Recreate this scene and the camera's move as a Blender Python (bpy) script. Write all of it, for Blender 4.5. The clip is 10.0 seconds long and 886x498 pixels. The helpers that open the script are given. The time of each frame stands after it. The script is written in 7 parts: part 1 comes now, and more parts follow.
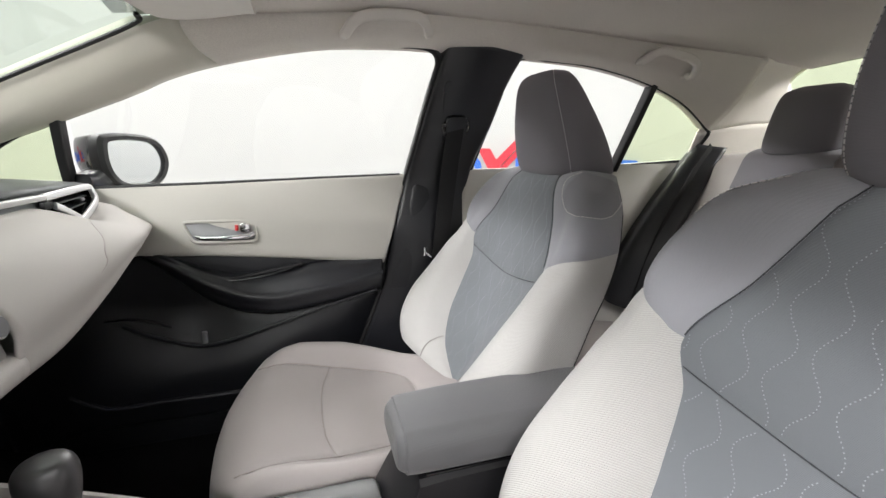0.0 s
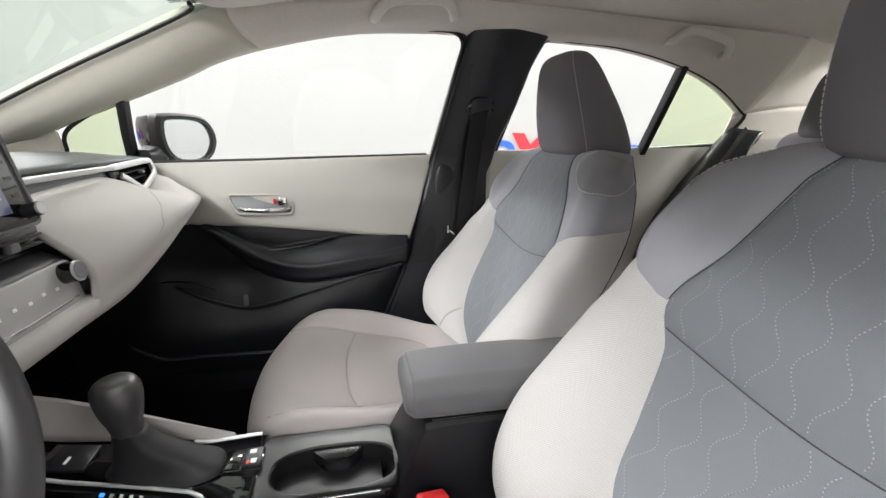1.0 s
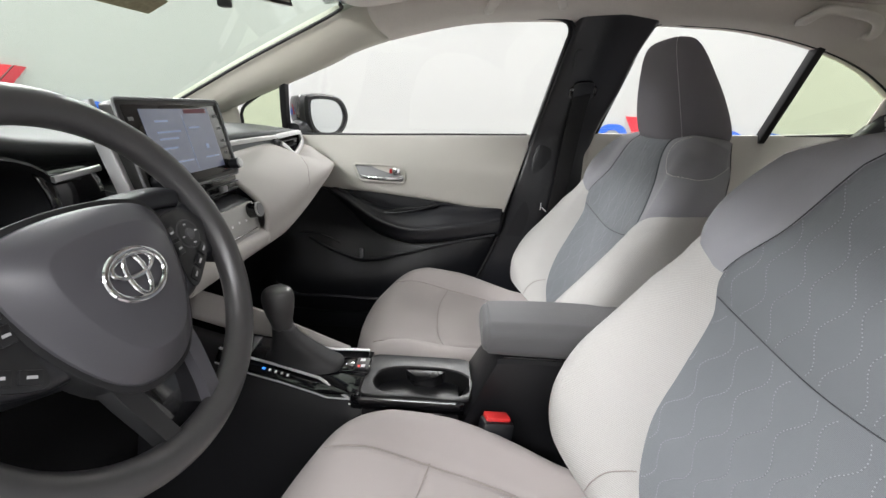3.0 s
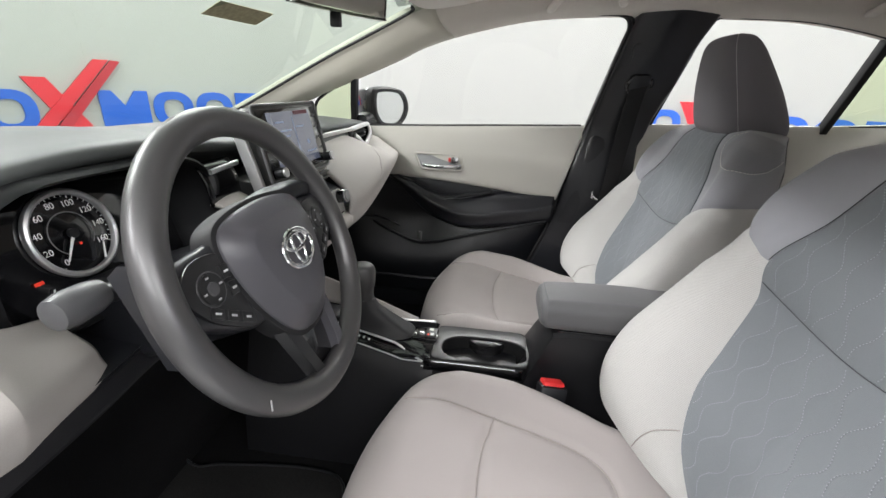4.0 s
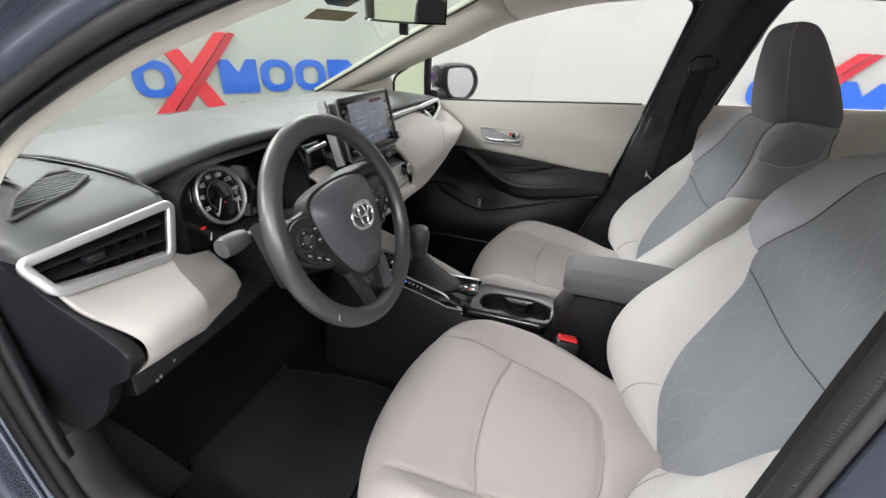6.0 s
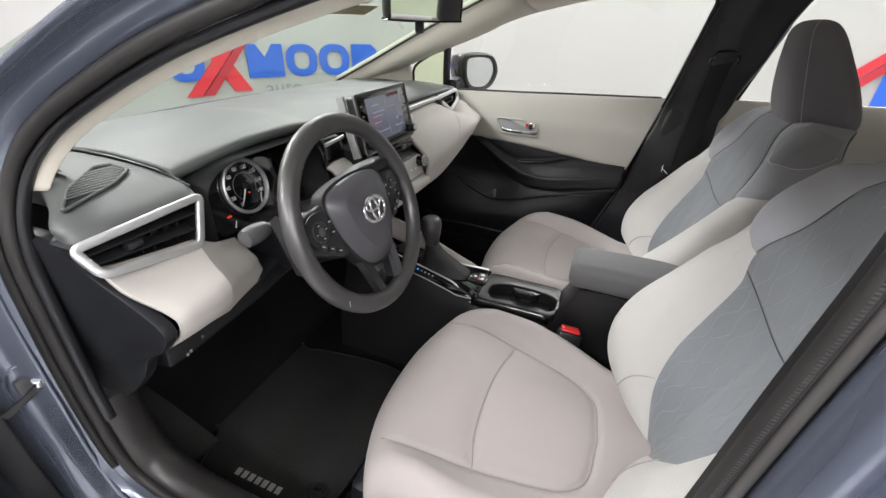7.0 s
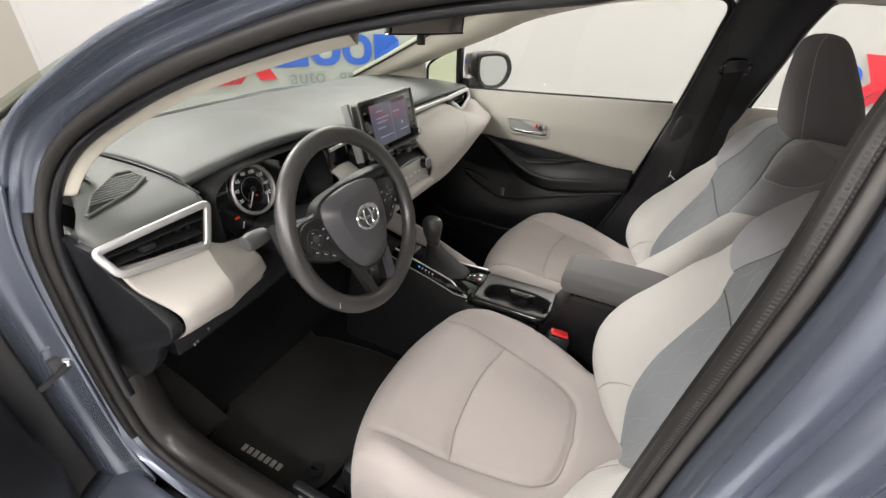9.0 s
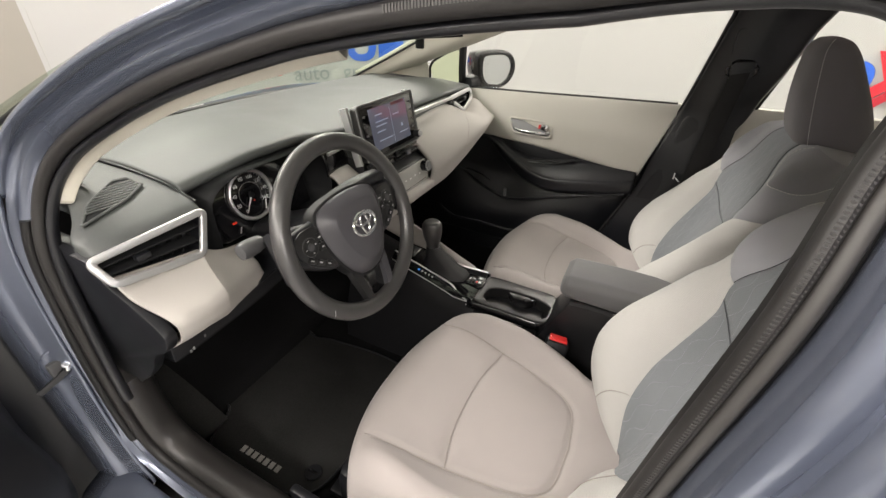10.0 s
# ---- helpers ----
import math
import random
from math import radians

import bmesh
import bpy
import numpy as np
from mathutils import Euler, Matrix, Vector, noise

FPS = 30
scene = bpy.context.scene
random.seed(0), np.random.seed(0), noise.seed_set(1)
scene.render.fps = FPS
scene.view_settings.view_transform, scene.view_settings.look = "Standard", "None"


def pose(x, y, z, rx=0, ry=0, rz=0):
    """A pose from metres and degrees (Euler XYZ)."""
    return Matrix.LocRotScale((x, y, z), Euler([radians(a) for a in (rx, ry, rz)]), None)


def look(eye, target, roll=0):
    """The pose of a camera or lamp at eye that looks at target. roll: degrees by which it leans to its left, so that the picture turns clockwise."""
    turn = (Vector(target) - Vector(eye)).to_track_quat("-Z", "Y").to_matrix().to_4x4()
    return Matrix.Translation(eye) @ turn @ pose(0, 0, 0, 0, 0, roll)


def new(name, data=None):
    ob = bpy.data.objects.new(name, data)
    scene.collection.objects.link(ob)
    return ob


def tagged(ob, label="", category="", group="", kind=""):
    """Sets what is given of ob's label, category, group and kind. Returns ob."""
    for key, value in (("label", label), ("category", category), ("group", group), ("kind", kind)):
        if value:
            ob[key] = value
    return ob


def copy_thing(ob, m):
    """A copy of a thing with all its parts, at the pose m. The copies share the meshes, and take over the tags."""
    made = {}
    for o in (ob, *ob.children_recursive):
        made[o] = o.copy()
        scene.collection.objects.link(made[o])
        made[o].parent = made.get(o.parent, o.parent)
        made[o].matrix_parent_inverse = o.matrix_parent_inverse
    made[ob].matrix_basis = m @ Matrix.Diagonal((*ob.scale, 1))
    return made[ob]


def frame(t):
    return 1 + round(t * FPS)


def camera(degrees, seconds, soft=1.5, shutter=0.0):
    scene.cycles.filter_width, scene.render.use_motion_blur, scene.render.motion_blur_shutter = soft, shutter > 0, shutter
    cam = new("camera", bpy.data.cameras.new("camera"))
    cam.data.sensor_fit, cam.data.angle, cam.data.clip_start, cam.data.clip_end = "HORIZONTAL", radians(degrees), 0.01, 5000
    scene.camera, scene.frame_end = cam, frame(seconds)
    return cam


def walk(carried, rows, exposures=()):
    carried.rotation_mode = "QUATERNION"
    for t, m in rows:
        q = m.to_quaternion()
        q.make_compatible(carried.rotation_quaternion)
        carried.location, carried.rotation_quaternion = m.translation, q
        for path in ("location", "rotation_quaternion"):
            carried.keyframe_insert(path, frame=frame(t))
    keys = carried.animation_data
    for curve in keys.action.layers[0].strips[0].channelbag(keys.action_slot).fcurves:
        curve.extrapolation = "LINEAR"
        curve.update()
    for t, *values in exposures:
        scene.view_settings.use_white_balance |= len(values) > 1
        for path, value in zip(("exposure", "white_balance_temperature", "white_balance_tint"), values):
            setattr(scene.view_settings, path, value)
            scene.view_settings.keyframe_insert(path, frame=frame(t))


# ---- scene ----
cam = camera(93.7, 10.0)
PATH = [
    (0, (0.334, -0.477, 1.094), (0.926, 1.372, 0.614), 1.3),
    (0.5, (0.346, -0.507, 1.085), (0.86, 1.357, 0.574), 1.4),
    (1, (0.355, -0.545, 1.081), (0.78, 1.332, 0.535), 1.7),
    (1.5, (0.36, -0.576, 1.078), (0.678, 1.312, 0.5), 2.0),
    (2, (0.368, -0.605, 1.074), (0.556, 1.291, 0.467), 2.2),
    (2.5, (0.386, -0.633, 1.078), (0.438, 1.263, 0.444), 2.3),
    (3.8, (0.308, -0.764, 1.106), (0.135, 1.104, 0.412), 2.9),
    (4, (0.308, -0.781, 1.115), (0.091, 1.07, 0.39), 2.4),
    (4.5, (0.336, -0.827, 1.135), (0.021, 0.993, 0.368), 2.1),
    (5, (0.365, -0.865, 1.161), (-0.035, 0.919, 0.352), 2.1),
    (5.5, (0.388, -0.895, 1.179), (-0.095, 0.846, 0.32), 2.0),
    (6.8, (0.438, -0.934, 1.229), (-0.175, 0.705, 0.26), 2.0),
    (7, (0.443, -0.936, 1.234), (-0.182, 0.693, 0.255), 2.1),
    (7.5, (0.463, -0.939, 1.247), (-0.19, 0.665, 0.247), 2.2),
    (8, (0.485, -0.939, 1.264), (-0.193, 0.645, 0.248), 2.3),
    (8.5, (0.499, -0.936, 1.279), (-0.195, 0.633, 0.251), 2.4),
    (9, (0.508, -0.93, 1.294), (-0.2, 0.625, 0.254), 2.5),
    (9.5, (0.512, -0.919, 1.305), (-0.205, 0.624, 0.254), 2.5),
    (10, (0.515, -0.908, 1.313), (-0.21, 0.623, 0.25), 2.4),
]
walk(cam, [(t, look(eye, target, roll)) for t, eye, target, roll in PATH], exposures=[(0.0, -0.08, 6500, 12), (1.5, -0.10, 6450, 12), (2.5, -0.18, 6450, 12), (4.0, -0.27, 6450, 11), (5.5, -0.30, 6450, 12), (7.0, -0.36, 6550, 12), (8.5, -0.38, 6800, 12), (10.0, -0.39, 7200, 12)])

# ---- world and light ----
world = bpy.data.worlds.new("world")
scene.world = world
world.use_nodes = True
world.node_tree.nodes["Background"].inputs[0].default_value = (0.9, 0.95, 1.0, 1)
world.node_tree.nodes["Background"].inputs[1].default_value = 0.05

BX, BR, BH = 0.6, 3.0, 2.7    # booth: centre along the car, radius, height
# cove lights round the booth, tilted towards the car: bearing in degrees, watts
LAMPS = [(180, 70), (135, 60), (225, 60), (90, 36), (270, 50), (45, 40), (315, 52), (0, 60)]
LAMP_POSES = []
for bearing, watts in LAMPS:
    c, s = math.cos(radians(bearing)), math.sin(radians(bearing))
    eye = (BX + 2.62 * c, 2.62 * s, 2.42)
    LAMP_POSES.append(look(eye, (BX + 0.2 * c, 0.2 * s, 0.95)))
    lamp = bpy.data.lights.new("cove_lamp", "AREA")
    lamp.shape, lamp.size, lamp.size_y = "RECTANGLE", 1.5, 0.22
    lamp.energy, lamp.color = watts, (0.985, 0.99, 1.0)
    new("cove_lamp", lamp).matrix_world = LAMP_POSES[-1]


# ---- materials ----
def nodes_of(name):
    m = bpy.data.materials.new(name)
    m.use_nodes = True
    return m, m.node_tree.nodes, m.node_tree.links, m.node_tree.nodes["Principled BSDF"]


def mat(name, color, rough=0.5, metal=0.0, grain=0.0, gscale=900.0, stain=0.08, sscale=6.0, bump=0.15, coat=0.0, spec=0.5, rvar=0.1):
    """A surface with fine grain in bump and colour, and broad soft variation."""
    m, n, l, b = nodes_of(name)
    tc = n.new("ShaderNodeTexCoord")
    big = n.new("ShaderNodeTexNoise")
    big.inputs["Scale"].default_value = sscale
    big.inputs["Detail"].default_value = 5
    l.new(tc.outputs["Object"], big.inputs["Vector"])
    fine = n.new("ShaderNodeTexNoise")
    fine.inputs["Scale"].default_value = gscale
    fine.inputs["Detail"].default_value = 2
    l.new(tc.outputs["Object"], fine.inputs["Vector"])
    mix = n.new("ShaderNodeMix")
    mix.data_type = "RGBA"
    c = Vector(color)
    mix.inputs["A"].default_value = (*(c * (1 - stain)), 1)
    mix.inputs["B"].default_value = (*(c * (1 + stain)), 1)
    l.new(big.outputs["Fac"], mix.inputs["Factor"])
    mix2 = n.new("ShaderNodeMix")
    mix2.data_type, mix2.blend_type = "RGBA", "MULTIPLY"
    mix2.inputs["Factor"].default_value = grain
    l.new(mix.outputs["Result"], mix2.inputs["A"])
    ramp = n.new("ShaderNodeMapRange")
    ramp.inputs["From Min"].default_value, ramp.inputs["From Max"].default_value = 0.3, 0.7
    ramp.inputs["To Min"].default_value, ramp.inputs["To Max"].default_value = 0.55, 1.2
    l.new(fine.outputs["Fac"], ramp.inputs["Value"])
    l.new(ramp.outputs["Result"], mix2.inputs["B"])
    l.new(mix2.outputs["Result"], b.inputs["Base Color"])
    rr = n.new("ShaderNodeMapRange")
    rr.inputs["To Min"].default_value, rr.inputs["To Max"].default_value = max(0.02, rough - rvar), min(1, rough + rvar)
    l.new(big.outputs["Fac"], rr.inputs["Value"])
    l.new(rr.outputs["Result"], b.inputs["Roughness"])
    b.inputs["Metallic"].default_value = metal
    b.inputs["Specular IOR Level"].default_value = spec
    if coat:
        b.inputs["Coat Weight"].default_value = coat
        b.inputs["Coat Roughness"].default_value = 0.05
    if bump:
        bp = n.new("ShaderNodeBump")
        bp.inputs["Strength"].default_value = bump
        bp.inputs["Distance"].default_value = 0.0006
        l.new(fine.outputs["Fac"], bp.inputs["Height"])
        l.new(bp.outputs["Normal"], b.inputs["Normal"])
    return m


def cloth(name, color, ribs=700.0, depth=0.35, mixin=0.18, direction="Y", stain=0.06, rough=0.85):
    """Woven cloth: fine ribs crossed by a thread noise, with broad soft soiling."""
    m, n, l, b = nodes_of(name)
    tc = n.new("ShaderNodeTexCoord")
    wave = n.new("ShaderNodeTexWave")
    wave.bands_direction = direction
    wave.inputs["Scale"].default_value = ribs / 6.283
    wave.inputs["Distortion"].default_value = 1.2
    wave.inputs["Detail"].default_value = 1
    wave.inputs["Detail Scale"].default_value = 3.0
    l.new(tc.outputs["Object"], wave.inputs["Vector"])
    fine = n.new("ShaderNodeTexNoise")
    fine.inputs["Scale"].default_value = 1400
    l.new(tc.outputs["Object"], fine.inputs["Vector"])
    big = n.new("ShaderNodeTexNoise")
    big.inputs["Scale"].default_value = 7
    big.inputs["Detail"].default_value = 6
    l.new(tc.outputs["Object"], big.inputs["Vector"])
    add = n.new("ShaderNodeMath")
    add.operation = "ADD"
    l.new(wave.outputs["Fac"], add.inputs[0])
    l.new(fine.outputs["Fac"], add.inputs[1])
    c = Vector(color)
    mix = n.new("ShaderNodeMix")
    mix.data_type = "RGBA"
    mix.inputs["A"].default_value = (*(c * (1 - stain)), 1)
    mix.inputs["B"].default_value = (*(c * (1 + stain)), 1)
    l.new(big.outputs["Fac"], mix.inputs["Factor"])
    mul = n.new("ShaderNodeMix")
    mul.data_type, mul.blend_type = "RGBA", "MULTIPLY"
    mul.inputs["Factor"].default_value = mixin
    rng = n.new("ShaderNodeMapRange")
    rng.inputs["From Max"].default_value = 1.6
    rng.inputs["To Min"].default_value, rng.inputs["To Max"].default_value = 0.45, 1.15
    l.new(add.outputs["Value"], rng.inputs["Value"])
    l.new(mix.outputs["Result"], mul.inputs["A"])
    l.new(rng.outputs["Result"], mul.inputs["B"])
    l.new(mul.outputs["Result"], b.inputs["Base Color"])
    b.inputs["Roughness"].default_value = rough
    b.inputs["Specular IOR Level"].default_value = 0.25
    b.inputs["Sheen Weight"].default_value = 0.15
    bp = n.new("ShaderNodeBump")
    bp.inputs["Strength"].default_value = depth
    bp.inputs["Distance"].default_value = 0.0006
    l.new(add.outputs["Value"], bp.inputs["Height"])
    l.new(bp.outputs["Normal"], b.inputs["Normal"])
    return m


def glass(name, color, gloss=0.04):
    """Thin sheet glass: clear tint with a weak mirror on top."""
    m, n, l, b = nodes_of(name)
    n.remove(b)
    out = n["Material Output"]
    tr = n.new("ShaderNodeBsdfTransparent")
    tr.inputs["Color"].default_value = (*color, 1)
    gl = n.new("ShaderNodeBsdfGlossy")
    gl.inputs["Roughness"].default_value = 0.01
    lw = n.new("ShaderNodeLayerWeight")
    lw.inputs["Blend"].default_value = 0.35
    pw = n.new("ShaderNodeMath")
    pw.operation = "POWER"
    pw.inputs[1].default_value = 4.0
    l.new(lw.outputs["Facing"], pw.inputs[0])
    ma = n.new("ShaderNodeMath")
    ma.operation = "MULTIPLY_ADD"
    ma.inputs[1].default_value, ma.inputs[2].default_value = 0.5, gloss
    l.new(pw.outputs["Value"], ma.inputs[0])
    mx = n.new("ShaderNodeMixShader")
    l.new(ma.outputs["Value"], mx.inputs["Fac"])
    l.new(tr.outputs["BSDF"], mx.inputs[1])
    l.new(gl.outputs["BSDF"], mx.inputs[2])
    l.new(mx.outputs["Shader"], out.inputs["Surface"])
    return m


def glow(name, color, strength):
    m, n, l, b = nodes_of(name)
    b.inputs["Base Color"].default_value = (*color, 1)
    b.inputs["Emission Color"].default_value = (*color, 1)
    b.inputs["Emission Strength"].default_value = strength
    return m


M_WALL = mat("booth_wall_paint", (0.385, 0.382, 0.373), 0.6, grain=0.0, gscale=60, stain=0.03, sscale=1.5, bump=0.0)
# unseen floor, made this pale to bounce light up to the headliner
M_FLOOR = mat("pale_bounce_floor", (0.80, 0.80, 0.785), 0.35, grain=0.3, gscale=80, stain=0.15, sscale=2)
M_CEIL = mat("booth_ceiling_white", (0.78, 0.78, 0.76), 0.7, stain=0.03)
M_RED = mat("sign_red", (0.62, 0.02, 0.035), 0.4, stain=0.1)
M_DRED = mat("sign_dark_red", (0.42, 0.015, 0.03), 0.4, stain=0.05)
M_BLUE = mat("sign_blue", (0.015, 0.10, 0.52), 0.4, stain=0.1)
M_SGREY = mat("sign_grey", (0.22, 0.24, 0.25), 0.5)
M_PAINT = mat("slate_blue_metallic_paint", (0.165, 0.188, 0.25), 0.26, metal=0.6, grain=0.0, gscale=2500, stain=0.02, sscale=2, bump=0.0, coat=1.0, rvar=0.02)
M_RUBBER = mat("black_rubber", (0.014, 0.0135, 0.014), 0.5, grain=0.3, gscale=400, stain=0.25, spec=0.3)
M_BLACK = mat("black_grained_plastic", (0.0090, 0.0095, 0.0118), 0.36, grain=0.3, gscale=1300, stain=0.2, bump=0.25, spec=0.52)
M_BLACKSOFT = mat("black_soft_trim", (0.0125, 0.013, 0.016), 0.32, grain=0.3, gscale=900, stain=0.2, bump=0.25, spec=0.6)
M_DASH = mat("charcoal_soft_dash", (0.063, 0.068, 0.067), 0.5, grain=0.25, gscale=1100, stain=0.06, bump=0.35)
M_GLOSS = mat("piano_black", (0.006, 0.006, 0.007), 0.08, stain=0.1, bump=0.0, rvar=0.04, coat=0.5)
M_CONS = mat("black_console_plastic", (0.0095, 0.0095, 0.011), 0.38, grain=0.3, gscale=1300, stain=0.2, bump=0.2, spec=0.5)
M_HOOD = mat("black_matt_hood", (0.010, 0.0105, 0.0115), 0.62, grain=0.3, gscale=1100, stain=0.1, bump=0.3, spec=0.2)
M_SILVER = mat("satin_silver_trim", (0.60, 0.60, 0.605), 0.42, metal=0.85, stain=0.03, bump=0.05)
M_CHROME = mat("chrome", (0.80, 0.80, 0.82), 0.08, metal=1.0, stain=0.02, bump=0.0, rvar=0.04)
M_BEIGE = mat("light_grey_beige_vinyl", (0.405, 0.382, 0.359), 0.62, grain=0.12, gscale=1200, stain=0.05, bump=0.3, spec=0.25)
M_DOORBEIGE = mat("beige_door_trim", (0.52, 0.50, 0.455), 0.55, grain=0.15, gscale=900, stain=0.05, bump=0.3)
M_PILLAR = mat("beige_pillar_plastic", (0.56, 0.53, 0.46), 0.5, grain=0.12, gscale=900, stain=0.05, bump=0.25)
M_HEAD = mat("headliner_felt", (0.76, 0.705, 0.655), 0.95, grain=0.35, gscale=700, stain=0.05, bump=0.5, spec=0.1)
M_CARPET = mat("black_carpet", (0.0075, 0.0075, 0.008), 0.95, grain=0.7, gscale=500, stain=0.35, sscale=9, bump=1.0, spec=0.1)
M_MATRUB = mat("dark_mat_pile", (0.024, 0.024, 0.0235), 0.95, grain=0.7, gscale=420, stain=0.9, sscale=3.2, bump=1.0, spec=0.1)
M_SEATB = cloth("light_beige_seat_cloth", (0.505, 0.494, 0.477), ribs=980, depth=0.7, mixin=0.34, direction="DIAGONAL")
M_SEATV = cloth("beige_seat_vinyl_cloth", (0.405, 0.368, 0.357), ribs=1300, depth=0.15, mixin=0.07, direction="X", rough=0.6)
M_SEATG = cloth("slate_grey_seat_cloth", (0.186, 0.198, 0.214), ribs=1700, depth=0.5, mixin=0.35, direction="Z")
M_SEATD = cloth("charcoal_violet_seat_cloth", (0.318, 0.318, 0.342), ribs=1800, depth=0.3, mixin=0.2, direction="Z")
M_HREST = cloth("dark_headrest_cloth", (0.180, 0.170, 0.187), ribs=1800, depth=0.3, mixin=0.2, direction="Z")
M_ARM = cloth("grey_armrest_vinyl", (0.110, 0.109, 0.112), ribs=1500, depth=0.15, mixin=0.1, rough=0.55)
M_BOOT = mat("soft_black_gear_boot", (0.016, 0.0155, 0.017), 0.6, grain=0.25, gscale=1100, stain=0.12, bump=0.4)
M_TRAY = mat("satin_black_tray", (0.009, 0.0088, 0.0095), 0.30, grain=0.2, gscale=1300, stain=0.08, bump=0.1, spec=0.38)
M_SWITCH = mat("satin_black_switch", (0.012, 0.012, 0.013), 0.34, stain=0.08, bump=0.05, spec=0.6)
M_PRINT = mat("grey_print", (0.42, 0.42, 0.43), 0.5, bump=0.0)
# console chrome; a pale diffuse share stands in for the ceiling's reflection
M_TRIM = mat("chrome_painted_bright", (0.80, 0.80, 0.80), 0.34, metal=0.45, stain=0.02, bump=0.0)
M_BEZEL = mat("satin_screen_bezel", (0.018, 0.0175, 0.017), 0.32, stain=0.06, bump=0.0, spec=0.9)
M_SEAL = mat("dusty_seal_rubber", (0.021, 0.0195, 0.0195), 0.5, grain=0.3, gscale=500, stain=0.3, sscale=14, spec=0.4)
# paler than the seal: the highlight on ribs and ridge is painted in
M_RIB = mat("highlit_grey_rubber", (0.052, 0.049, 0.048), 0.55, stain=0.2)
M_STITCH = mat("pale_thread", (0.62, 0.60, 0.60), 0.8, bump=0.0)
M_SEAM = mat("dark_seam_thread", (0.050, 0.052, 0.058), 0.9, bump=0.0)
# beige darkened for seam lines: the crease's shade is put into the colour
M_SEAMB = mat("beige_seam_painted_shadow", (0.34, 0.31, 0.29), 0.9, bump=0.0)
M_LEATHER = mat("black_wheel_urethane", (0.040, 0.0385, 0.0395), 0.36, grain=0.12, gscale=1500, stain=0.05, bump=0.14, rvar=0.03, spec=0.85)
M_GREYPL = mat("grey_satin_plastic", (0.17, 0.17, 0.175), 0.4, stain=0.05)
# the display's own glow, raised to include some glare on its glass
M_SCREEN = glow("lit_display_and_glare", (0.055, 0.063, 0.098), 1.0)
M_SCREEN.node_tree.nodes["Principled BSDF"].inputs["Roughness"].default_value = 0.22
M_SCREEN.node_tree.nodes["Principled BSDF"].inputs["Coat Weight"].default_value = 1.0
M_GREYD = mat("dark_grey_satin_plastic", (0.06, 0.06, 0.063), 0.38, stain=0.05)
M_GREYHUB = mat("charcoal_satin_hub", (0.062, 0.060, 0.068), 0.38, grain=0.1, gscale=1500, stain=0.05)
M_WHITE = mat("white_print", (0.8, 0.8, 0.8), 0.5, bump=0.0)
M_REDPL = mat("red_buckle_button", (0.65, 0.03, 0.03), 0.35, bump=0.0)
M_MIRROR = mat("mirror_silvering", (0.85, 0.87, 0.88), 0.02, metal=1.0, stain=0.0, bump=0.0, rvar=0.0)
M_GWIND = glass("green_tint_windshield", (0.66, 0.74, 0.66))
M_GCLEAR = glass("side_window_glass", (0.92, 0.94, 0.91))
M_GTINT = glass("yellow_green_tinted_glass", (0.72, 0.80, 0.58))
M_BLUEL = glow("blue_indicator", (0.05, 0.3, 1.0), 1.2)
M_REDL = glow("red_indicator", (1.0, 0.06, 0.03), 0.12)


# ---- geometry helpers ----
def link(name, me, material, parent=None, label="", sharp=40):
    for p in me.polygons:
        p.use_smooth = True
    me.set_sharp_from_angle(angle=radians(sharp))
    me.materials.append(material)
    ob = new(name, me)
    if parent:
        ob.parent = parent
    if label:
        ob["label"] = label
    return ob


def part(name, bm, material, parent=None, label="", sharp=40, fix=True):
    """Link a bmesh as one mesh object under a thing or under a part."""
    if fix:
        bmesh.ops.recalc_face_normals(bm, faces=bm.faces)
    me = bpy.data.meshes.new(name)
    bm.to_mesh(me)
    bm.free()
    return link(name, me, material, parent, label, sharp)


def thing(name, label, category, group="", kind="", at=(0, 0, 0)):
    e = new(name)
    e.empty_display_size = 0.05
    e.location = at
    return tagged(e, label, category, group, kind)


def cr(pts, n, closed=False):
    """n points along a smooth curve through pts."""
    p = np.array(pts, float)
    k = len(p)
    if closed:
        t = np.linspace(0, k, n, endpoint=False)
    else:
        t = np.linspace(0, k - 1, n)
    i = np.floor(t).astype(int)
    if not closed:
        i = np.minimum(i, k - 2)
    f = (t - i)[:, None] if p.ndim > 1 else t - i
    g = (lambda j: p[j % k]) if closed else None
    if closed:
        p0, p1, p2, p3 = g(i - 1), g(i), g(i + 1), g(i + 2)
    else:
        q = np.concatenate([[2 * p[0] - p[1]], p, [2 * p[-1] - p[-2]]])
        p0, p1, p2, p3 = q[i], q[i + 1], q[i + 2], q[i + 3]
    return 0.5 * ((2 * p1) + (p2 - p0) * f + (2 * p0 - 5 * p1 + 4 * p2 - p3) * f ** 2 + (3 * p1 - p0 - 3 * p2 + p3) * f ** 3)


def surf(rows, nu, nv):
    """A smooth sheet of nu x nv points through a grid of control points."""
    a = np.array([cr(r, nv) for r in rows])
    return np.stack([cr(a[:, j], nu) for j in range(nv)], axis=1)


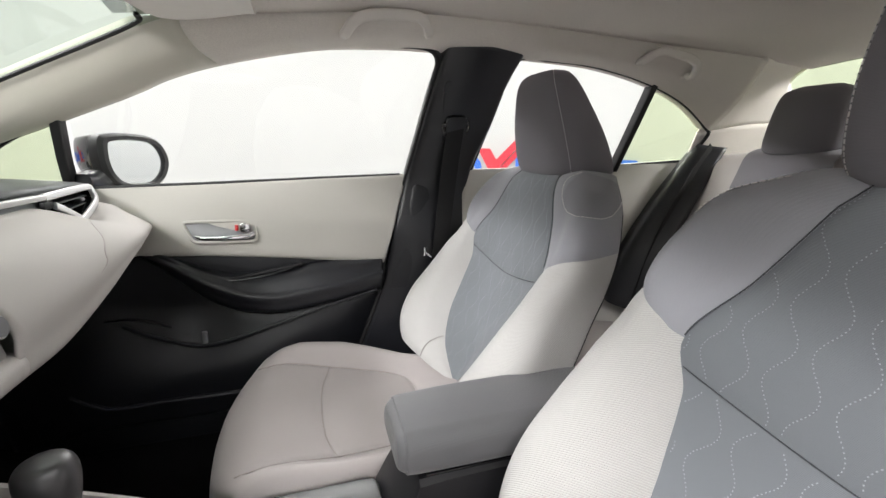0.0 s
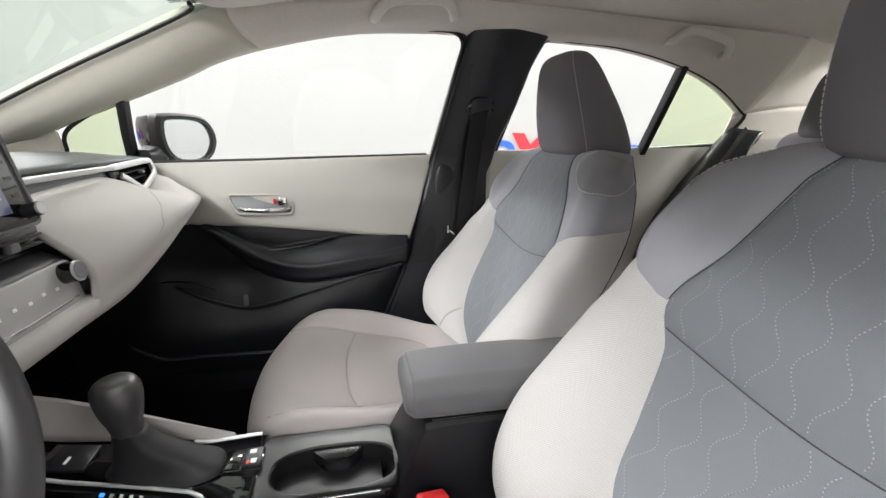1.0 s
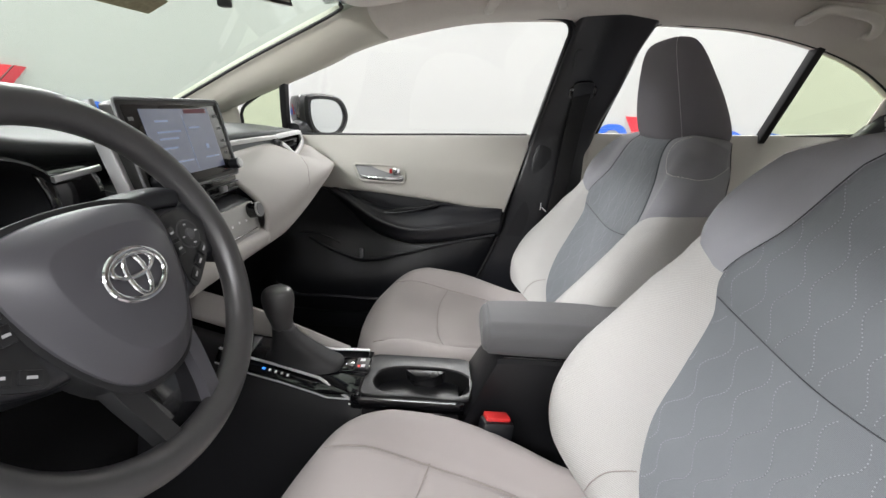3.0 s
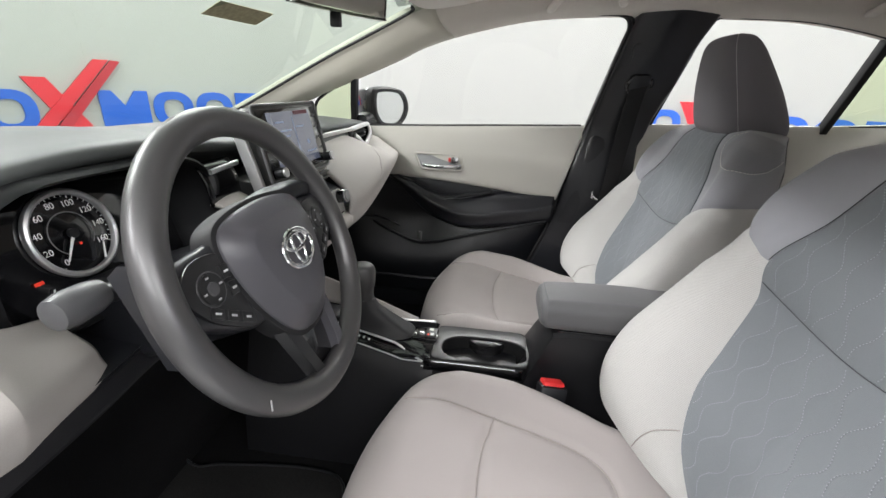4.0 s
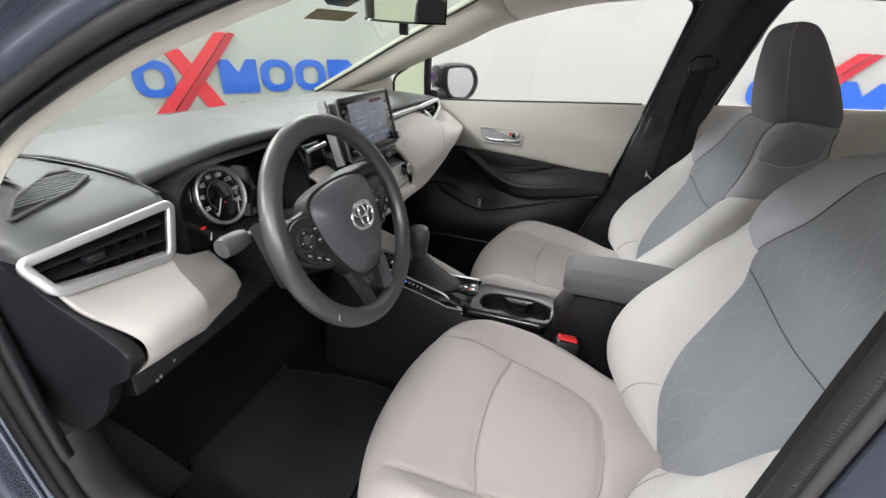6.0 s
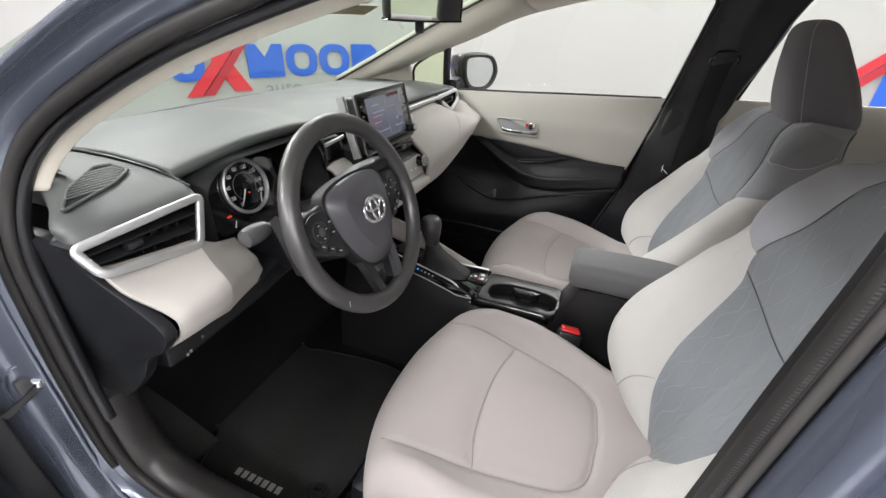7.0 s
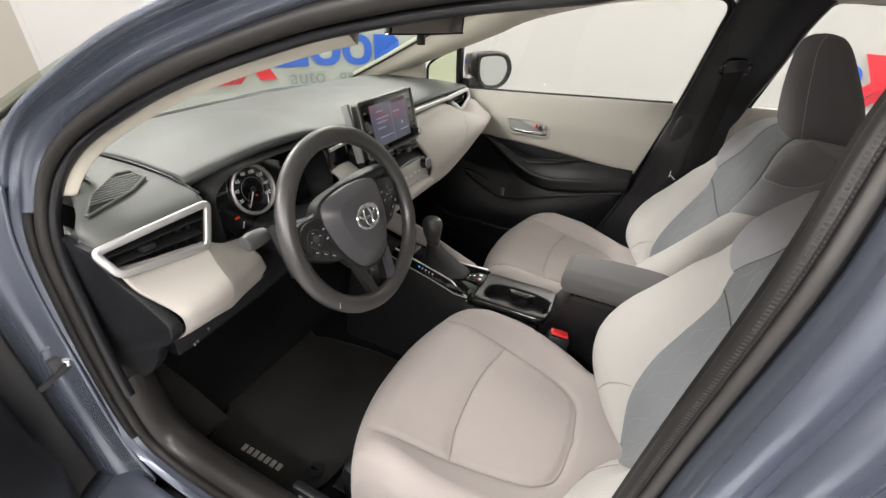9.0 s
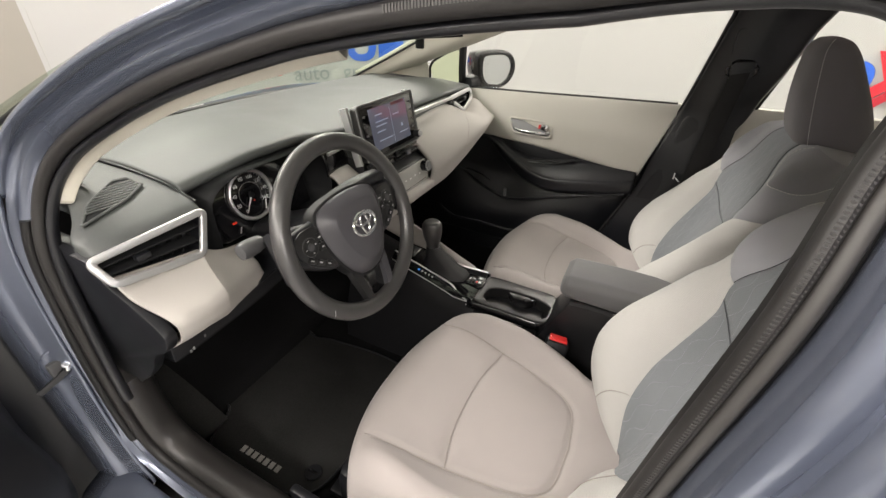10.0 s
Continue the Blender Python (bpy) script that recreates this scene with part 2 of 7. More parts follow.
def sheet(P, close_u=False, close_v=False, cap=False):
    """bmesh of a grid of points."""
    bm = bmesh.new()
    nu, nv = len(P), len(P[0])
    V = [[bm.verts.new(tuple(map(float, P[i][j]))) for j in range(nv)] for i in range(nu)]
    for i in range(nu if close_u else nu - 1):
        for j in range(nv if close_v else nv - 1):
            a, b, c, d = V[i][j], V[(i + 1) % nu][j], V[(i + 1) % nu][(j + 1) % nv], V[i][(j + 1) % nv]
            bm.faces.new((a, b, c, d))
    if cap and close_v:
        bm.faces.new(V[0])
        bm.faces.new(V[-1])
    return bm


def thick(ob, t, off=-1.0):
    s = ob.modifiers.new("thickness", "SOLIDIFY")
    s.thickness, s.offset = t, off
    return ob


def sweep(pts, prof, closed=False, up=(0, 0, 1), cap=True):
    """Sweep a 2D profile [(side, up)] along points."""
    p = np.array(pts, float)
    n = len(p)
    if closed:
        tan = np.roll(p, -1, 0) - np.roll(p, 1, 0)
    else:
        tan = np.gradient(p, axis=0)
    tan /= np.linalg.norm(tan, axis=1)[:, None] + 1e-9
    upv = np.array(up, float)
    rows = []
    for i in range(n):
        side = np.cross(tan[i], upv)
        side /= np.linalg.norm(side) + 1e-9
        u = np.cross(side, tan[i])
        rows.append([p[i] + side * a + u * b for a, b in prof])
    return sheet(rows, close_u=closed, close_v=True, cap=cap and not closed)


def circ(r, n=8, sy=1.0):
    return [(r * math.cos(2 * math.pi * i / n), r * sy * math.sin(2 * math.pi * i / n)) for i in range(n)]


def tube(pts, r, n=8, closed=False, sy=1.0, up=(0, 0, 1)):
    return sweep(pts, circ(r, n, sy), closed, up)


def rrect(w, h, r, n=4):
    """Rounded rectangle profile, centred."""
    out = []
    r = min(r, w / 2 - 1e-4, h / 2 - 1e-4)
    for cx, cy, a0 in ((w / 2 - r, h / 2 - r, 0), (-w / 2 + r, h / 2 - r, 90), (-w / 2 + r, -h / 2 + r, 180), (w / 2 - r, -h / 2 + r, 270)):
        for i in range(n + 1):
            a = radians(a0 + 90 * i / n)
            out.append((cx + r * math.cos(a), cy + r * math.sin(a)))
    return out


def prism(poly, frame_m, depth, bevel=0.0, seg=2):
    """Extrude a 2D polygon by depth along the frame's z, with rounded edges."""
    bm = bmesh.new()
    vs = [bm.verts.new((a, b, 0)) for a, b in poly]
    f = bm.faces.new(vs)
    r = bmesh.ops.extrude_face_region(bm, geom=[f])
    bmesh.ops.translate(bm, verts=[v for v in r["geom"] if isinstance(v, bmesh.types.BMVert)], vec=(0, 0, depth))
    bmesh.ops.recalc_face_normals(bm, faces=bm.faces)
    if bevel:
        bmesh.ops.bevel(bm, geom=[e for e in bm.edges], offset=bevel, segments=seg, profile=0.5, affect="EDGES", clamp_overlap=True)
    bm.transform(frame_m)
    return bm


def rbox(c, d, bevel=0.005, m=None, seg=2):
    """Rounded box of size d round c, turned by m."""
    bm = bmesh.new()
    bmesh.ops.create_cube(bm, size=1)
    bmesh.ops.scale(bm, vec=d, verts=bm.verts)
    if bevel:
        bmesh.ops.bevel(bm, geom=list(bm.edges), offset=bevel, segments=seg, profile=0.5, affect="EDGES", clamp_overlap=True)
    if m:
        bm.transform(m)
    bm.transform(Matrix.Translation(c))
    return bm


def cyl(c, axis, r, h, n=24, r2=None, bevel=0.0):
    bm = bmesh.new()
    bmesh.ops.create_cone(bm, cap_ends=True, segments=n, radius1=r, radius2=r if r2 is None else r2, depth=h)
    if bevel:
        bmesh.ops.bevel(bm, geom=[e for e in bm.edges if len(e.link_faces) == 2 and e.calc_face_angle() > 1], offset=bevel, segments=2, affect="EDGES")
    bm.transform(Matrix.Translation(c) @ Vector(axis).to_track_quat("Z", "Y").to_matrix().to_4x4())
    return bm


def basis(o, ex, ey):
    """A frame at o with x along ex and y near ey."""
    ex, ey = Vector(ex).normalized(), Vector(ey)
    ez = ex.cross(ey).normalized()
    ey = ez.cross(ex)
    return Matrix(((ex.x, ey.x, ez.x, o[0]), (ex.y, ey.y, ez.y, o[1]), (ex.z, ey.z, ez.z, o[2]), (0, 0, 0, 1)))


def merge(*bms):
    out = bmesh.new()
    for b in bms:
        me = bpy.data.meshes.new("tmp")
        b.to_mesh(me)
        b.free()
        out.from_mesh(me)
        bpy.data.meshes.remove(me)
    return out


def words(name, text, size, m, material, parent):
    cu = bpy.data.curves.new(name, "FONT")
    cu.body, cu.size, cu.align_x, cu.align_y, cu.extrude = text, size, "CENTER", "CENTER", 0.0002
    tmp = bpy.data.objects.new("tmp", cu)
    scene.collection.objects.link(tmp)
    bpy.context.view_layer.update()
    me = bpy.data.meshes.new_from_object(tmp.evaluated_get(bpy.context.evaluated_depsgraph_get()))
    bpy.data.objects.remove(tmp)
    me.transform(m)
    me.materials.clear()
    me.materials.append(material)
    ob = new(name, me)
    ob.parent = parent
    return ob


# ---- the booth ----
def ring_wall(name, a0, a1, z0, z1, r, material, n=96, th=0.06):
    rows = []
    for i in range(n + 1):
        a = radians(a0 + (a1 - a0) * i / n)
        c, s = math.cos(a), math.sin(a)
        rows.append([(BX + q * c, q * s, z) for q, z in ((r, z0), (r, z1), (r + th, z1), (r + th, z0))])
    ob = part(name, sheet(rows, close_v=True, cap=True), material)
    return tagged(ob, kind="structure")


tagged(ring_wall("wall_round", -145, 175, 0, BH, BR, M_WALL), "white painted curved booth wall with faint panel seams", "wall")
bay = ring_wall("wall_bay", 175, 215, 0, BH, BR, mat("taupe_panel_paint", (0.27, 0.25, 0.22), 0.6, stain=0.05), n=6)
tagged(bay, "taupe grey panel in the curved booth wall", "wall panel")
fl = part("floor", cyl((BX, 0, -0.05), (0, 0, 1), BR + 0.2, 0.1, 96), M_FLOOR)
tagged(fl, "unseen pale floor under the car that bounces light upward", "floor", kind="structure")
ce = part("ceiling", cyl((BX, 0, BH + 0.05), (0, 0, 1), BR + 0.2, 0.1, 96), M_CEIL)
tagged(ce, "plain white booth ceiling", "ceiling", kind="structure")
M_TUBE = glow("lit_diffuser", (1.0, 0.97, 0.92), 6.0)
for m in LAMP_POSES:
    t0 = thing("cove_light", "white linear cove light with lit diffuser", "wall light", "booth cove lights")
    t0.matrix_world = m
    part("housing", rbox((0, 0, 0.045), (1.56, 0.28, 0.07), 0.01), M_CEIL, t0)
    part("diffuser", rbox((0, 0, 0.006), (1.5, 0.22, 0.006), 0.0), M_TUBE, t0)


def seam(a):
    c, s = math.cos(radians(a)), math.sin(radians(a))
    m = basis((BX + (BR - 0.001) * c, (BR - 0.001) * s, BH / 2), (-s, c, 0), (0, 0, 1))
    ob = part("panel_joint", rbox((0, 0, 0), (0.006, BH, 0.003), 0.0, None), M_SEAMW)
    ob.matrix_world = m
    ob.parent = bpy.data.objects["wall_round"]


M_SEAMW = mat("joint_filler", (0.40, 0.395, 0.38), 0.7, bump=0.0)
for a in range(-10, 4):
    seam(102.5 + 24 * a)


def sign(a0):
    """Dealer sign: plain rings, a crossed red mark and plain bars. a0: degrees of its left end as seen from inside."""
    t = thing("wall_sign", "blue rings and blocks with a red crossed mark on the wall", "wall sign", "dealer signs")

    def P(u, z, off=0.006):
        a = radians(a0) - u / BR
        return (BX + (BR - off) * math.cos(a), (BR - off) * math.sin(a), z)

    def flat(name, poly, material, off=0.004):
        bm = bmesh.new()
        f = [bm.verts.new(P(u, z, off + 0.012)) for u, z in poly]
        b = [bm.verts.new(P(u, z, 0.0)) for u, z in poly]
        bm.faces.new(f)
        for i in range(len(poly)):
            bm.faces.new((f[i], f[(i + 1) % len(poly)], b[(i + 1) % len(poly)], b[i]))
        part(name, bm, material, t)

    def ring(u, w, z0, z1, st):
        rows = []
        for i in range(40):
            a = 2 * math.pi * i / 40
            c, s = math.cos(a), math.sin(a)
            sg = lambda v: math.copysign(abs(v) ** 0.8, v)
            zc, h = (z0 + z1) / 2, (z1 - z0) / 2
            o = (u + w / 2 * sg(c), zc + h * sg(s))
            q = (u + (w / 2 - st) * sg(c), zc + (h - st * 0.85) * sg(s))
            rows.append([P(*o, 0), P(*o, 0.016), P(*q, 0.016), P(*q, 0)])
        part("ring", sheet(rows, close_u=True, close_v=True), M_BLUE, t)

    return t, flat, ring


def dealer_sign(a0):
    t, flat, ring = sign(a0)
    W, T, B = SIGN
    ring(0.113, 0.226, B, T, 0.055)
    flat("red_bar", [(0.19, T + 0.062), (0.29, T + 0.062), (0.51, B - 0.08), (0.39, B - 0.08)], M_RED)
    flat("red_bar", [(0.52, T + 0.163), (0.59, T + 0.163), (0.17, B - 0.095), (0.08, B - 0.095)], M_RED, 0.008)
    flat("dark_red_bar", [(0.60, T + 0.163), (0.645, T + 0.158), (0.25, B - 0.095), (0.18, B - 0.095)], M_DRED, 0.008)
    flat("block", [(0.505, T), (0.57, T), (0.628, B + 0.13), (0.686, T), (0.752, T), (0.752, B), (0.505, B)], M_BLUE)
    ring(0.888, 0.226, B, T, 0.055)
    ring(1.133, 0.226, B, T, 0.055)
    flat("block", [(1.268, B), (1.268, T), (1.42, T), (1.465, T - 0.04), (1.465, B)], M_BLUE)
    for text, u in (("auto", 0.735), ("group", 1.155)):
        a = radians(a0) - u / BR
        rr = BR - 0.016
        m = basis((BX + rr * math.cos(a), rr * math.sin(a), B - 0.077), (math.sin(a), -math.cos(a), 0), (0, 0, 1))
        words("lettering", text, 0.150, m, M_SGREY, t)


SIGN = (1.48, 1.022, 0.806)
dealer_sign(159.84)
dealer_sign(72.8)


# ---- the car's shell ----
def gy(z):
    """Half width of the cabin at the side glass, by height."""
    return 0.744 - (z - 0.99) * 0.558


# upper edge of the side windows: x, z
TOP_F = [(-0.42, 1.035), (-0.30, 1.085), (-0.165, 1.137), (-0.027, 1.191), (0.057, 1.228), (0.173, 1.263), (0.362, 1.302), (0.54, 1.316), (0.66, 1.318)]
TOP_R = [(0.84, 1.318), (0.95, 1.318), (1.104, 1.312), (1.298, 1.283), (1.46, 1.238), (1.623, 1.164)]
car = thing("car", "slate blue metallic sedan with its driver door open", "car")


# windscreen: side edge and middle line from base to header
WS_SIDE = [(-0.74, 0.67, 0.945), (-0.42, 0.625, 1.10), (-0.17, 0.575, 1.215), (0.08, 0.515, 1.318)]
WS_MID = [(-0.88, 0, 0.945), (-0.54, 0, 1.115), (-0.26, 0, 1.24), (0.03, 0, 1.345)]


def windscreen_rows(n=12, grow=0.0):
    s = cr(WS_SIDE, n)
    m = cr(WS_MID, n)
    rows = []
    for a, b in zip(s, m):
        rows.append([(b[0] + (a[0] - b[0]) * abs(q) ** 2, q * (a[1] + grow), b[2] + (a[2] - b[2]) * abs(q) ** 2) for q in np.linspace(-1, 1, 17)])
    return rows


ws = part("windscreen", sheet(windscreen_rows(grow=0.04)), M_GWIND, car, "green-tinted windscreen glass", fix=False)
ws.visible_shadow = False

# headliner: from header to rear window
hl = []
for x, yh, ze, zm in [(0.05, 0.50, 1.318, 1.345), (0.20, 0.50, 1.335, 1.362), (0.5, 0.485, 1.365, 1.385), (0.8, 0.485, 1.372, 1.39), (1.2, 0.485, 1.366, 1.385), (1.55, 0.49, 1.362, 1.38), (1.84, 0.51, 1.352, 1.37)]:
    hl.append([(x, yh * q, zm + (ze - zm) * abs(q) ** 2.5) for q in np.linspace(-1, 1, 9)])
thick(part("headliner", sheet(surf(hl, 50, 40)), M_HEAD, car, "grey-beige felt headliner"), 0.012, 1)

# lining over the side windows and the front pillars
for sg in (1, -1):
    fr, rr = [], []
    for i, (x, y, z) in enumerate(cr([(x, gy(z), z) for x, z in TOP_F + TOP_R], 110)):
        # inner line: along the windscreen's side below, along the headliner above
        if x < 0.08:
            f = (x + 0.42) / 0.50
            c = cr([(-0.70, 0.675, 0.97), (-0.50, 0.645, 1.065), (-0.25, 0.60, 1.185), (0.02, 0.535, 1.30)], 101)[int(max(0, min(1, f)) * 100)]
            inner = Vector(c)
        else:
            g = min(1, (x - 0.08) / 0.45)
            inner = Vector((x - 0.06 * (1 - g), 0.533 - 0.055 * g, 1.30 + 0.066 * g))
        outer = Vector((x, y, z))
        if sg < 0:
            outer = outer.lerp(inner, 0.3)
        out = Vector((0, 1, 0.0))
        mid = (outer * 0.5 + inner * 0.5) + Vector((0.0, -0.012, -0.012))
        row = [outer + out * (0.03 if sg > 0 else 0.0) - Vector((0, 0, 0.002)), outer + Vector((0, 0.004, -0.004)), outer * 0.93 + inner * 0.07 + Vector((0, -0.008, -0.004)), mid, outer * 0.1 + inner * 0.9 + Vector((0, -0.003, -0.003)), inner + Vector((0, 0, 0.02))]
        (fr if x < 0.16 else rr).append([(p.x, sg * p.y, p.z) for p in row])
    if sg > 0:
        rr.insert(0, fr[-1])
    else:
        rr = [r for r in rr if r[1][0] > 0.34]
    if sg > 0:
        thick(part("front_pillar_trim", sheet(np.stack([cr(r, 14) for r in fr])), M_PILLAR, car, "beige plastic front pillar trim"), 0.004, 1)
    thick(part("roof_side_lining", sheet(np.stack([cr(r, 14) for r in rr])), M_HEAD, car), 0.004, 1)
    # black edge along the windscreen
    part("windscreen_edge", tube([(x - 0.003, sg * (y - 0.009), z - 0.001) for x, y, z in cr([(-0.70, 0.675, 0.97), (-0.50, 0.645, 1.065), (-0.25, 0.60, 1.185), (0.02, 0.535, 1.30), (0.05, 0.50, 1.318)], 40)], 0.0045), M_RUBBER, car)
    # rear pillar lining
    cp = [[(1.60, 0.664, 1.155), (1.78, 0.640, 1.185), (2.02, 0.620, 1.20)], [(1.60, 0.607, 1.255), (1.76, 0.605, 1.27), (1.95, 0.606, 1.27)], [(1.60, 0.547, 1.325), (1.74, 0.565, 1.33), (1.88, 0.585, 1.325)], [(1.60, 0.47, 1.364), (1.73, 0.48, 1.37), (1.84, 0.49, 1.372)]]
    thick(part("rear_pillar_trim", sheet(surf([[(x, sg * y, z) for x, y, z in r] for r in cp], 16, 16)), M_HEAD, car), 0.006, 1)
    cp2 = [[(1.60, 0.70, 1.05), (1.8, 0.68, 1.06), (2.16, 0.645, 1.07)], [(1.60, 0.662, 1.160), (1.78, 0.638, 1.19), (2.02, 0.618, 1.205)]]
    thick(part("rear_pillar_trim", sheet(surf([[(x, sg * y, z) for x, y, z in r] for r in cp2], 8, 12)), M_HEAD, car), 0.006, 1)

rw = [[(2.15, 0.64 * q, 1.08) for q in np.linspace(-1, 1, 9)], [(1.98, 0.61 * q, 1.24 + 0.01 * (1 - q * q)) for q in np.linspace(-1, 1, 9)], [(1.83, 0.57 * q, 1.352 + 0.02 * (1 - q * q)) for q in np.linspace(-1, 1, 9)]]
part("rear_window", sheet(surf(rw, 8, 16)), M_GTINT, car, "green-tinted rear window").visible_shadow = False
part("rear_shelf", rbox((1.95, 0, 1.05), (0.5, 1.3, 0.03), 0.01), M_BLACKSOFT, car)

# roof skin, bonnet, tail and lower body closing the car
roof = []
for x, yh, z in [(0.0, 0.52, 1.365), (0.3, 0.55, 1.41), (0.8, 0.56, 1.43), (1.3, 0.55, 1.425), (1.85, 0.53, 1.405)]:
    roof.append([(x, yh * q, z - 0.045 * abs(q) ** 3) for q in np.linspace(-1, 1, 9)])
thick(part("roof_panel", sheet(surf(roof, 30, 24)), M_PAINT, car), 0.01, 1)
bon = []
for x, yh, z in [(-0.90, 0.70, 0.82), (-1.2, 0.72, 0.78), (-1.6, 0.68, 0.72), (-1.78, 0.60, 0.55)]:
    bon.append([(x, yh * q, z - 0.06 * abs(q) ** 3) for q in np.linspace(-1, 1, 9)])
thick(part("bonnet", sheet(surf(bon, 20, 16)), M_PAINT, car), 0.01, 1)
part("cowl", rbox((-0.88, 0, 0.86), (0.10, 1.3, 0.03), 0.01), M_BLACK, car)
boot = []
for x, yh, z in [(2.05, 0.66, 1.0), (2.35, 0.68, 1.02), (2.75, 0.64, 0.98), (2.82, 0.62, 0.5)]:
    boot.append([(x, yh * q, z - 0.05 * abs(q) ** 3) for q in np.linspace(-1, 1, 9)])
thick(part("boot_lid", sheet(surf(boot, 20, 16)), M_PAINT, car), 0.01, 1)
for sg in (1, -1):
    fen = [[(-1.75, 0.66, 0.72), (-1.3, 0.82, 0.84), (-0.85, 0.86, 0.90), (-0.36, 0.84, 0.93)], [(-1.8, 0.70, 0.5), (-1.3, 0.88, 0.6), (-0.85, 0.90, 0.65), (-0.36, 0.88, 0.66)], [(-1.75, 0.66, 0.25), (-1.3, 0.84, 0.25), (-0.85, 0.87, 0.24), (-0.36, 0.86, 0.22)]]
    thick(part("front_fender", sheet(surf([[(x, sg * y, z) for x, y, z in r] for r in fen], 14, 20)), M_PAINT, car), 0.01, -sg)
    qua = [[(1.62, 0.80, 1.02), (2.1, 0.79, 1.01), (2.5, 0.75, 0.99), (2.8, 0.64, 0.95)], [(1.62, 0.89, 0.66), (2.1, 0.89, 0.68), (2.5, 0.84, 0.68), (2.85, 0.68, 0.65)], [(1.62, 0.87, 0.22), (2.1, 0.86, 0.25), (2.5, 0.82, 0.27), (2.8, 0.64, 0.3)]]
    thick(part("rear_fender", sheet(surf([[(x, sg * y, z) for x, y, z in r] for r in qua], 14, 20)), M_PAINT, car), 0.01, -sg)
    for wx in (-1.05, 1.65):
        wh = part("wheel", cyl((wx, sg * 0.78, 0.315), (0, 1, 0), 0.315, 0.20, 40, bevel=0.02), M_RUBBER, car)
        part("rim", cyl((wx, sg * 0.885, 0.315), (0, 1, 0), 0.20, 0.02, 24, bevel=0.004), M_SILVER, wh)
part("floor_pan", rbox((0.6, 0, 0.23), (2.9, 1.45, 0.05), 0.01), M_BLACK, car)
carpet = part("carpet", rbox((0.6, 0, 0.275), (2.6, 1.40, 0.036), 0.01), M_CARPET, car, "black carpet")
bulk = [[(-0.62, -0.74, 0.95), (-0.62, 0, 0.95), (-0.62, 0.74, 0.95)], [(-0.66, -0.74, 0.6), (-0.66, 0, 0.6), (-0.66, 0.74, 0.6)], [(-0.56, -0.74, 0.40), (-0.56, 0, 0.40), (-0.56, 0.74, 0.40)], [(-0.33, -0.74, 0.29), (-0.33, 0, 0.29), (-0.33, 0.74, 0.29)]]
thick(part("toe_board", sheet(surf(bulk, 16, 6)), M_CARPET, car), 0.03, 0)

# passenger side: front post trim, lower side wall behind the door, centre post
bp = []
for z, x0, x1 in [(0.36, 0.43, 0.86), (0.50, 0.462, 0.80), (0.70, 0.528, 0.77), (0.85, 0.562, 0.78), (1.01, 0.606, 0.79), (1.15, 0.628, 0.82), (1.25, 0.645, 0.835), (1.335, 0.665, 0.865)]:
    y = (0.71 if z < 0.9 else gy(z) - 0.012)
    bp.append([(x0 - 0.004, y + 0.035, z), (x0, y, z), (x0 + 0.015, y - 0.012, z), ((x0 + x1) / 2, y - 0.024, z), (x1 - 0.02, y - 0.012, z), (x1, y, z), (x1 + 0.004, y + 0.035, z)])
for sg in (1, -1):
    P = surf([[(x + (0.06 if sg < 0 else 0.0), sg * (y - (0.065 if sg < 0 else 0.0)), z) for x, y, z in r] for r in bp], 40, 30)
    thick(part("centre_post_trim", sheet(P), M_BLACKSOFT, car, "black plastic centre post trim"), 0.004, 1)

# inner sills under the closed doors
for sg in (1, -1):
    for x0, x1 in ((-0.45, 0.60), (0.62, 1.66)):
        if sg > 0 or x0 > 0.6:
            part("inner_sill", rbox(((x0 + x1) / 2, sg * 0.705, 0.315), (x1 - x0, 0.05, 0.17), 0.015), M_BLACK, car)
    part("side_board", rbox((-0.50 if sg > 0 else -0.56, sg * (0.735 if sg > 0 else 0.70), 0.62 if sg > 0 else 0.55), (0.36, 0.03, 0.74 if sg > 0 else 0.60), 0.01), M_BLACK, car)
part("windscreen_base", tube(cr([(-0.765 + 0.14 * (y / 0.7) ** 2, y, 0.962) for y in np.linspace(-0.69, 0.69, 15)], 40), 0.011), M_RUBBER, car, "black rubber at the foot of the windscreen")
# painted roof rails outside the side windows
for sg in (1, -1):
    rail = []
    for x, y, z in cr([(x, gy(z), z) for x, z in TOP_F + TOP_R], 80):
        if sg > 0 or x > 0.72:
            rail.append([(x, sg * (y + 0.032), z + 0.006), (x, sg * (y + 0.036), z + 0.020), (x, sg * (y + 0.026), z + 0.042), (x, sg * (y - 0.002), z + 0.066), (x, sg * (y - 0.04), z + 0.080)])
    thick(part("roof_rail", sheet(np.stack([cr(r, 12) for r in rail])), M_PAINT, car, "slate blue roof rail"), 0.004, 0)


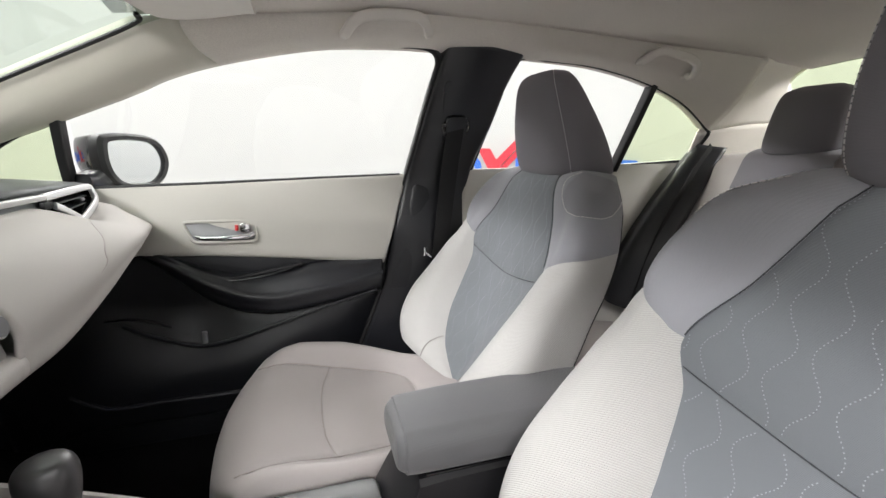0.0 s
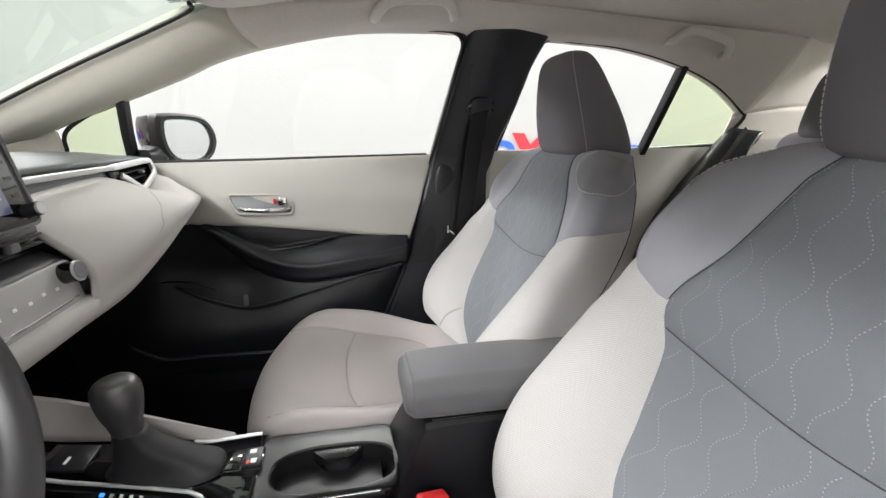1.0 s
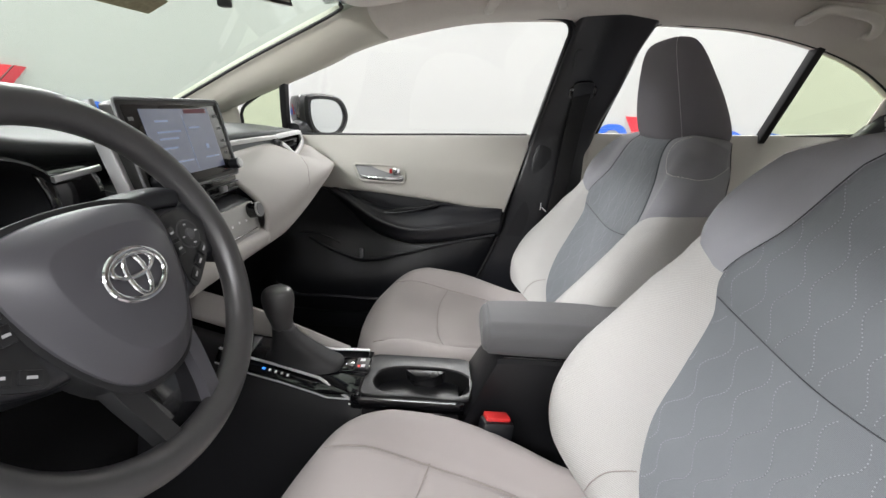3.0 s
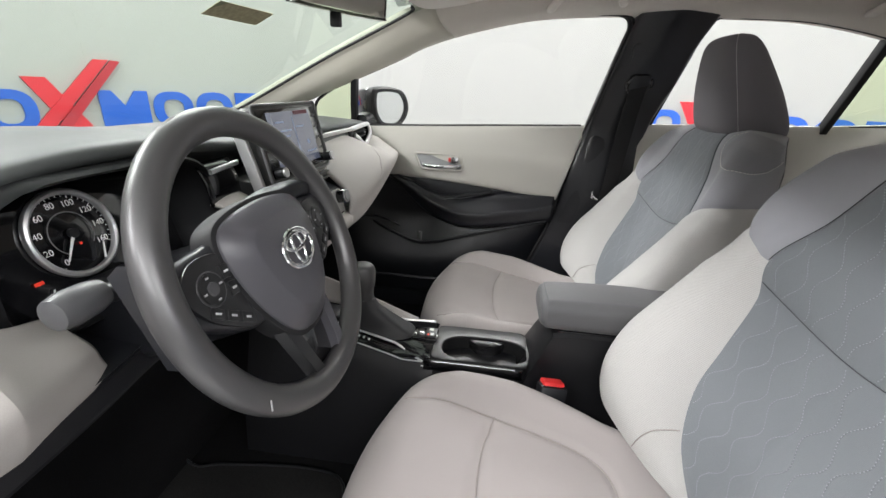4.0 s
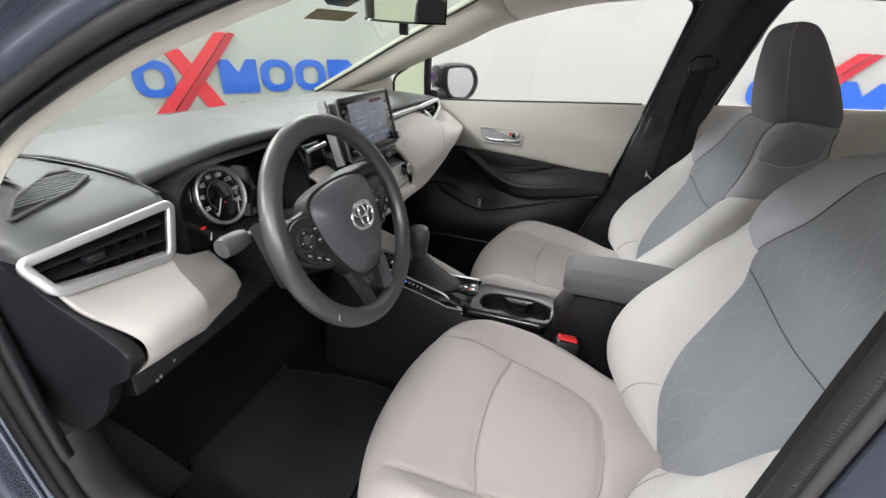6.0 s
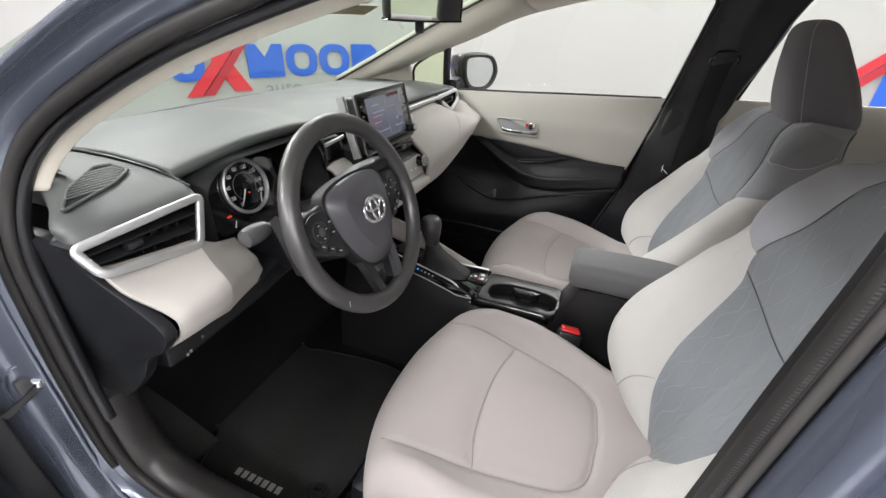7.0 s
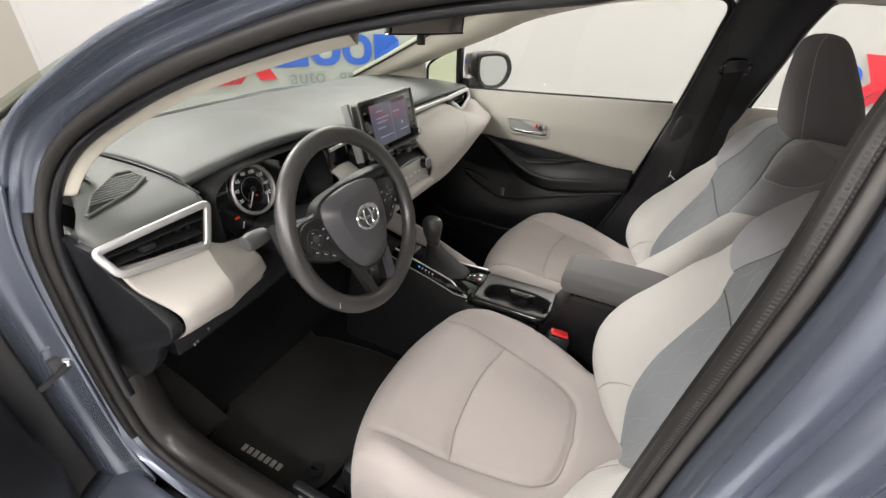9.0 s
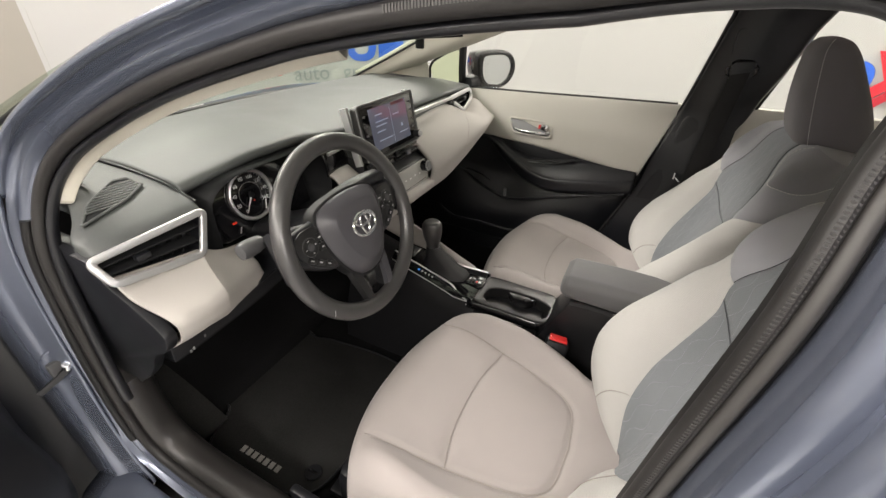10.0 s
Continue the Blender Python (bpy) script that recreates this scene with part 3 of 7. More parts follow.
# ---- front seats ----
TILT_B = radians(21)
SV = [0.0, 0.12, 0.25, 0.4, 0.55, 0.65, 0.8, 0.95, 1.03, 1.07]
SQ = [0.0, 0.2, 0.4, 0.52, 0.66, 0.8, 1.0]
SEC = [
    [(0, -0.027), (0.006, -0.028), (0.014, -0.024), (0.086, 0.027), (0.201, 0.068), (0.273, 0.046), (0.285, -0.045)],
    [(0, -0.027), (0.028, -0.022), (0.079, 0.005), (0.138, 0.050), (0.224, 0.089), (0.283, 0.054), (0.281, -0.057)],
    [(0, -0.026), (0.053, -0.016), (0.126, 0.007), (0.174, 0.055), (0.240, 0.083), (0.291, 0.048), (0.278, -0.069)],
    [(0, -0.026), (0.071, -0.018), (0.142, 0.002), (0.191, 0.042), (0.245, 0.057), (0.286, 0.028), (0.269, -0.080)],
    [(0, -0.024), (0.086, -0.019), (0.160, -0.005), (0.199, 0.024), (0.244, 0.036), (0.273, 0.007), (0.251, -0.094)],
    [(0, -0.017), (0.090, -0.013), (0.178, 0.004), (0.203, 0.015), (0.238, 0.018), (0.266, -0.011), (0.233, -0.111)],
    [(0, -0.007), (0.073, -0.004), (0.137, -0.002), (0.185, 0.006), (0.232, 0.022), (0.249, -0.022), (0.202, -0.127)],
    [(0, 0.0), (0.050, 0.001), (0.097, 0.003), (0.146, 0.003), (0.200, 0.003), (0.223, -0.030), (0.184, -0.108)],
    [(0, -0.024), (0.041, -0.023), (0.078, -0.022), (0.114, -0.024), (0.154, -0.036), (0.173, -0.061), (0.152, -0.099)],
    [(0, -0.084), (0.033, -0.081), (0.062, -0.080), (0.087, -0.081), (0.108, -0.089), (0.119, -0.097), (0.120, -0.109)],
]
BACK_GRID = surf([[(s, n, v) for s, n in row] for row, v in zip(SEC, SV)], 241, 241)[:, :, :2]


def back_point(q, v, lift=0.0):
    """A point of the backrest's skin: q across (-1 to 1), v up (0 to 1.07), in the seat's own frame."""
    fi = np.interp(v, SV, np.arange(len(SV))) / (len(SV) - 1) * 240
    fj = np.interp(abs(q), SQ, np.arange(len(SQ))) / (len(SQ) - 1) * 240
    i, j = min(int(fi), 239), min(int(fj), 239)
    a, b = fi - i, fj - j
    G = BACK_GRID
    s, n = (G[i, j] * (1 - a) * (1 - b) + G[i + 1, j] * a * (1 - b) + G[i, j + 1] * (1 - a) * b + G[i + 1, j + 1] * a * b)
    # outward direction across the section
    j0, j1 = max(j - 4, 0), min(j + 5, 240)
    d = G[i, j1] - G[i, j0]
    d = d / (np.linalg.norm(d) + 1e-9)
    s, n = s - d[1] * lift * 1.0, n + d[0] * lift
    if q < 0:
        s = -s
    up = v * 0.55
    return (0.605 + up * math.sin(TILT_B) - n * math.cos(TILT_B), s, 0.55 + up * math.cos(TILT_B) + n * math.sin(TILT_B))


def puff(a, b, h, e=0.12):
    """Padding height over a patch with its seams pulled in."""
    d = min(a, 1 - a, b, 1 - b) / e
    return h * (1 - max(0.0, 1 - d) ** 2)


def patch(fn, nu, nv, h=0.004, e=0.10):
    return sheet([[back_point(*fn(i / nu, j / nv), lift=puff(i / nu, j / nv, h, e) - 0.002) for j in range(nv + 1)] for i in range(nu + 1)])


def q_at(across, v):
    """The place q of a point that lies so many metres from the backrest's middle, at height v."""
    i = int(round(float(np.interp(v, SV, np.arange(len(SV)))) / (len(SV) - 1) * 240))
    fj = np.interp(abs(across), BACK_GRID[i, :161, 0], np.arange(161)) / 240 * (len(SQ) - 1)
    return math.copysign(float(np.interp(fj, np.arange(len(SQ)), SQ)), across)


def vb(r):
    """The bolster's upper edge, from its tip out round the side."""
    return 0.650 + 0.152 * r ** 1.5


def vee(q):
    return 0.597 - 0.043 * (1 - (abs(q) / 0.4) ** 1.6)


def stitches(curve, length=0.006, gap=0.005, w=0.0012):
    """Short threads along a smooth line of points."""
    p = np.array(curve)
    d = np.concatenate([[0], np.cumsum(np.linalg.norm(np.diff(p, axis=0), axis=1))])
    out = bmesh.new()
    t = 0.0
    while t + length < d[-1]:
        a = Vector([np.interp(t, d, p[:, k]) for k in range(3)])
        b = Vector([np.interp(t + length, d, p[:, k]) for k in range(3)])
        ex = (b - a).normalized()
        sd = ex.cross(Vector((0.31, 0.2, 0.93))).normalized() * w
        up = ex.cross(sd).normalized() * w
        ring = []
        for c in (a, b):
            ring.append([out.verts.new(c + sd), out.verts.new(c + up), out.verts.new(c - sd), out.verts.new(c - up)])
        for k in range(4):
            out.faces.new((ring[0][k], ring[0][(k + 1) % 4], ring[1][(k + 1) % 4], ring[1][k]))
        out.faces.new(ring[0])
        out.faces.new(ring[1][::-1])
        t += length + gap
    return out


def front_seat(label):
    t = thing("front_seat", label, "car seat", "front seats")
    back = part("backrest", sheet([[back_point(1 if k == 0 else -1, v) if k in (0, 8) else
                                    tuple(Vector(back_point(1, v)) * (1 - k / 8) + Vector(back_point(-1, v)) * (k / 8) + Vector((0.035 * math.sin(math.pi * k / 8), 0, -0.012 * math.sin(math.pi * k / 8))))
                                    for k in range(9)] for v in np.linspace(0, 1.07, 24)]), M_BLACKSOFT, t, "black backrest shell")
    q4 = 0.4
    part("lower_panel", patch(lambda a, b: ((2 * a - 1) * q4, 0.01 + b * (vee((2 * a - 1) * q4) - 0.01)), 48, 56), M_SEATG, back, "slate grey quilted cloth panel")
    part("upper_panel", patch(lambda a, b: ((2 * a - 1) * q4, vee((2 * a - 1) * q4) * (1 - b) + 1.07 * b), 48, 48), M_SEATG, back, "slate grey quilted cloth panel")
    for sg in (1, -1):
        part("bolster", patch(lambda a, b: (sg * (q4 + (1 - q4) * a), b * vb(a)), 40, 64, h=0.006, e=0.08), M_SEATB, back, "light beige ribbed cloth bolster")

        def shoulder(a, b):
            v = vb(a) * (1 - b) + 1.07 * b
            return sg * (q4 + (1 - q4) * a), v
        part("shoulder", patch(shoulder, 40, 40), M_SEATD, back, "charcoal cloth shoulder")
        # stitched cap on the shoulder's upper corner
        cq, cv = ([0.70, 0.735, 0.75, 0.80, 0.86, 0.95], [0.960, 0.890, 0.847, 0.827, 0.847, 0.915]) if sg > 0 else ([0.47, 0.50, 0.53, 0.58, 0.67, 0.78, 0.86, 0.95], [0.95, 0.89, 0.866, 0.852, 0.846, 0.866, 0.896, 0.965])

        def cap_low(q):
            return float(np.interp(q, cq, cv))
        q0 = cq[0] + 0.005
        part("shoulder_cap", patch(lambda a, b: (lambda q: (sg * (q + (0.10 if sg < 0 else -0.09) * (1 - a) * b ** 2), cap_low(q) * (1 - b) + 1.03 * b))(q0 + (0.95 - q0) * a), 24, 24, h=0.0052, e=0.06), M_SEATC, back, "darker cloth shoulder cap")
        if sg < 0:
            loop = [back_point(sg * 0.57, 1.02, 0.0045), back_point(sg * 0.51, 0.99, 0.0045), back_point(sg * 0.488, 0.955, 0.0045)]
        else:
            loop = [back_point(0.615, 1.006, 0.0045), back_point(0.66, 0.982, 0.0045), back_point(0.69, 0.960, 0.0045)]
        loop += [back_point(sg * q, cap_low(q) + 0.006, 0.0045) for q in np.linspace(cq[0] + 0.02, 0.945, 24)]
        part("stitching", stitches(cr(loop, 120), 0.0052, 0.0022, 0.0008), M_STITCH, back)
        part("seam", tube([back_point(sg * q4, v, 0.0004) for v in np.linspace(0.655, 1.04, 40)], 0.0008, 6), M_SEAM, back)
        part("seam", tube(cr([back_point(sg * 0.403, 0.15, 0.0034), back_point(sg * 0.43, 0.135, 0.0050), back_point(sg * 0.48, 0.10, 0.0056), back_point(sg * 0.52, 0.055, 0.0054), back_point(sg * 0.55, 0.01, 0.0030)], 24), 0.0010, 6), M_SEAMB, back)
    part("seam", tube([back_point(q, vee(q), 0.0004) for q in np.linspace(-0.39, 0.39, 60)], 0.0007, 6), M_SEAM, back)
    # dotted quilting in upright waves, each half a wave out of step with the next
    quilt = []
    for k in range(-6, 7):
        line = []
        for v in np.linspace(0.06, 1.0, 220):
            across = 0.003 + 0.0293 * k + 0.008 * math.cos(2 * math.pi * (v - 0.715) / 0.135 + math.pi * (k % 2))
            q = q_at(across, v)
            if abs(q) < 0.385 and abs(v - vee(q)) > 0.008:
                line.append(back_point(q, v, 0.0028))
            elif line:
                quilt.append(line)
                line = []
        quilt.append(line)
    part("quilting", merge(*[stitches(c, 0.0013, 0.0026, 0.00055) for c in quilt if len(c) > 3]), M_SEATQ, back, "pale dotted quilting thread")

    # cushion
    us = np.linspace(-1, 1, 97)
    vs = np.linspace(0, 1, 97)
    prof = cr([(0.125, 0.33, 0.9), (0.108, 0.40, 0.95), (0.108, 0.47, 0.97), (0.13, 0.525, 0.96), (0.185, 0.55, 0.97), (0.26, 0.545, 1.0), (0.35, 0.535, 1.02), (0.43, 0.528, 0.97), (0.49, 0.523, 0.89), (0.55, 0.523, 0.76), (0.61, 0.528, 0.62), (0.66, 0.535, 0.56)], 97)
    SEAMS = [cr([(0.345, 0.168), (0.325, 0.09), (0.32, 0.0), (0.325, -0.09), (0.345, -0.168)], 60)]
    for sg in (1, -1):
        SEAMS.append(cr([(0.175, sg * 0.178), (0.25, sg * 0.176), (0.345, sg * 0.164), (0.45, sg * 0.143), (0.505, sg * 0.122), (0.535, sg * 0.085), (0.545, 0.0)], 90))
    allseam = np.concatenate(SEAMS)
    rows = []
    for (x, z, w) in prof:
        row = []
        for u in us:
            a = abs(u)
            if a < 0.8:
                s, dz = a / 0.8 * 0.215, 0.038 * max(0, (a / 0.8 - 0.5) / 0.5) ** 2 * min(1, max(0, (x - 0.1) / 0.15))
                dn = 0.0
            else:
                g = (a - 0.8) / 0.2
                ang = g * math.pi / 2
                s = 0.215 + 0.045 * math.sin(min(1, g * 1.6) * math.pi / 2)
                dz = 0.038 * min(1, max(0, (x - 0.1) / 0.15)) - 0.15 * max(0, g - 0.12) ** 1.4
            s *= w
            dz *= 1 - 0.55 * min(1, max(0, (x - 0.38) / 0.16)) if dz > 0 else 1
            zz = max(z + dz, 0.33)
            s = math.copysign(s, u)
            if a < 0.86 and z > 0.50:
                dist = np.min(np.hypot(allseam[:, 0] - x, allseam[:, 1] - s))
                zz -= 0.007 * math.exp(-(dist / 0.006) ** 2)
                zz += 0.004 * (1 - math.exp(-(dist / 0.03) ** 2))
            xr = x + 0.07 * abs(s / 0.25) ** 2.4 * max(0, 1 - max(0, x - 0.10) / 0.25)
            row.append((xr, s, zz))
        rows.append(row)
    cush = part("cushion", sheet(rows), M_SEATV, t, "light beige cushion", sharp=80)
    R = np.array(rows)
    for c in SEAMS:
        line = []
        for x, s in c:
            k = np.unravel_index(np.argmin((R[:, :, 0] - x) ** 2 + (R[:, :, 1] - s) ** 2 + 4 * np.minimum(0, R[:, :, 2] - 0.48) ** 2), R.shape[:2])
            line.append((x, s, R[k][2] + 0.0016))
        line = np.array(line)
        for _ in range(8):
            line[1:-1, 2] = (line[:-2, 2] + line[1:-1, 2] + line[2:, 2]) / 3
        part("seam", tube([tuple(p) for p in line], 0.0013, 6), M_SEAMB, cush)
    part("seat_base", rbox((0.37, 0, 0.36), (0.52, 0.44, 0.13), 0.03), M_BLACK, t)
    for sg in (1, -1):
        part("seat_rail", rbox((0.38, sg * 0.19, 0.303), (0.60, 0.04, 0.02), 0.004), M_BLACK, t)
    # headrest
    hr = []
    for h, w, f, bk in [(-0.016, 0.085, 0.045, -0.045), (-0.004, 0.117, 0.068, -0.066), (0.025, 0.127, 0.074, -0.074), (0.085, 0.119, 0.070, -0.064), (0.145, 0.101, 0.060, -0.046), (0.184, 0.085, 0.049, -0.032), (0.204, 0.066, 0.031, -0.019), (0.211, 0.033, 0.008, -0.006)]:
        ring = []
        for i in range(48):
            a = 2 * math.pi * i / 48
            c, s = math.cos(a), math.sin(a)
            sy = math.copysign(abs(s) ** 0.55, s) * w
            sx = math.copysign(abs(c) ** 0.7, c)
            sx = (sx * f if c > 0 else -sx * bk)
            ring.append((0.868 - sx - h * 0.31, sy, 1.060 + h))
        hr.append(ring)
    P = np.array(hr)
    P = np.stack([cr(P[:, k], 34) for k in range(48)], axis=1)
    head = part("headrest", sheet(P, close_v=True, cap=True), M_HREST, t, "dark charcoal cloth headrest", sharp=80)
    for sg in (1, -1):
        col = [k for k in range(48)][7] if sg > 0 else 48 - 7
        part("stitching", stitches(cr(P[3:32, col], 160) + np.array([-0.0008, 0, 0.0006]), 0.0042, 0.0018, 0.0006), M_STITCH, head)
        part("headrest_post", tube([(0.868, sg * 0.05, 1.07), (0.855, sg * 0.05, 1.0)], 0.007), M_CHROME, t)
    return t


M_SEATQ = mat("quilting_thread", (0.35, 0.36, 0.385), 0.9, bump=0.0)
M_SEATC = cloth("charcoal_shoulder_cap_cloth", (0.255, 0.255, 0.276), ribs=1800, depth=0.3, mixin=0.2, direction="Z")
driver = front_seat("front car seat with beige bolsters and slate grey quilted middle")
driver.location = (0, -0.338, 0.012)
passenger = copy_thing(driver, pose(0.012, 0.355, 0))
for seat, lean, shift in ((driver, -1.83, (0.002, 0.0065, -0.007)), (passenger, 1.10, (0.005, 0.018, -0.013))):
    for ob in seat.children:
        if ob.name.startswith(("backrest", "headrest")):
            ob.matrix_basis = Matrix.Translation(shift) @ Matrix.Translation((0.605, 0, 0.55)) @ Matrix.Rotation(radians(lean), 4, "Y") @ Matrix.Translation((-0.605, 0, -0.55))
passenger["label"] = "empty passenger car seat, beige bolsters and slate grey middle"

# ---- rear bench ----
bench = thing("rear_bench", "beige and dark grey rear bench seat with headrests", "car seat")
rb = []
for x, z in [(1.44, 0.55), (1.47, 0.70), (1.53, 0.87), (1.59, 1.02), (1.63, 1.09), (1.69, 1.11), (1.76, 1.08)]:
    rb.append([(x - 0.02 * math.sin(abs(y) * 8), y, z - 0.02 * (abs(y) / 0.6) ** 4) for y in np.linspace(-0.63, 0.63, 13)])
part("backrest", sheet(surf(rb, 30, 50)), M_SEATV, bench)
for y in (-0.36, 0.36):
    r2 = [[(x - 0.024 - 0.02 * math.sin(abs(yy) * 8), yy, z - 0.005) for yy in np.linspace(y - 0.13, y + 0.13, 7)] for x, z in [(1.44, 0.55), (1.47, 0.70), (1.53, 0.87), (1.59, 1.02), (1.625, 1.095), (1.69, 1.118)]]
    part("centre_panel", sheet(surf(r2, 24, 14)), M_HREST, bench, "dark grey cloth panel")
    hr = []
    for h, w, f, bk in [(0.0, 0.08, 0.05, -0.05), (0.02, 0.098, 0.06, -0.06), (0.10, 0.096, 0.055, -0.055), (0.165, 0.085, 0.04, -0.05), (0.185, 0.05, 0.015, -0.03)]:
        hr.append([(1.65 - (math.copysign(abs(math.cos(a)) ** 0.7, math.cos(a)) * (f if math.cos(a) > 0 else -bk)) + 0.1 * h, y + math.copysign(abs(math.sin(a)) ** 0.55, math.sin(a)) * w, 1.092 + h) for a in [2 * math.pi * i / 32 for i in range(32)]])
    P = np.stack([cr(np.array(hr)[:, k], 20) for k in range(32)], axis=1)
    part("headrest", sheet(P, close_v=True, cap=True), M_HREST, bench, sharp=80)
rc = [[(x, y, z - 0.01 * math.cos(y * 9)) for y in np.linspace(-0.62, 0.62, 13)] for x, z in [(1.0, 0.33), (0.985, 0.45), (1.02, 0.53), (1.15, 0.545), (1.35, 0.52), (1.47, 0.51)]]
part("cushion", sheet(surf(rc, 24, 40)), M_SEATV, bench)

# ---- centre console ----
con = thing("centre_console", "black console with gloss trim, cup holders and chrome strips", "console")


def top_z(x):
    """Height of the console's top, falling back from the dashboard to the cup holders."""
    return float(np.interp(x, [-0.22, -0.10, -0.04, 0.05, 0.12, 0.2], [0.650, 0.617, 0.605, 0.593, 0.580, 0.575]))


def near_y(x):
    """The driver's edge of the top plate, by length."""
    return float(np.interp(x, [-0.10, -0.04, 0.045, 0.12, 0.157, 0.184, 0.21], [0.018, 0.009, -0.003, -0.013, -0.030, -0.042, -0.046]))


def far_y(x):
    return float(np.interp(x, [-0.10, 0.0, 0.11, 0.19, 0.25, 0.44], [0.080, 0.084, 0.086, 0.098, 0.090, 0.090]))


# lower body, then the box under the armrest with its sloping front
rows = []
for x, drop in [(-0.22, 0.012), (-0.10, 0.012), (0.0, 0.012), (0.12, 0.014), (0.184, 0.014), (0.21, 0.014)]:
    z = top_z(x) - drop
    yn = near_y(x) - 0.016 * (x < 0.15)
    yf = far_y(x) + 0.004
    rows.append([(x, -0.095, 0.29), (x, -0.082, 0.40), (x, yn - 0.032, z - 0.080), (x, yn - 0.020, z - 0.040), (x, yn - 0.004, z - 0.012), (x, yn + 0.006, z), (x, yf - 0.006, z), (x, yf + 0.004, z - 0.012), (x, yf + 0.016, z - 0.08), (x, 0.125, 0.40), (x, 0.13, 0.29)])
part("body", sheet(np.stack([cr([tuple(p) for p in np.array(rows)[:, k]], 40) for k in range(11)], axis=1), close_v=True, cap=True), M_CONS, con, sharp=50)
rows = []
for x, yn, zt in [(0.36, -0.060, 0.36), (0.386, -0.056, 0.50), (0.405, -0.050, 0.555), (0.43, -0.036, 0.605), (0.455, -0.020, 0.650), (0.50, -0.020, 0.654), (0.80, -0.020, 0.654)]:
    rows.append([(x, -0.085, 0.29), (x, yn - 0.028, min(zt - 0.01, 0.45)), (x, yn - 0.004, zt - 0.006), (x, yn + 0.004, zt), (x, 0.092, zt), (x, 0.10, zt - 0.006), (x, 0.12, min(zt - 0.01, 0.45)), (x, 0.13, 0.29)])
part("armrest_box", sheet(rows, close_v=True, cap=True), M_CONS, con, "black box under the armrest", sharp=30)
# low part of the body beside the cup holders
part("cup_body", sheet([[(x, -0.10, 0.29), (x, -0.078, 0.42), (x, -0.052, 0.535), (x, -0.047, 0.548), (x, 0.094, 0.548), (x, 0.12, 0.42), (x, 0.13, 0.29)] for x in (0.205, 0.30, 0.39)], close_v=True, cap=True), M_CONS, con, sharp=30)
# gloss top plate, its lettered flank and the chrome lines that bend down at the sides
xs = np.linspace(-0.085, 0.206, 40)
thick(part("top_plate", sheet([[(x, near_y(x), top_z(x)), (x, near_y(x) * 0.6 + far_y(x) * 0.4, top_z(x) + 0.002), (x, far_y(x), top_z(x))] for x in xs]), M_GLOSS, con, "gloss black top plate"), 0.008, -1)
flank = [x for x in xs if x < 0.186]
thick(part("gear_flank", sheet([[(x, near_y(x) - 0.001, top_z(x) - 0.001), (x, near_y(x) - 0.019 * min(1, (0.19 - x) / 0.07), top_z(x) - 0.012 * min(1, (0.19 - x) / 0.05)), (x, near_y(x) - 0.021 * min(1, (0.19 - x) / 0.07), top_z(x) - 0.018 * min(1, (0.19 - x) / 0.05))] for x in flank]), M_GLOSS, con, "gloss black strip with gear marks"), 0.003, -1)
part("chrome_strip", sweep([(x, near_y(x), top_z(x) + 0.0015 - 0.016 * max(0, (x - 0.12) / 0.066) ** 1.2) for x in np.linspace(-0.085, 0.186, 50)], rrect(0.0055, 0.004, 0.0015)), M_TRIM, con, "chrome edge of the top plate")
part("chrome_strip", sweep([(x, near_y(x) - 0.0215 * min(1, (0.19 - x) / 0.07), top_z(x) - 0.0175 * min(1, (0.19 - x) / 0.05) - 0.012 * max(0, (x - 0.12) / 0.066)) for x in np.linspace(-0.085, 0.186, 40)], rrect(0.0022, 0.003, 0.0008)), M_TRIM, con)
part("chrome_strip", sweep([(x, far_y(x), top_z(x) + 0.002) for x in np.linspace(0.095, 0.195, 20)], rrect(0.007, 0.004, 0.0015)), M_TRIM, con)
part("chrome_strip", sweep(cr([(0.184, -0.0455, 0.553), (0.25, -0.0485, 0.548), (0.34, -0.0490, 0.547), (0.392, -0.046, 0.548)], 24), rrect(0.0022, 0.003, 0.0008)), M_TRIM, con)
part("chrome_end", rbox((0.3895, -0.0445, 0.561), (0.009, 0.008, 0.026), 0.002), M_TRIM, con)
thick(part("tray_flank", sheet([[(x, -0.0500, 0.5755), (x, -0.0505, 0.562), (x, -0.0500, 0.549)] for x in np.linspace(0.19, 0.40, 12)]), M_GLOSS, con, "gloss black flank of the cup holders"), 0.002, 1)
# shifter: gathered boot and knob
boot = []
for x, y, a, b, z in [(0.078, 0.032, 0.078, 0.040, 0.583), (0.078, 0.032, 0.075, 0.037, 0.592), (0.070, 0.030, 0.060, 0.031, 0.606), (0.058, 0.027, 0.042, 0.026, 0.628), (0.048, 0.025, 0.027, 0.021, 0.648), (0.042, 0.023, 0.019, 0.018, 0.668)]:
    ring = []
    for t in np.linspace(0, 2 * math.pi, 56, endpoint=False):
        fold = 1 + 0.035 * math.sin(5 * t + z * 60) * (0.7 - min(0.7, abs(z - 0.615) * 18))
        c, sn = math.cos(t), math.sin(t)
        ring.append((x + a * fold * math.copysign(abs(c) ** 0.75, c), y + b * fold * math.copysign(abs(sn) ** 0.75, sn), z + 0.010 * max(0, -c) * (z < 0.60)))
    boot.append(ring)
part("shift_boot", sheet(np.stack([cr(np.array(boot)[:, k], 20) for k in range(56)], axis=1), close_v=True, cap=True), M_BOOT, con, "soft gathered gear boot", sharp=70)
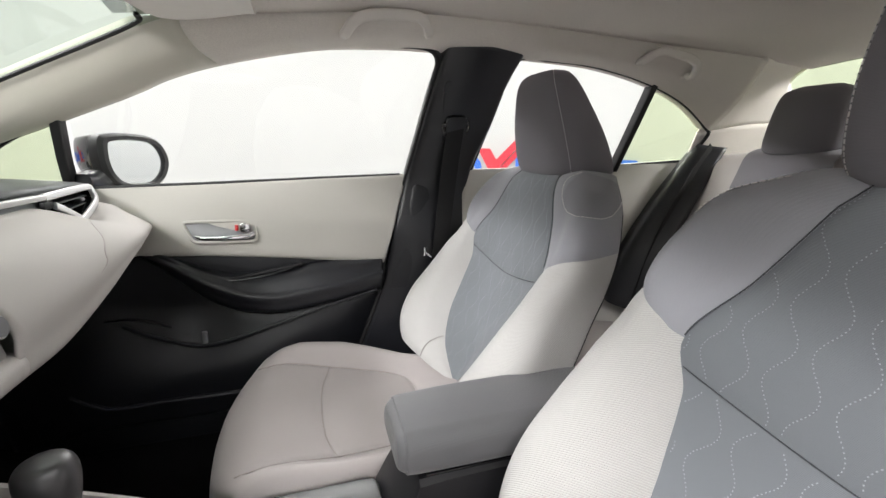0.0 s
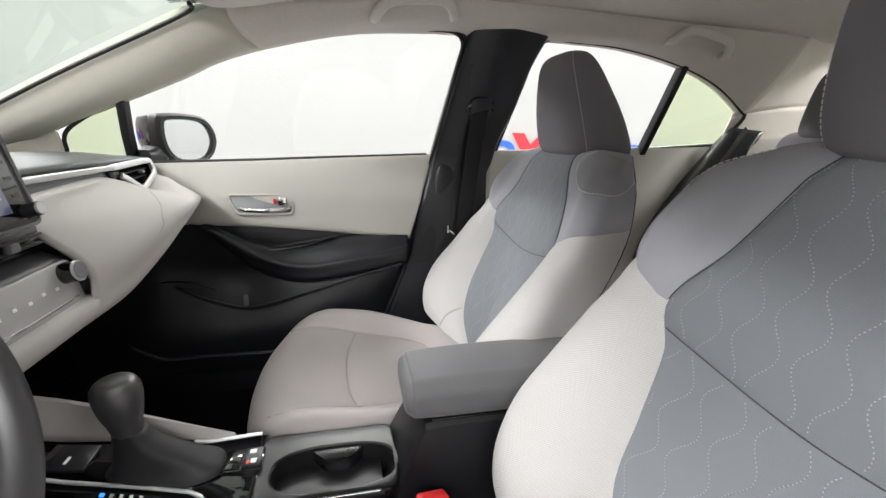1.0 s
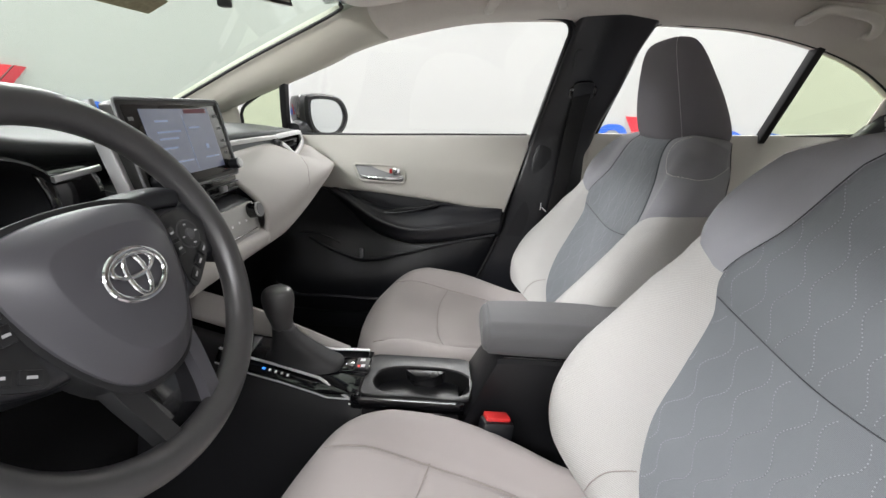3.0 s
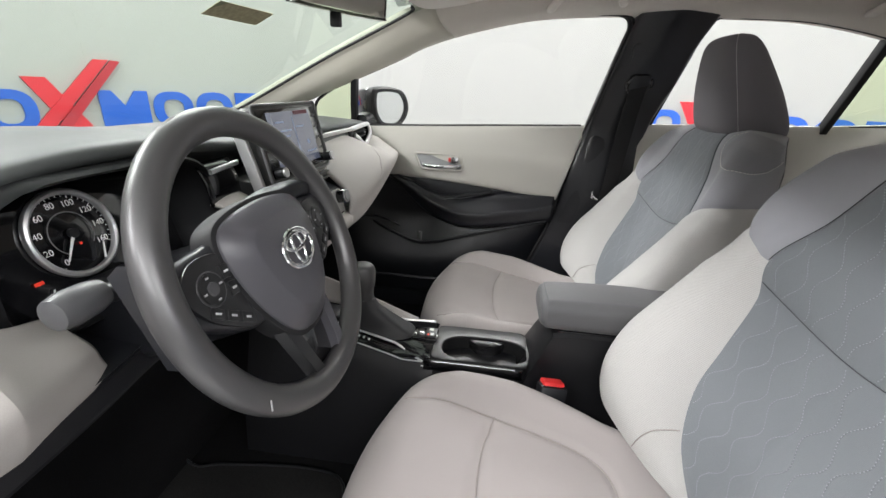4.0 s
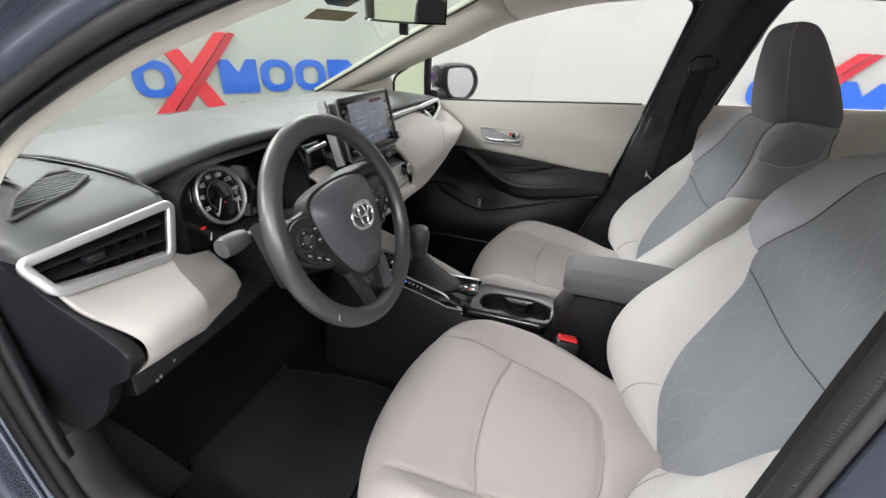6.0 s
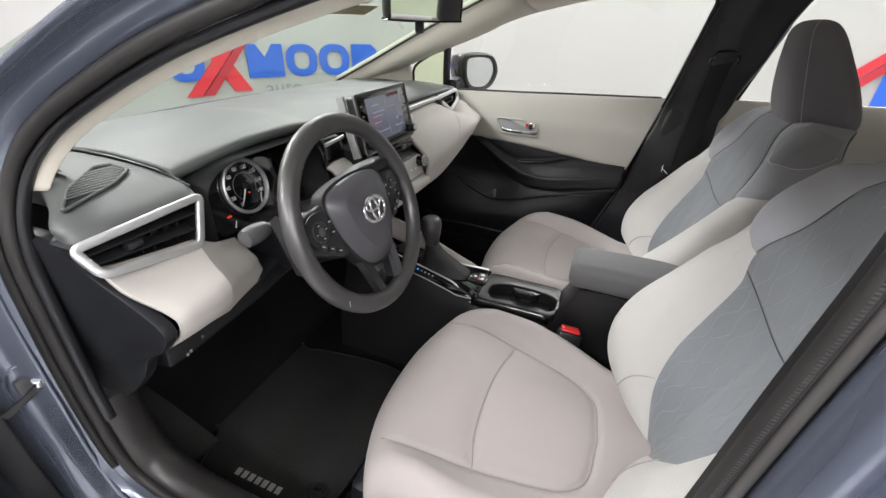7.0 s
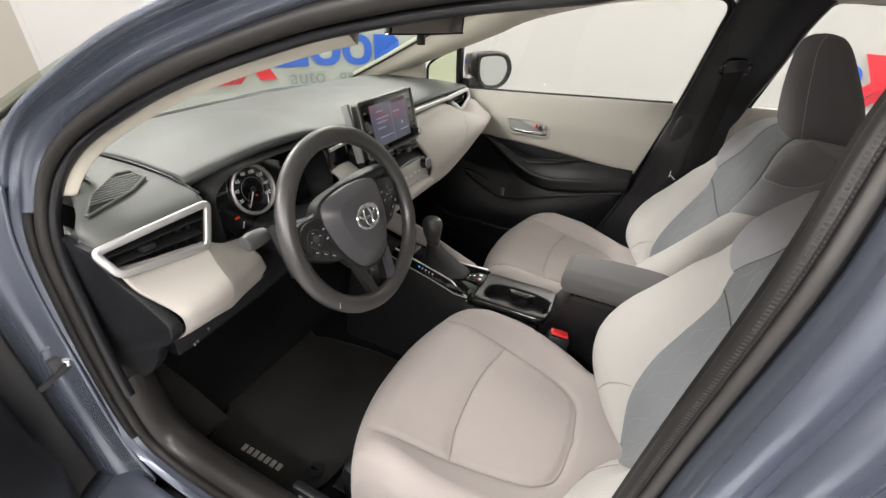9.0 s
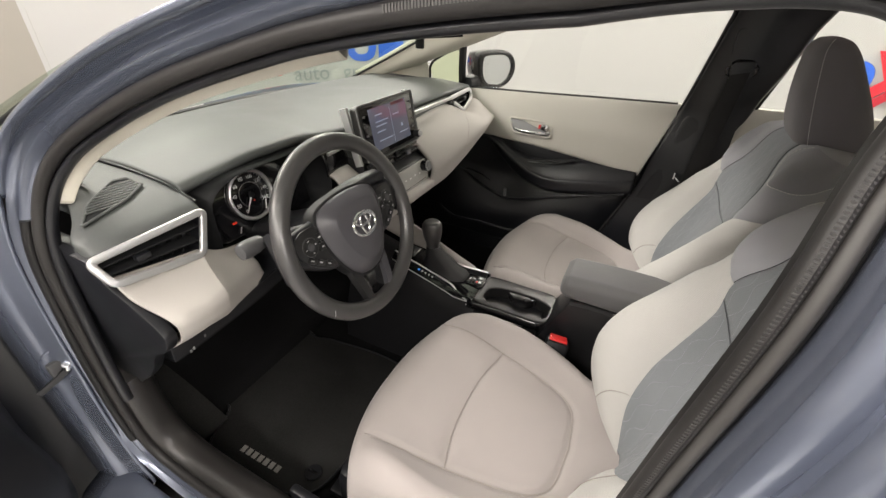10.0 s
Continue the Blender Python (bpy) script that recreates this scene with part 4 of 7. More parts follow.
knob = [[(x + a * math.cos(t), 0.023 + b * math.sin(t), z) for t in np.linspace(0, 2 * math.pi, 32, endpoint=False)] for x, a, b, z in [(0.042, 0.0175, 0.017, 0.660), (0.041, 0.0205, 0.020, 0.676), (0.0395, 0.0215, 0.021, 0.684), (0.038, 0.0265, 0.024, 0.700), (0.037, 0.030, 0.0265, 0.722), (0.037, 0.0285, 0.0255, 0.738), (0.038, 0.021, 0.019, 0.748), (0.038, 0.006, 0.005, 0.7515)]]
part("shift_knob", sheet(np.stack([cr(np.array(knob)[:, k], 24) for k in range(32)], axis=1), close_v=True, cap=True), M_LEATHER, con, "dark grained gear knob", sharp=70)
ar = []
for x, w, lo, hi in [(0.424, 0.74, 0.676, 0.694), (0.427, 0.88, 0.665, 0.706), (0.436, 0.95, 0.659, 0.713), (0.455, 0.99, 0.656, 0.718), (0.60, 1.02, 0.656, 0.722), (0.78, 1.02, 0.656, 0.715), (0.80, 0.9, 0.665, 0.70)]:
    pr = rrect(0.128 * w, hi - lo, 0.022, 6)
    ar.append([(x, 0.038 + a, (lo + hi) / 2 + b + (0.006 * (1 - (a / 0.064) ** 2) if b > 0 else 0)) for a, b in pr])
part("armrest", sheet(np.stack([cr(np.array(ar)[:, k], 40) for k in range(len(ar[0]))], axis=1), close_v=True, cap=True), M_ARM, con, "grey padded armrest lid", sharp=70)


# ---- dashboard ----
dash = thing("dashboard", "charcoal and light beige dashboard with silver-trimmed air vents", "dashboard")
pad = []
for y, xr, zr, ztop in [(-0.522, -0.172, 1.006, 1.018), (-0.45, -0.162, 1.018, 1.029), (-0.36, -0.156, 1.028, 1.037), (-0.25, -0.152, 1.027, 1.036), (-0.17, -0.152, 1.016, 1.029), (0.0, -0.155, 1.0, 1.02), (0.2, -0.16, 0.998, 1.016), (0.45, -0.165, 0.995, 1.010), (0.62, -0.165, 0.990, 1.003), (0.70, -0.165, 0.984, 0.995), (0.72, -0.18, 0.972, 0.985)]:
    pad.append([(xr - 0.04, y, zr - 0.030), (xr - 0.016, y, zr - 0.013), (xr - 0.001, y, zr - 0.004), (xr - 0.008, y, zr + 0.003), (xr - 0.06, y, ztop - 0.004), (xr - 0.16, y, ztop), (-0.48, y, ztop - 0.012), (-0.66 + 0.05 * (y / 0.7) ** 2, y, 0.985), (-0.77 + 0.14 * (y / 0.7) ** 2, y, 0.955)])
thick(part("upper_pad", sheet(surf(pad, 110, 60)), M_DASH, dash, "charcoal soft-grain upper pad"), 0.006, 1)
lp = []
for y, xr, zr, ztop in [(-0.692, -0.185, 0.955, 0.965), (-0.690, -0.145, 0.976, 0.994), (-0.66, -0.128, 0.983, 1.006), (-0.60, -0.124, 0.987, 1.012), (-0.55, -0.122, 0.990, 1.014), (-0.526, -0.125, 0.990, 1.012)]:
    lp.append([(x, y + (0.065 * max(0.0, min(1.0, (-0.17 - x) / 0.12)) if y < -0.64 else 0.0), z) for x, y, z in [(xr - 0.05, y, zr - 0.012), (xr, y, zr - 0.008), (xr - 0.003, y, zr + 0.003), (xr - 0.03, y, zr + 0.013), (xr - 0.09, y, ztop), (-0.32, y, ztop + 0.004), (-0.45, y, ztop - 0.004), (-0.66, y, 0.96)]])
END = surf(lp, 40, 50)
thick(part("end_pad", sheet(END), M_DASH, dash, "charcoal end pad with a demister slot"), 0.006, 1)
part("pad_joint", tube(cr([(-0.45, -0.524, 1.014), (-0.32, -0.524, 1.019), (-0.20, -0.524, 1.012), (-0.13, -0.524, 0.996)], 20), 0.0022), M_BLACK, dash)
# demister vent in the end pad
def pad_z(x, y):
    """Height of the end pad's skin over a place."""
    k = np.unravel_index(np.argmin((END[:, :, 0] - x) ** 2 + (END[:, :, 1] - y) ** 2 + 9 * (END[:, :, 2] < 0.985)), END.shape[:2])
    return float(END[k][2]) + 0.0018


DPOLY = [(-0.178, -0.668), (-0.226, -0.632), (-0.262, -0.572), (-0.252, -0.552), (-0.214, -0.553), (-0.192, -0.590)]
drim = cr(sum([[tuple(np.array(a) * 0.9 + np.array(b) * 0.1), tuple(np.array(a) * 0.5 + np.array(b) * 0.5), tuple(np.array(a) * 0.1 + np.array(b) * 0.9)] for a, b in zip(DPOLY, DPOLY[1:] + DPOLY[:1])], []), 60, closed=True)
dmid = np.mean(drim, axis=0)
zs = [(x, y, pad_z(x, y)) for x, y in drim]
fit_a, fit_b, fit_c = np.linalg.lstsq(np.array([[x, y, 1] for x, y, z in zs]), np.array([z for x, y, z in zs]), rcond=None)[0]
DN = basis((dmid[0], dmid[1], fit_a * dmid[0] + fit_b * dmid[1] + fit_c), (0.30, 0.954, 0.30 * fit_a + 0.954 * fit_b), (-0.954, 0.30, -0.954 * fit_a + 0.30 * fit_b))
dloc = [np.array((DN.inverted() @ Vector((x, y, fit_a * x + fit_b * y + fit_c)))[:2]) for x, y in drim]
dv = part("demister_vent", prism([tuple(p * 0.96) for p in dloc], DN @ Matrix.Translation((0, 0, -0.003)), 0.004, 0.0005), M_HOOD, dash, "demister grille in a thin rim")
part("rim", tube([tuple(DN @ Vector((p[0], p[1], 0.0016))) for p in dloc], 0.0026, 8, closed=True), M_DASH, dv)
for k in range(9):
    off = -0.034 + k * 0.0078
    hit = []
    for a, b in zip(dloc, dloc[1:] + dloc[:1]):
        if (a[1] - off) * (b[1] - off) < 0:
            hit.append(a[0] + (b[0] - a[0]) * (a[1] - off) / (a[1] - b[1]))
    if len(hit) == 2:
        part("slat", rbox((0, 0, 0), (abs(hit[1] - hit[0]) * 0.95, 0.0030, 0.0016), 0.0004), M_DASH, dv).matrix_basis = DN @ pose(sum(hit) / 2, off, 0.0030, 0, 0, 0)


def soft_loop(q, r, n=6):
    """A closed line through corners q, each rounded with reach r."""
    out = []
    for i, p in enumerate(q):
        a = p + (q[i - 1] - p).normalized() * r
        b = p + (q[(i + 1) % len(q)] - p).normalized() * r
        for k in range(n + 1):
            t = k / n
            out.append(a * (1 - t) ** 2 + p * 2 * t * (1 - t) + b * t ** 2)
    return out


def outlet(sg, quad, slats, label):
    """An air vent: silver frame round a dark recess with slats and a slider. quad: corners round the opening."""
    q = [Vector((x, sg * y, z)) for x, y, z in quad]
    v = part("air_vent", sweep([tuple(p) for p in soft_loop(q, 0.011)], rrect(0.012, 0.009, 0.0035), closed=True, up=(1, 0, 0.25)), M_SILVER, dash, label)
    back = [p + Vector((-0.045, 0, 0.0)) for p in q]
    rows = []
    n = len(q)
    rows.append([tuple(p) for p in q])
    rows.append([tuple(p) for p in back])
    c = sum(back, Vector()) / n
    rows.append([tuple(c + (p - c) * 0.02) for p in back])
    part("recess", sheet(rows, close_v=True), M_BLACK, v)
    for k in range(slats):
        f = (k + 1) / (slats + 1)
        a = q[0].lerp(q[-1], f).lerp(q[1].lerp(q[2], f), 0.03) + Vector((-0.016, 0, 0))
        b = q[1].lerp(q[2], f).lerp(q[0].lerp(q[-1], f), 0.03) + Vector((-0.016, 0, 0))
        part("slat", sweep([tuple(a), tuple(a.lerp(b, 0.5)), tuple(b)], rrect(0.022, 0.003, 0.001), up=(0.2, 0, 1)), M_HOOD, v)
    for k in range(7):
        f = (k + 1) / 8
        a, b = q[0].lerp(q[1], f) + Vector((-0.032, 0, 0)), q[-1].lerp(q[2], f) + Vector((-0.032, 0, 0))
        part("blade", sweep([tuple(a), tuple(b)], rrect(0.016, 0.002, 0.0008), up=(0, 1, 0)), M_HOOD, v)
    m = q[0].lerp(q[2], 0.45) + Vector((-0.006, 0, 0.004))
    part("slider", rbox(m, (0.014, 0.022, 0.010), 0.003), M_BLACKSOFT, v)
    return v


outlet(1, [(-0.124, -0.699, 0.974), (-0.110, -0.528, 0.986), (-0.098, -0.556, 0.920), (-0.104, -0.688, 0.938)], 2, "driver air vent with silver surround")
rvent = part("air_vent", sweep(cr([(-0.128, 0.455, 0.988), (-0.130, 0.54, 0.990), (-0.131, 0.622, 0.991), (-0.128, 0.634, 0.983), (-0.122, 0.628, 0.960), (-0.1165, 0.556, 0.934), (-0.118, 0.546, 0.935), (-0.121, 0.505, 0.957), (-0.124, 0.478, 0.970)], 80), rrect(0.014, 0.0075, 0.003), up=(1, 0, 0.25)), M_SILVER, dash, "outer air vent with silver surround")
vq = [(-0.130, 0.455, 0.986), (-0.132, 0.626, 0.988), (-0.124, 0.622, 0.962), (-0.119, 0.55, 0.936), (-0.125, 0.47, 0.972)]
vc = np.mean(vq, axis=0)
part("recess", sheet([vq, [(x - 0.05, y, z) for x, y, z in vq], [tuple(vc + (np.array(p) - vc) * 0.02 + np.array([-0.05, 0, 0])) for p in vq]], close_v=True), M_GLOSS, rvent)
for y0, z0, y1, z1 in ((0.49, 0.972, 0.618, 0.975), (0.52, 0.954, 0.612, 0.960)):
    part("slat", sweep([(-0.142, y0, z0), (-0.142, y1, z1)], rrect(0.020, 0.003, 0.001), up=(0.2, 0, 1)), M_BLACK, rvent)
part("slider", rbox((-0.134, 0.595, 0.9675), (0.010, 0.016, 0.007), 0.002), M_GREYPL, rvent)
part("thumb_wheel", rbox((-0.132, 0.468, 0.972), (0.012, 0.030, 0.016), 0.005), M_BLACK, rvent)
part("silver_strip", sweep(cr([(-0.126, 0.13, 0.990), (-0.127, 0.25, 0.9895), (-0.128, 0.36, 0.989), (-0.1285, 0.46, 0.988)], 24), rrect(0.010, 0.008, 0.002), up=(1, 0, 0)), M_SILVER, dash)
bd = [[(-0.150, y, 0.992 - 0.006 * f), (-0.142, y, 0.972 - 0.006 * f), (-0.132, y, 0.948)] for y, f in [(0.125, 0), (0.25, 0.1), (0.36, 0.2), (0.462, 0.3)]]
thick(part("gloss_band", sheet(surf(bd, 20, 6)), M_DASH, dash), 0.004, 1)
bd = [[(-0.150, y, 0.990), (-0.135, y, 0.96), (-0.13, y, 0.925)] for y in (-0.20, -0.16, -0.12)]
thick(part("inner_band", sheet(surf(bd, 8, 6)), M_GLOSS, dash), 0.004, 1)
part("silver_strip", sweep([(-0.126, -0.195, 0.979), (-0.124, -0.165, 0.982), (-0.122, -0.13, 0.985)], rrect(0.008, 0.006, 0.002), up=(1, 0, 0)), M_SILVER, dash)

# beige lower pads
low = []
for y, top, mx, mz, bx, bz, lx, lz in [(0.122, 0.952, -0.055, 0.905, -0.024, 0.868, -0.035, 0.795), (0.226, 0.960, -0.052, 0.918, -0.016, 0.876, -0.026, 0.803), (0.36, 0.965, -0.052, 0.930, -0.013, 0.893, -0.024, 0.830), (0.44, 0.963, -0.056, 0.931, -0.014, 0.899, -0.025, 0.850), (0.50, 0.947, -0.064, 0.925, -0.017, 0.900, -0.028, 0.862), (0.55, 0.927, -0.072, 0.920, -0.021, 0.900, -0.032, 0.870), (0.59, 0.934, -0.074, 0.922, -0.028, 0.900, -0.037, 0.876), (0.63, 0.945, -0.078, 0.925, -0.035, 0.899, -0.043, 0.878), (0.67, 0.945, -0.086, 0.922, -0.045, 0.896, -0.052, 0.879), (0.695, 0.938, -0.098, 0.915, -0.060, 0.893, -0.066, 0.880), (0.710, 0.925, -0.112, 0.905, -0.088, 0.892, -0.090, 0.884)]:
    low.append([(-0.140, y, top + 0.002), (-0.112, y, top - 0.006), (mx, y, mz), (bx, y, bz), (bx - 0.001, y, (bz * 0.45 + lz * 0.55)), (lx, y, lz), (lx - 0.05, y, lz - 0.018), (lx - 0.12, y, lz - 0.035)])
LOWP = surf(low, 80, 60)
thick(part("lower_pad", sheet(LOWP), M_BEIGE, dash, "light beige lower pad"), 0.006, 1)
# seam that parts the pad's end piece from its middle, laid on the pad
sm = []
for f in np.linspace(0, 1, 40):
    yt = 0.552 - 0.34 * f ** 0.8
    j = int(round((0.14 + 0.58 * f) * 59))
    i = int(np.argmin(np.abs(LOWP[:, j, 1] - yt)))
    sm.append(tuple(LOWP[i, j] + np.array([0.0050, 0, 0.0036])))
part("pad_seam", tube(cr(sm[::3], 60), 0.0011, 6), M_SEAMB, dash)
lw = []
for y, top, bx, bz, lx, lz in [(-0.128, 0.93, -0.022, 0.86, -0.035, 0.795), (-0.165, 0.930, -0.045, 0.86, -0.055, 0.80), (-0.195, 0.925, -0.075, 0.86, -0.085, 0.80)]:
    lw.append([(-0.135, y, top), (-0.11, y, top - 0.01), (bx, y, bz), (lx, y, lz), (lx - 0.1, y, lz - 0.03)])
thick(part("lower_pad", sheet(surf(lw, 20, 20)), M_BEIGE, dash), 0.006, 1)
LP = [
    [(-0.125, -0.684, 0.938), (-0.086, -0.684, 0.912), (-0.036, -0.670, 0.884), (-0.028, -0.667, 0.868), (-0.040, -0.668, 0.842), (-0.079, -0.676, 0.818), (-0.13, -0.655, 0.80)],
    [(-0.124, -0.66, 0.932), (-0.084, -0.655, 0.908), (-0.028, -0.65, 0.887), (-0.022, -0.65, 0.868), (-0.034, -0.65, 0.845), (-0.072, -0.65, 0.822), (-0.13, -0.65, 0.80)],
    [(-0.120, -0.61, 0.925), (-0.081, -0.613, 0.904), (-0.026, -0.615, 0.885), (-0.022, -0.616, 0.866), (-0.032, -0.616, 0.846), (-0.066, -0.615, 0.823), (-0.13, -0.612, 0.80)],
    [(-0.116, -0.552, 0.918), (-0.080, -0.567, 0.900), (-0.032, -0.583, 0.884), (-0.028, -0.585, 0.864), (-0.040, -0.583, 0.838), (-0.060, -0.580, 0.824), (-0.13, -0.578, 0.80)]]
RP = [LP[-1],
    [(-0.127, -0.515, 0.892), (-0.110, -0.520, 0.880), (-0.072, -0.530, 0.860), (-0.066, -0.530, 0.842), (-0.070, -0.528, 0.823), (-0.083, -0.528, 0.813), (-0.13, -0.525, 0.80)],
    [(-0.145, -0.462, 0.872), (-0.132, -0.460, 0.858), (-0.112, -0.455, 0.838), (-0.108, -0.453, 0.822), (-0.106, -0.450, 0.806), (-0.110, -0.450, 0.799), (-0.13, -0.45, 0.795)]]
knee = merge(sheet(surf(LP, 50, 50)), sheet(surf(RP, 30, 50)))
bmesh.ops.remove_doubles(knee, verts=knee.verts[:], dist=0.0004)
thick(part("driver_lower_pad", knee, M_BEIGE, dash, "light beige knee pad", sharp=24), 0.006, 1)
ep = prism([tuple(p) for p in cr([(-0.18, 0.952), (-0.155, 0.942), (-0.122, 0.924), (-0.080, 0.905), (-0.034, 0.880), (-0.026, 0.860), (-0.045, 0.832), (-0.080, 0.808), (-0.108, 0.762), (-0.155, 0.712), (-0.205, 0.670), (-0.29, 0.602), (-0.40, 0.60), (-0.40, 0.80), (-0.40, 0.925), (-0.25, 0.945)], 90, closed=True)], basis((0, -0.672, 0), (1, 0, 0), (0, 0, 1)), 0.018, 0.002)
for v in ep.verts:
    v.co.y += min(0.026, 0.20 * max(0.0, -0.135 - v.co.x))
part("end_panel", ep, M_BLACK, dash, "black dashboard end panel")
kp = [[(-0.45, y, 0.83), (x - 0.03, y, 0.815), (x, y, 0.806), (x + 0.001, y, 0.800), (x - 0.002, y, 0.772), (x - 0.006, y, 0.767), (-0.16, y, 0.748), (-0.30, y, 0.70), (-0.45, y, 0.66)] for y, x in ((-0.662, -0.086), (-0.659, -0.083), (-0.60, -0.084), (-0.48, -0.092), (-0.38, -0.105), (-0.25, -0.11), (-0.12, -0.11))]
part("knee_panel", sheet(surf(kp, 50, 40), close_v=True, cap=True), M_BLACK, dash, "black panel under the column")
for y, z in ((-0.637, 0.771), (-0.631, 0.773), (-0.607, 0.782)):
    part("switch_mark", rbox((-0.0822, y, z), (0.0016, 0.0035, 0.005), 0), M_GREYPL, dash)


# instrument cluster
clu = part("cluster_hood", sheet([[(x, y, z) for y, z in [(cy + sy * py, cz + sz * pz) for py, pz in rrect(1, 1, 0.28, 6)]] for x, cy, sy, cz, sz in [(-0.215, -0.347, 0.286, 0.928, 0.150), (-0.17, -0.343, 0.300, 0.928, 0.158), (-0.140, -0.340, 0.306, 0.928, 0.160), (-0.134, -0.340, 0.313, 0.928, 0.164), (-0.138, -0.340, 0.321, 0.928, 0.171), (-0.15, -0.342, 0.331, 0.928, 0.174), (-0.19, -0.344, 0.339, 0.928, 0.166), (-0.28, -0.345, 0.33, 0.928, 0.155)]], close_v=True), M_HOOD, dash, "black instrument hood")
CM = basis((-0.188, -0.373, 0.935), (0, 1, 0), (-0.26, 0, 0.965))
part("cluster_face", prism([(-0.12, -0.072), (0.15, -0.072), (0.15, 0.062), (-0.12, 0.062)], CM @ Matrix.Translation((0, 0, -0.006)), 0.004, 0.001), M_GLOSS, clu)
part("dial_ring", sheet([[tuple(CM @ Vector(((0.050 + 0.004 * math.cos(b)) * math.cos(a), (0.050 + 0.004 * math.cos(b)) * math.sin(a), 0.004 + 0.005 * math.sin(b)))) for b in np.linspace(0, 2 * math.pi, 8, endpoint=False)] for a in np.linspace(0, 2 * math.pi, 64, endpoint=False)], close_u=True, close_v=True), M_SILVER, clu)
part("dial_ring", sheet([[tuple(CM @ Vector(((0.026 + 0.0007 * math.cos(b)) * math.cos(a), (0.026 + 0.0007 * math.cos(b)) * math.sin(a), 0.001 + 0.0007 * math.sin(b)))) for b in np.linspace(0, 2 * math.pi, 6, endpoint=False)] for a in np.linspace(radians(-40), radians(235), 48)], close_v=True), M_GREYPL, clu)


for i, num in enumerate(("0", "20", "40", "60", "80", "100", "120", "140", "160")):
    a = radians(235 - i * 33)
    words("numeral", num, 0.0105, CM @ Matrix.Translation((0.0365 * math.cos(a), 0.0365 * math.sin(a), 0.0005)), M_WHITE, clu)
for i in range(33):
    a = radians(235 - i * 8.25)
    L = 0.005 if i % 4 == 0 else 0.003
    part("tick", rbox((0, 0, 0), (L, 0.0008, 0.0004), 0), M_WHITE, clu).matrix_basis = CM @ pose(0.0455 * math.cos(a), 0.0455 * math.sin(a), 0.0004, 0, 0, math.degrees(a))
part("needle", prism([(0, -0.0018), (0.036, -0.0006), (0.036, 0.0006), (0, 0.0018)], CM @ pose(0, 0, 0.003, 0, 0, 235), 0.0012), M_WHITE, clu)
part("needle_hub", cyl(tuple(CM @ Vector((0, 0, 0.003))), tuple(CM.to_3x3() @ Vector((0, 0, 1))), 0.006, 0.004), M_BLACK, clu)
part("needle", prism([(0, -0.0014), (0.020, -0.0006), (0.020, 0.0006), (0, 0.0014)], CM @ pose(0.022, -0.040, 0.003, 0, 0, 70), 0.001), M_WHITE, clu)
part("warning_lamp", rbox((0, 0, 0), (0.010, 0.004, 0.0006), 0), M_REDL, clu).matrix_basis = CM @ pose(-0.058, -0.040, 0.0004)
part("warning_lamp", rbox((0, 0, 0), (0.003, 0.003, 0.0006), 0), M_REDL, clu).matrix_basis = CM @ pose(0.004, -0.014, 0.0014)
part("needle", prism([(0, -0.0012), (0.014, -0.0006), (0.014, 0.0006), (0, 0.0012)], CM @ pose(-0.055, -0.064, 0.001, 0, 0, 60), 0.001), M_WHITE, clu)

# screen, middle vents and climate panel
SCM = basis((-0.079, 0.0, 1.010), (0, 1, 0), (-0.21, 0, 0.978))
scr = part("screen_unit", prism(rrect(0.245, 0.132, 0.008, 3), SCM @ Matrix.Translation((0, 0, -0.022)), 0.022, 0.003), M_BEZEL, dash, "black touch screen unit")
part("inner_frame", prism(rrect(0.226, 0.118, 0.004, 3), SCM @ Matrix.Translation((0, 0, -0.001)), 0.0014, 0.0003), M_GLOSS, scr, "gloss black inner frame")
part("rim", sweep([tuple(SCM @ Vector((a, b, 0.0))) for a, b in rrect(0.247, 0.134, 0.008, 3)], circ(0.0022, 6), closed=True, up=tuple(SCM.to_3x3() @ Vector((0, 0, 1)))), M_GREYPL, scr)
part("display", rbox((0, 0, 0), (0.168, 0.100, 0.001), 0), M_SCREEN, scr).matrix_basis = SCM @ pose(0.0, 0.003, 0.0006)
M_SLINE = glow("display_pale", (0.20, 0.24, 0.34), 0.8)
M_SRED = glow("display_red", (0.075, 0.016, 0.024), 0.6)
for a, b, w, h, mm in [(0.045, 0.046, 0.06, 0.007, M_SRED), (-0.045, 0.032, 0.03, 0.003, M_SLINE), (-0.035, 0.016, 0.055, 0.003, M_SLINE), (-0.04, 0.006, 0.045, 0.003, M_SLINE), (-0.045, -0.008, 0.035, 0.003, M_SLINE), (-0.03, -0.03, 0.06, 0.0025, M_SLINE), (0.006, -0.002, 0.001, 0.085, M_SLINE), (0.03, 0.02, 0.03, 0.003, M_SLINE), (0.055, -0.03, 0.04, 0.0025, M_SLINE), (0.05, -0.012, 0.008, 0.008, M_SLINE)]:
    part("screen_mark", rbox((0, 0, 0), (w, h, 0.0004), 0), mm, scr).matrix_basis = SCM @ pose(a, b + 0.003, 0.0014)
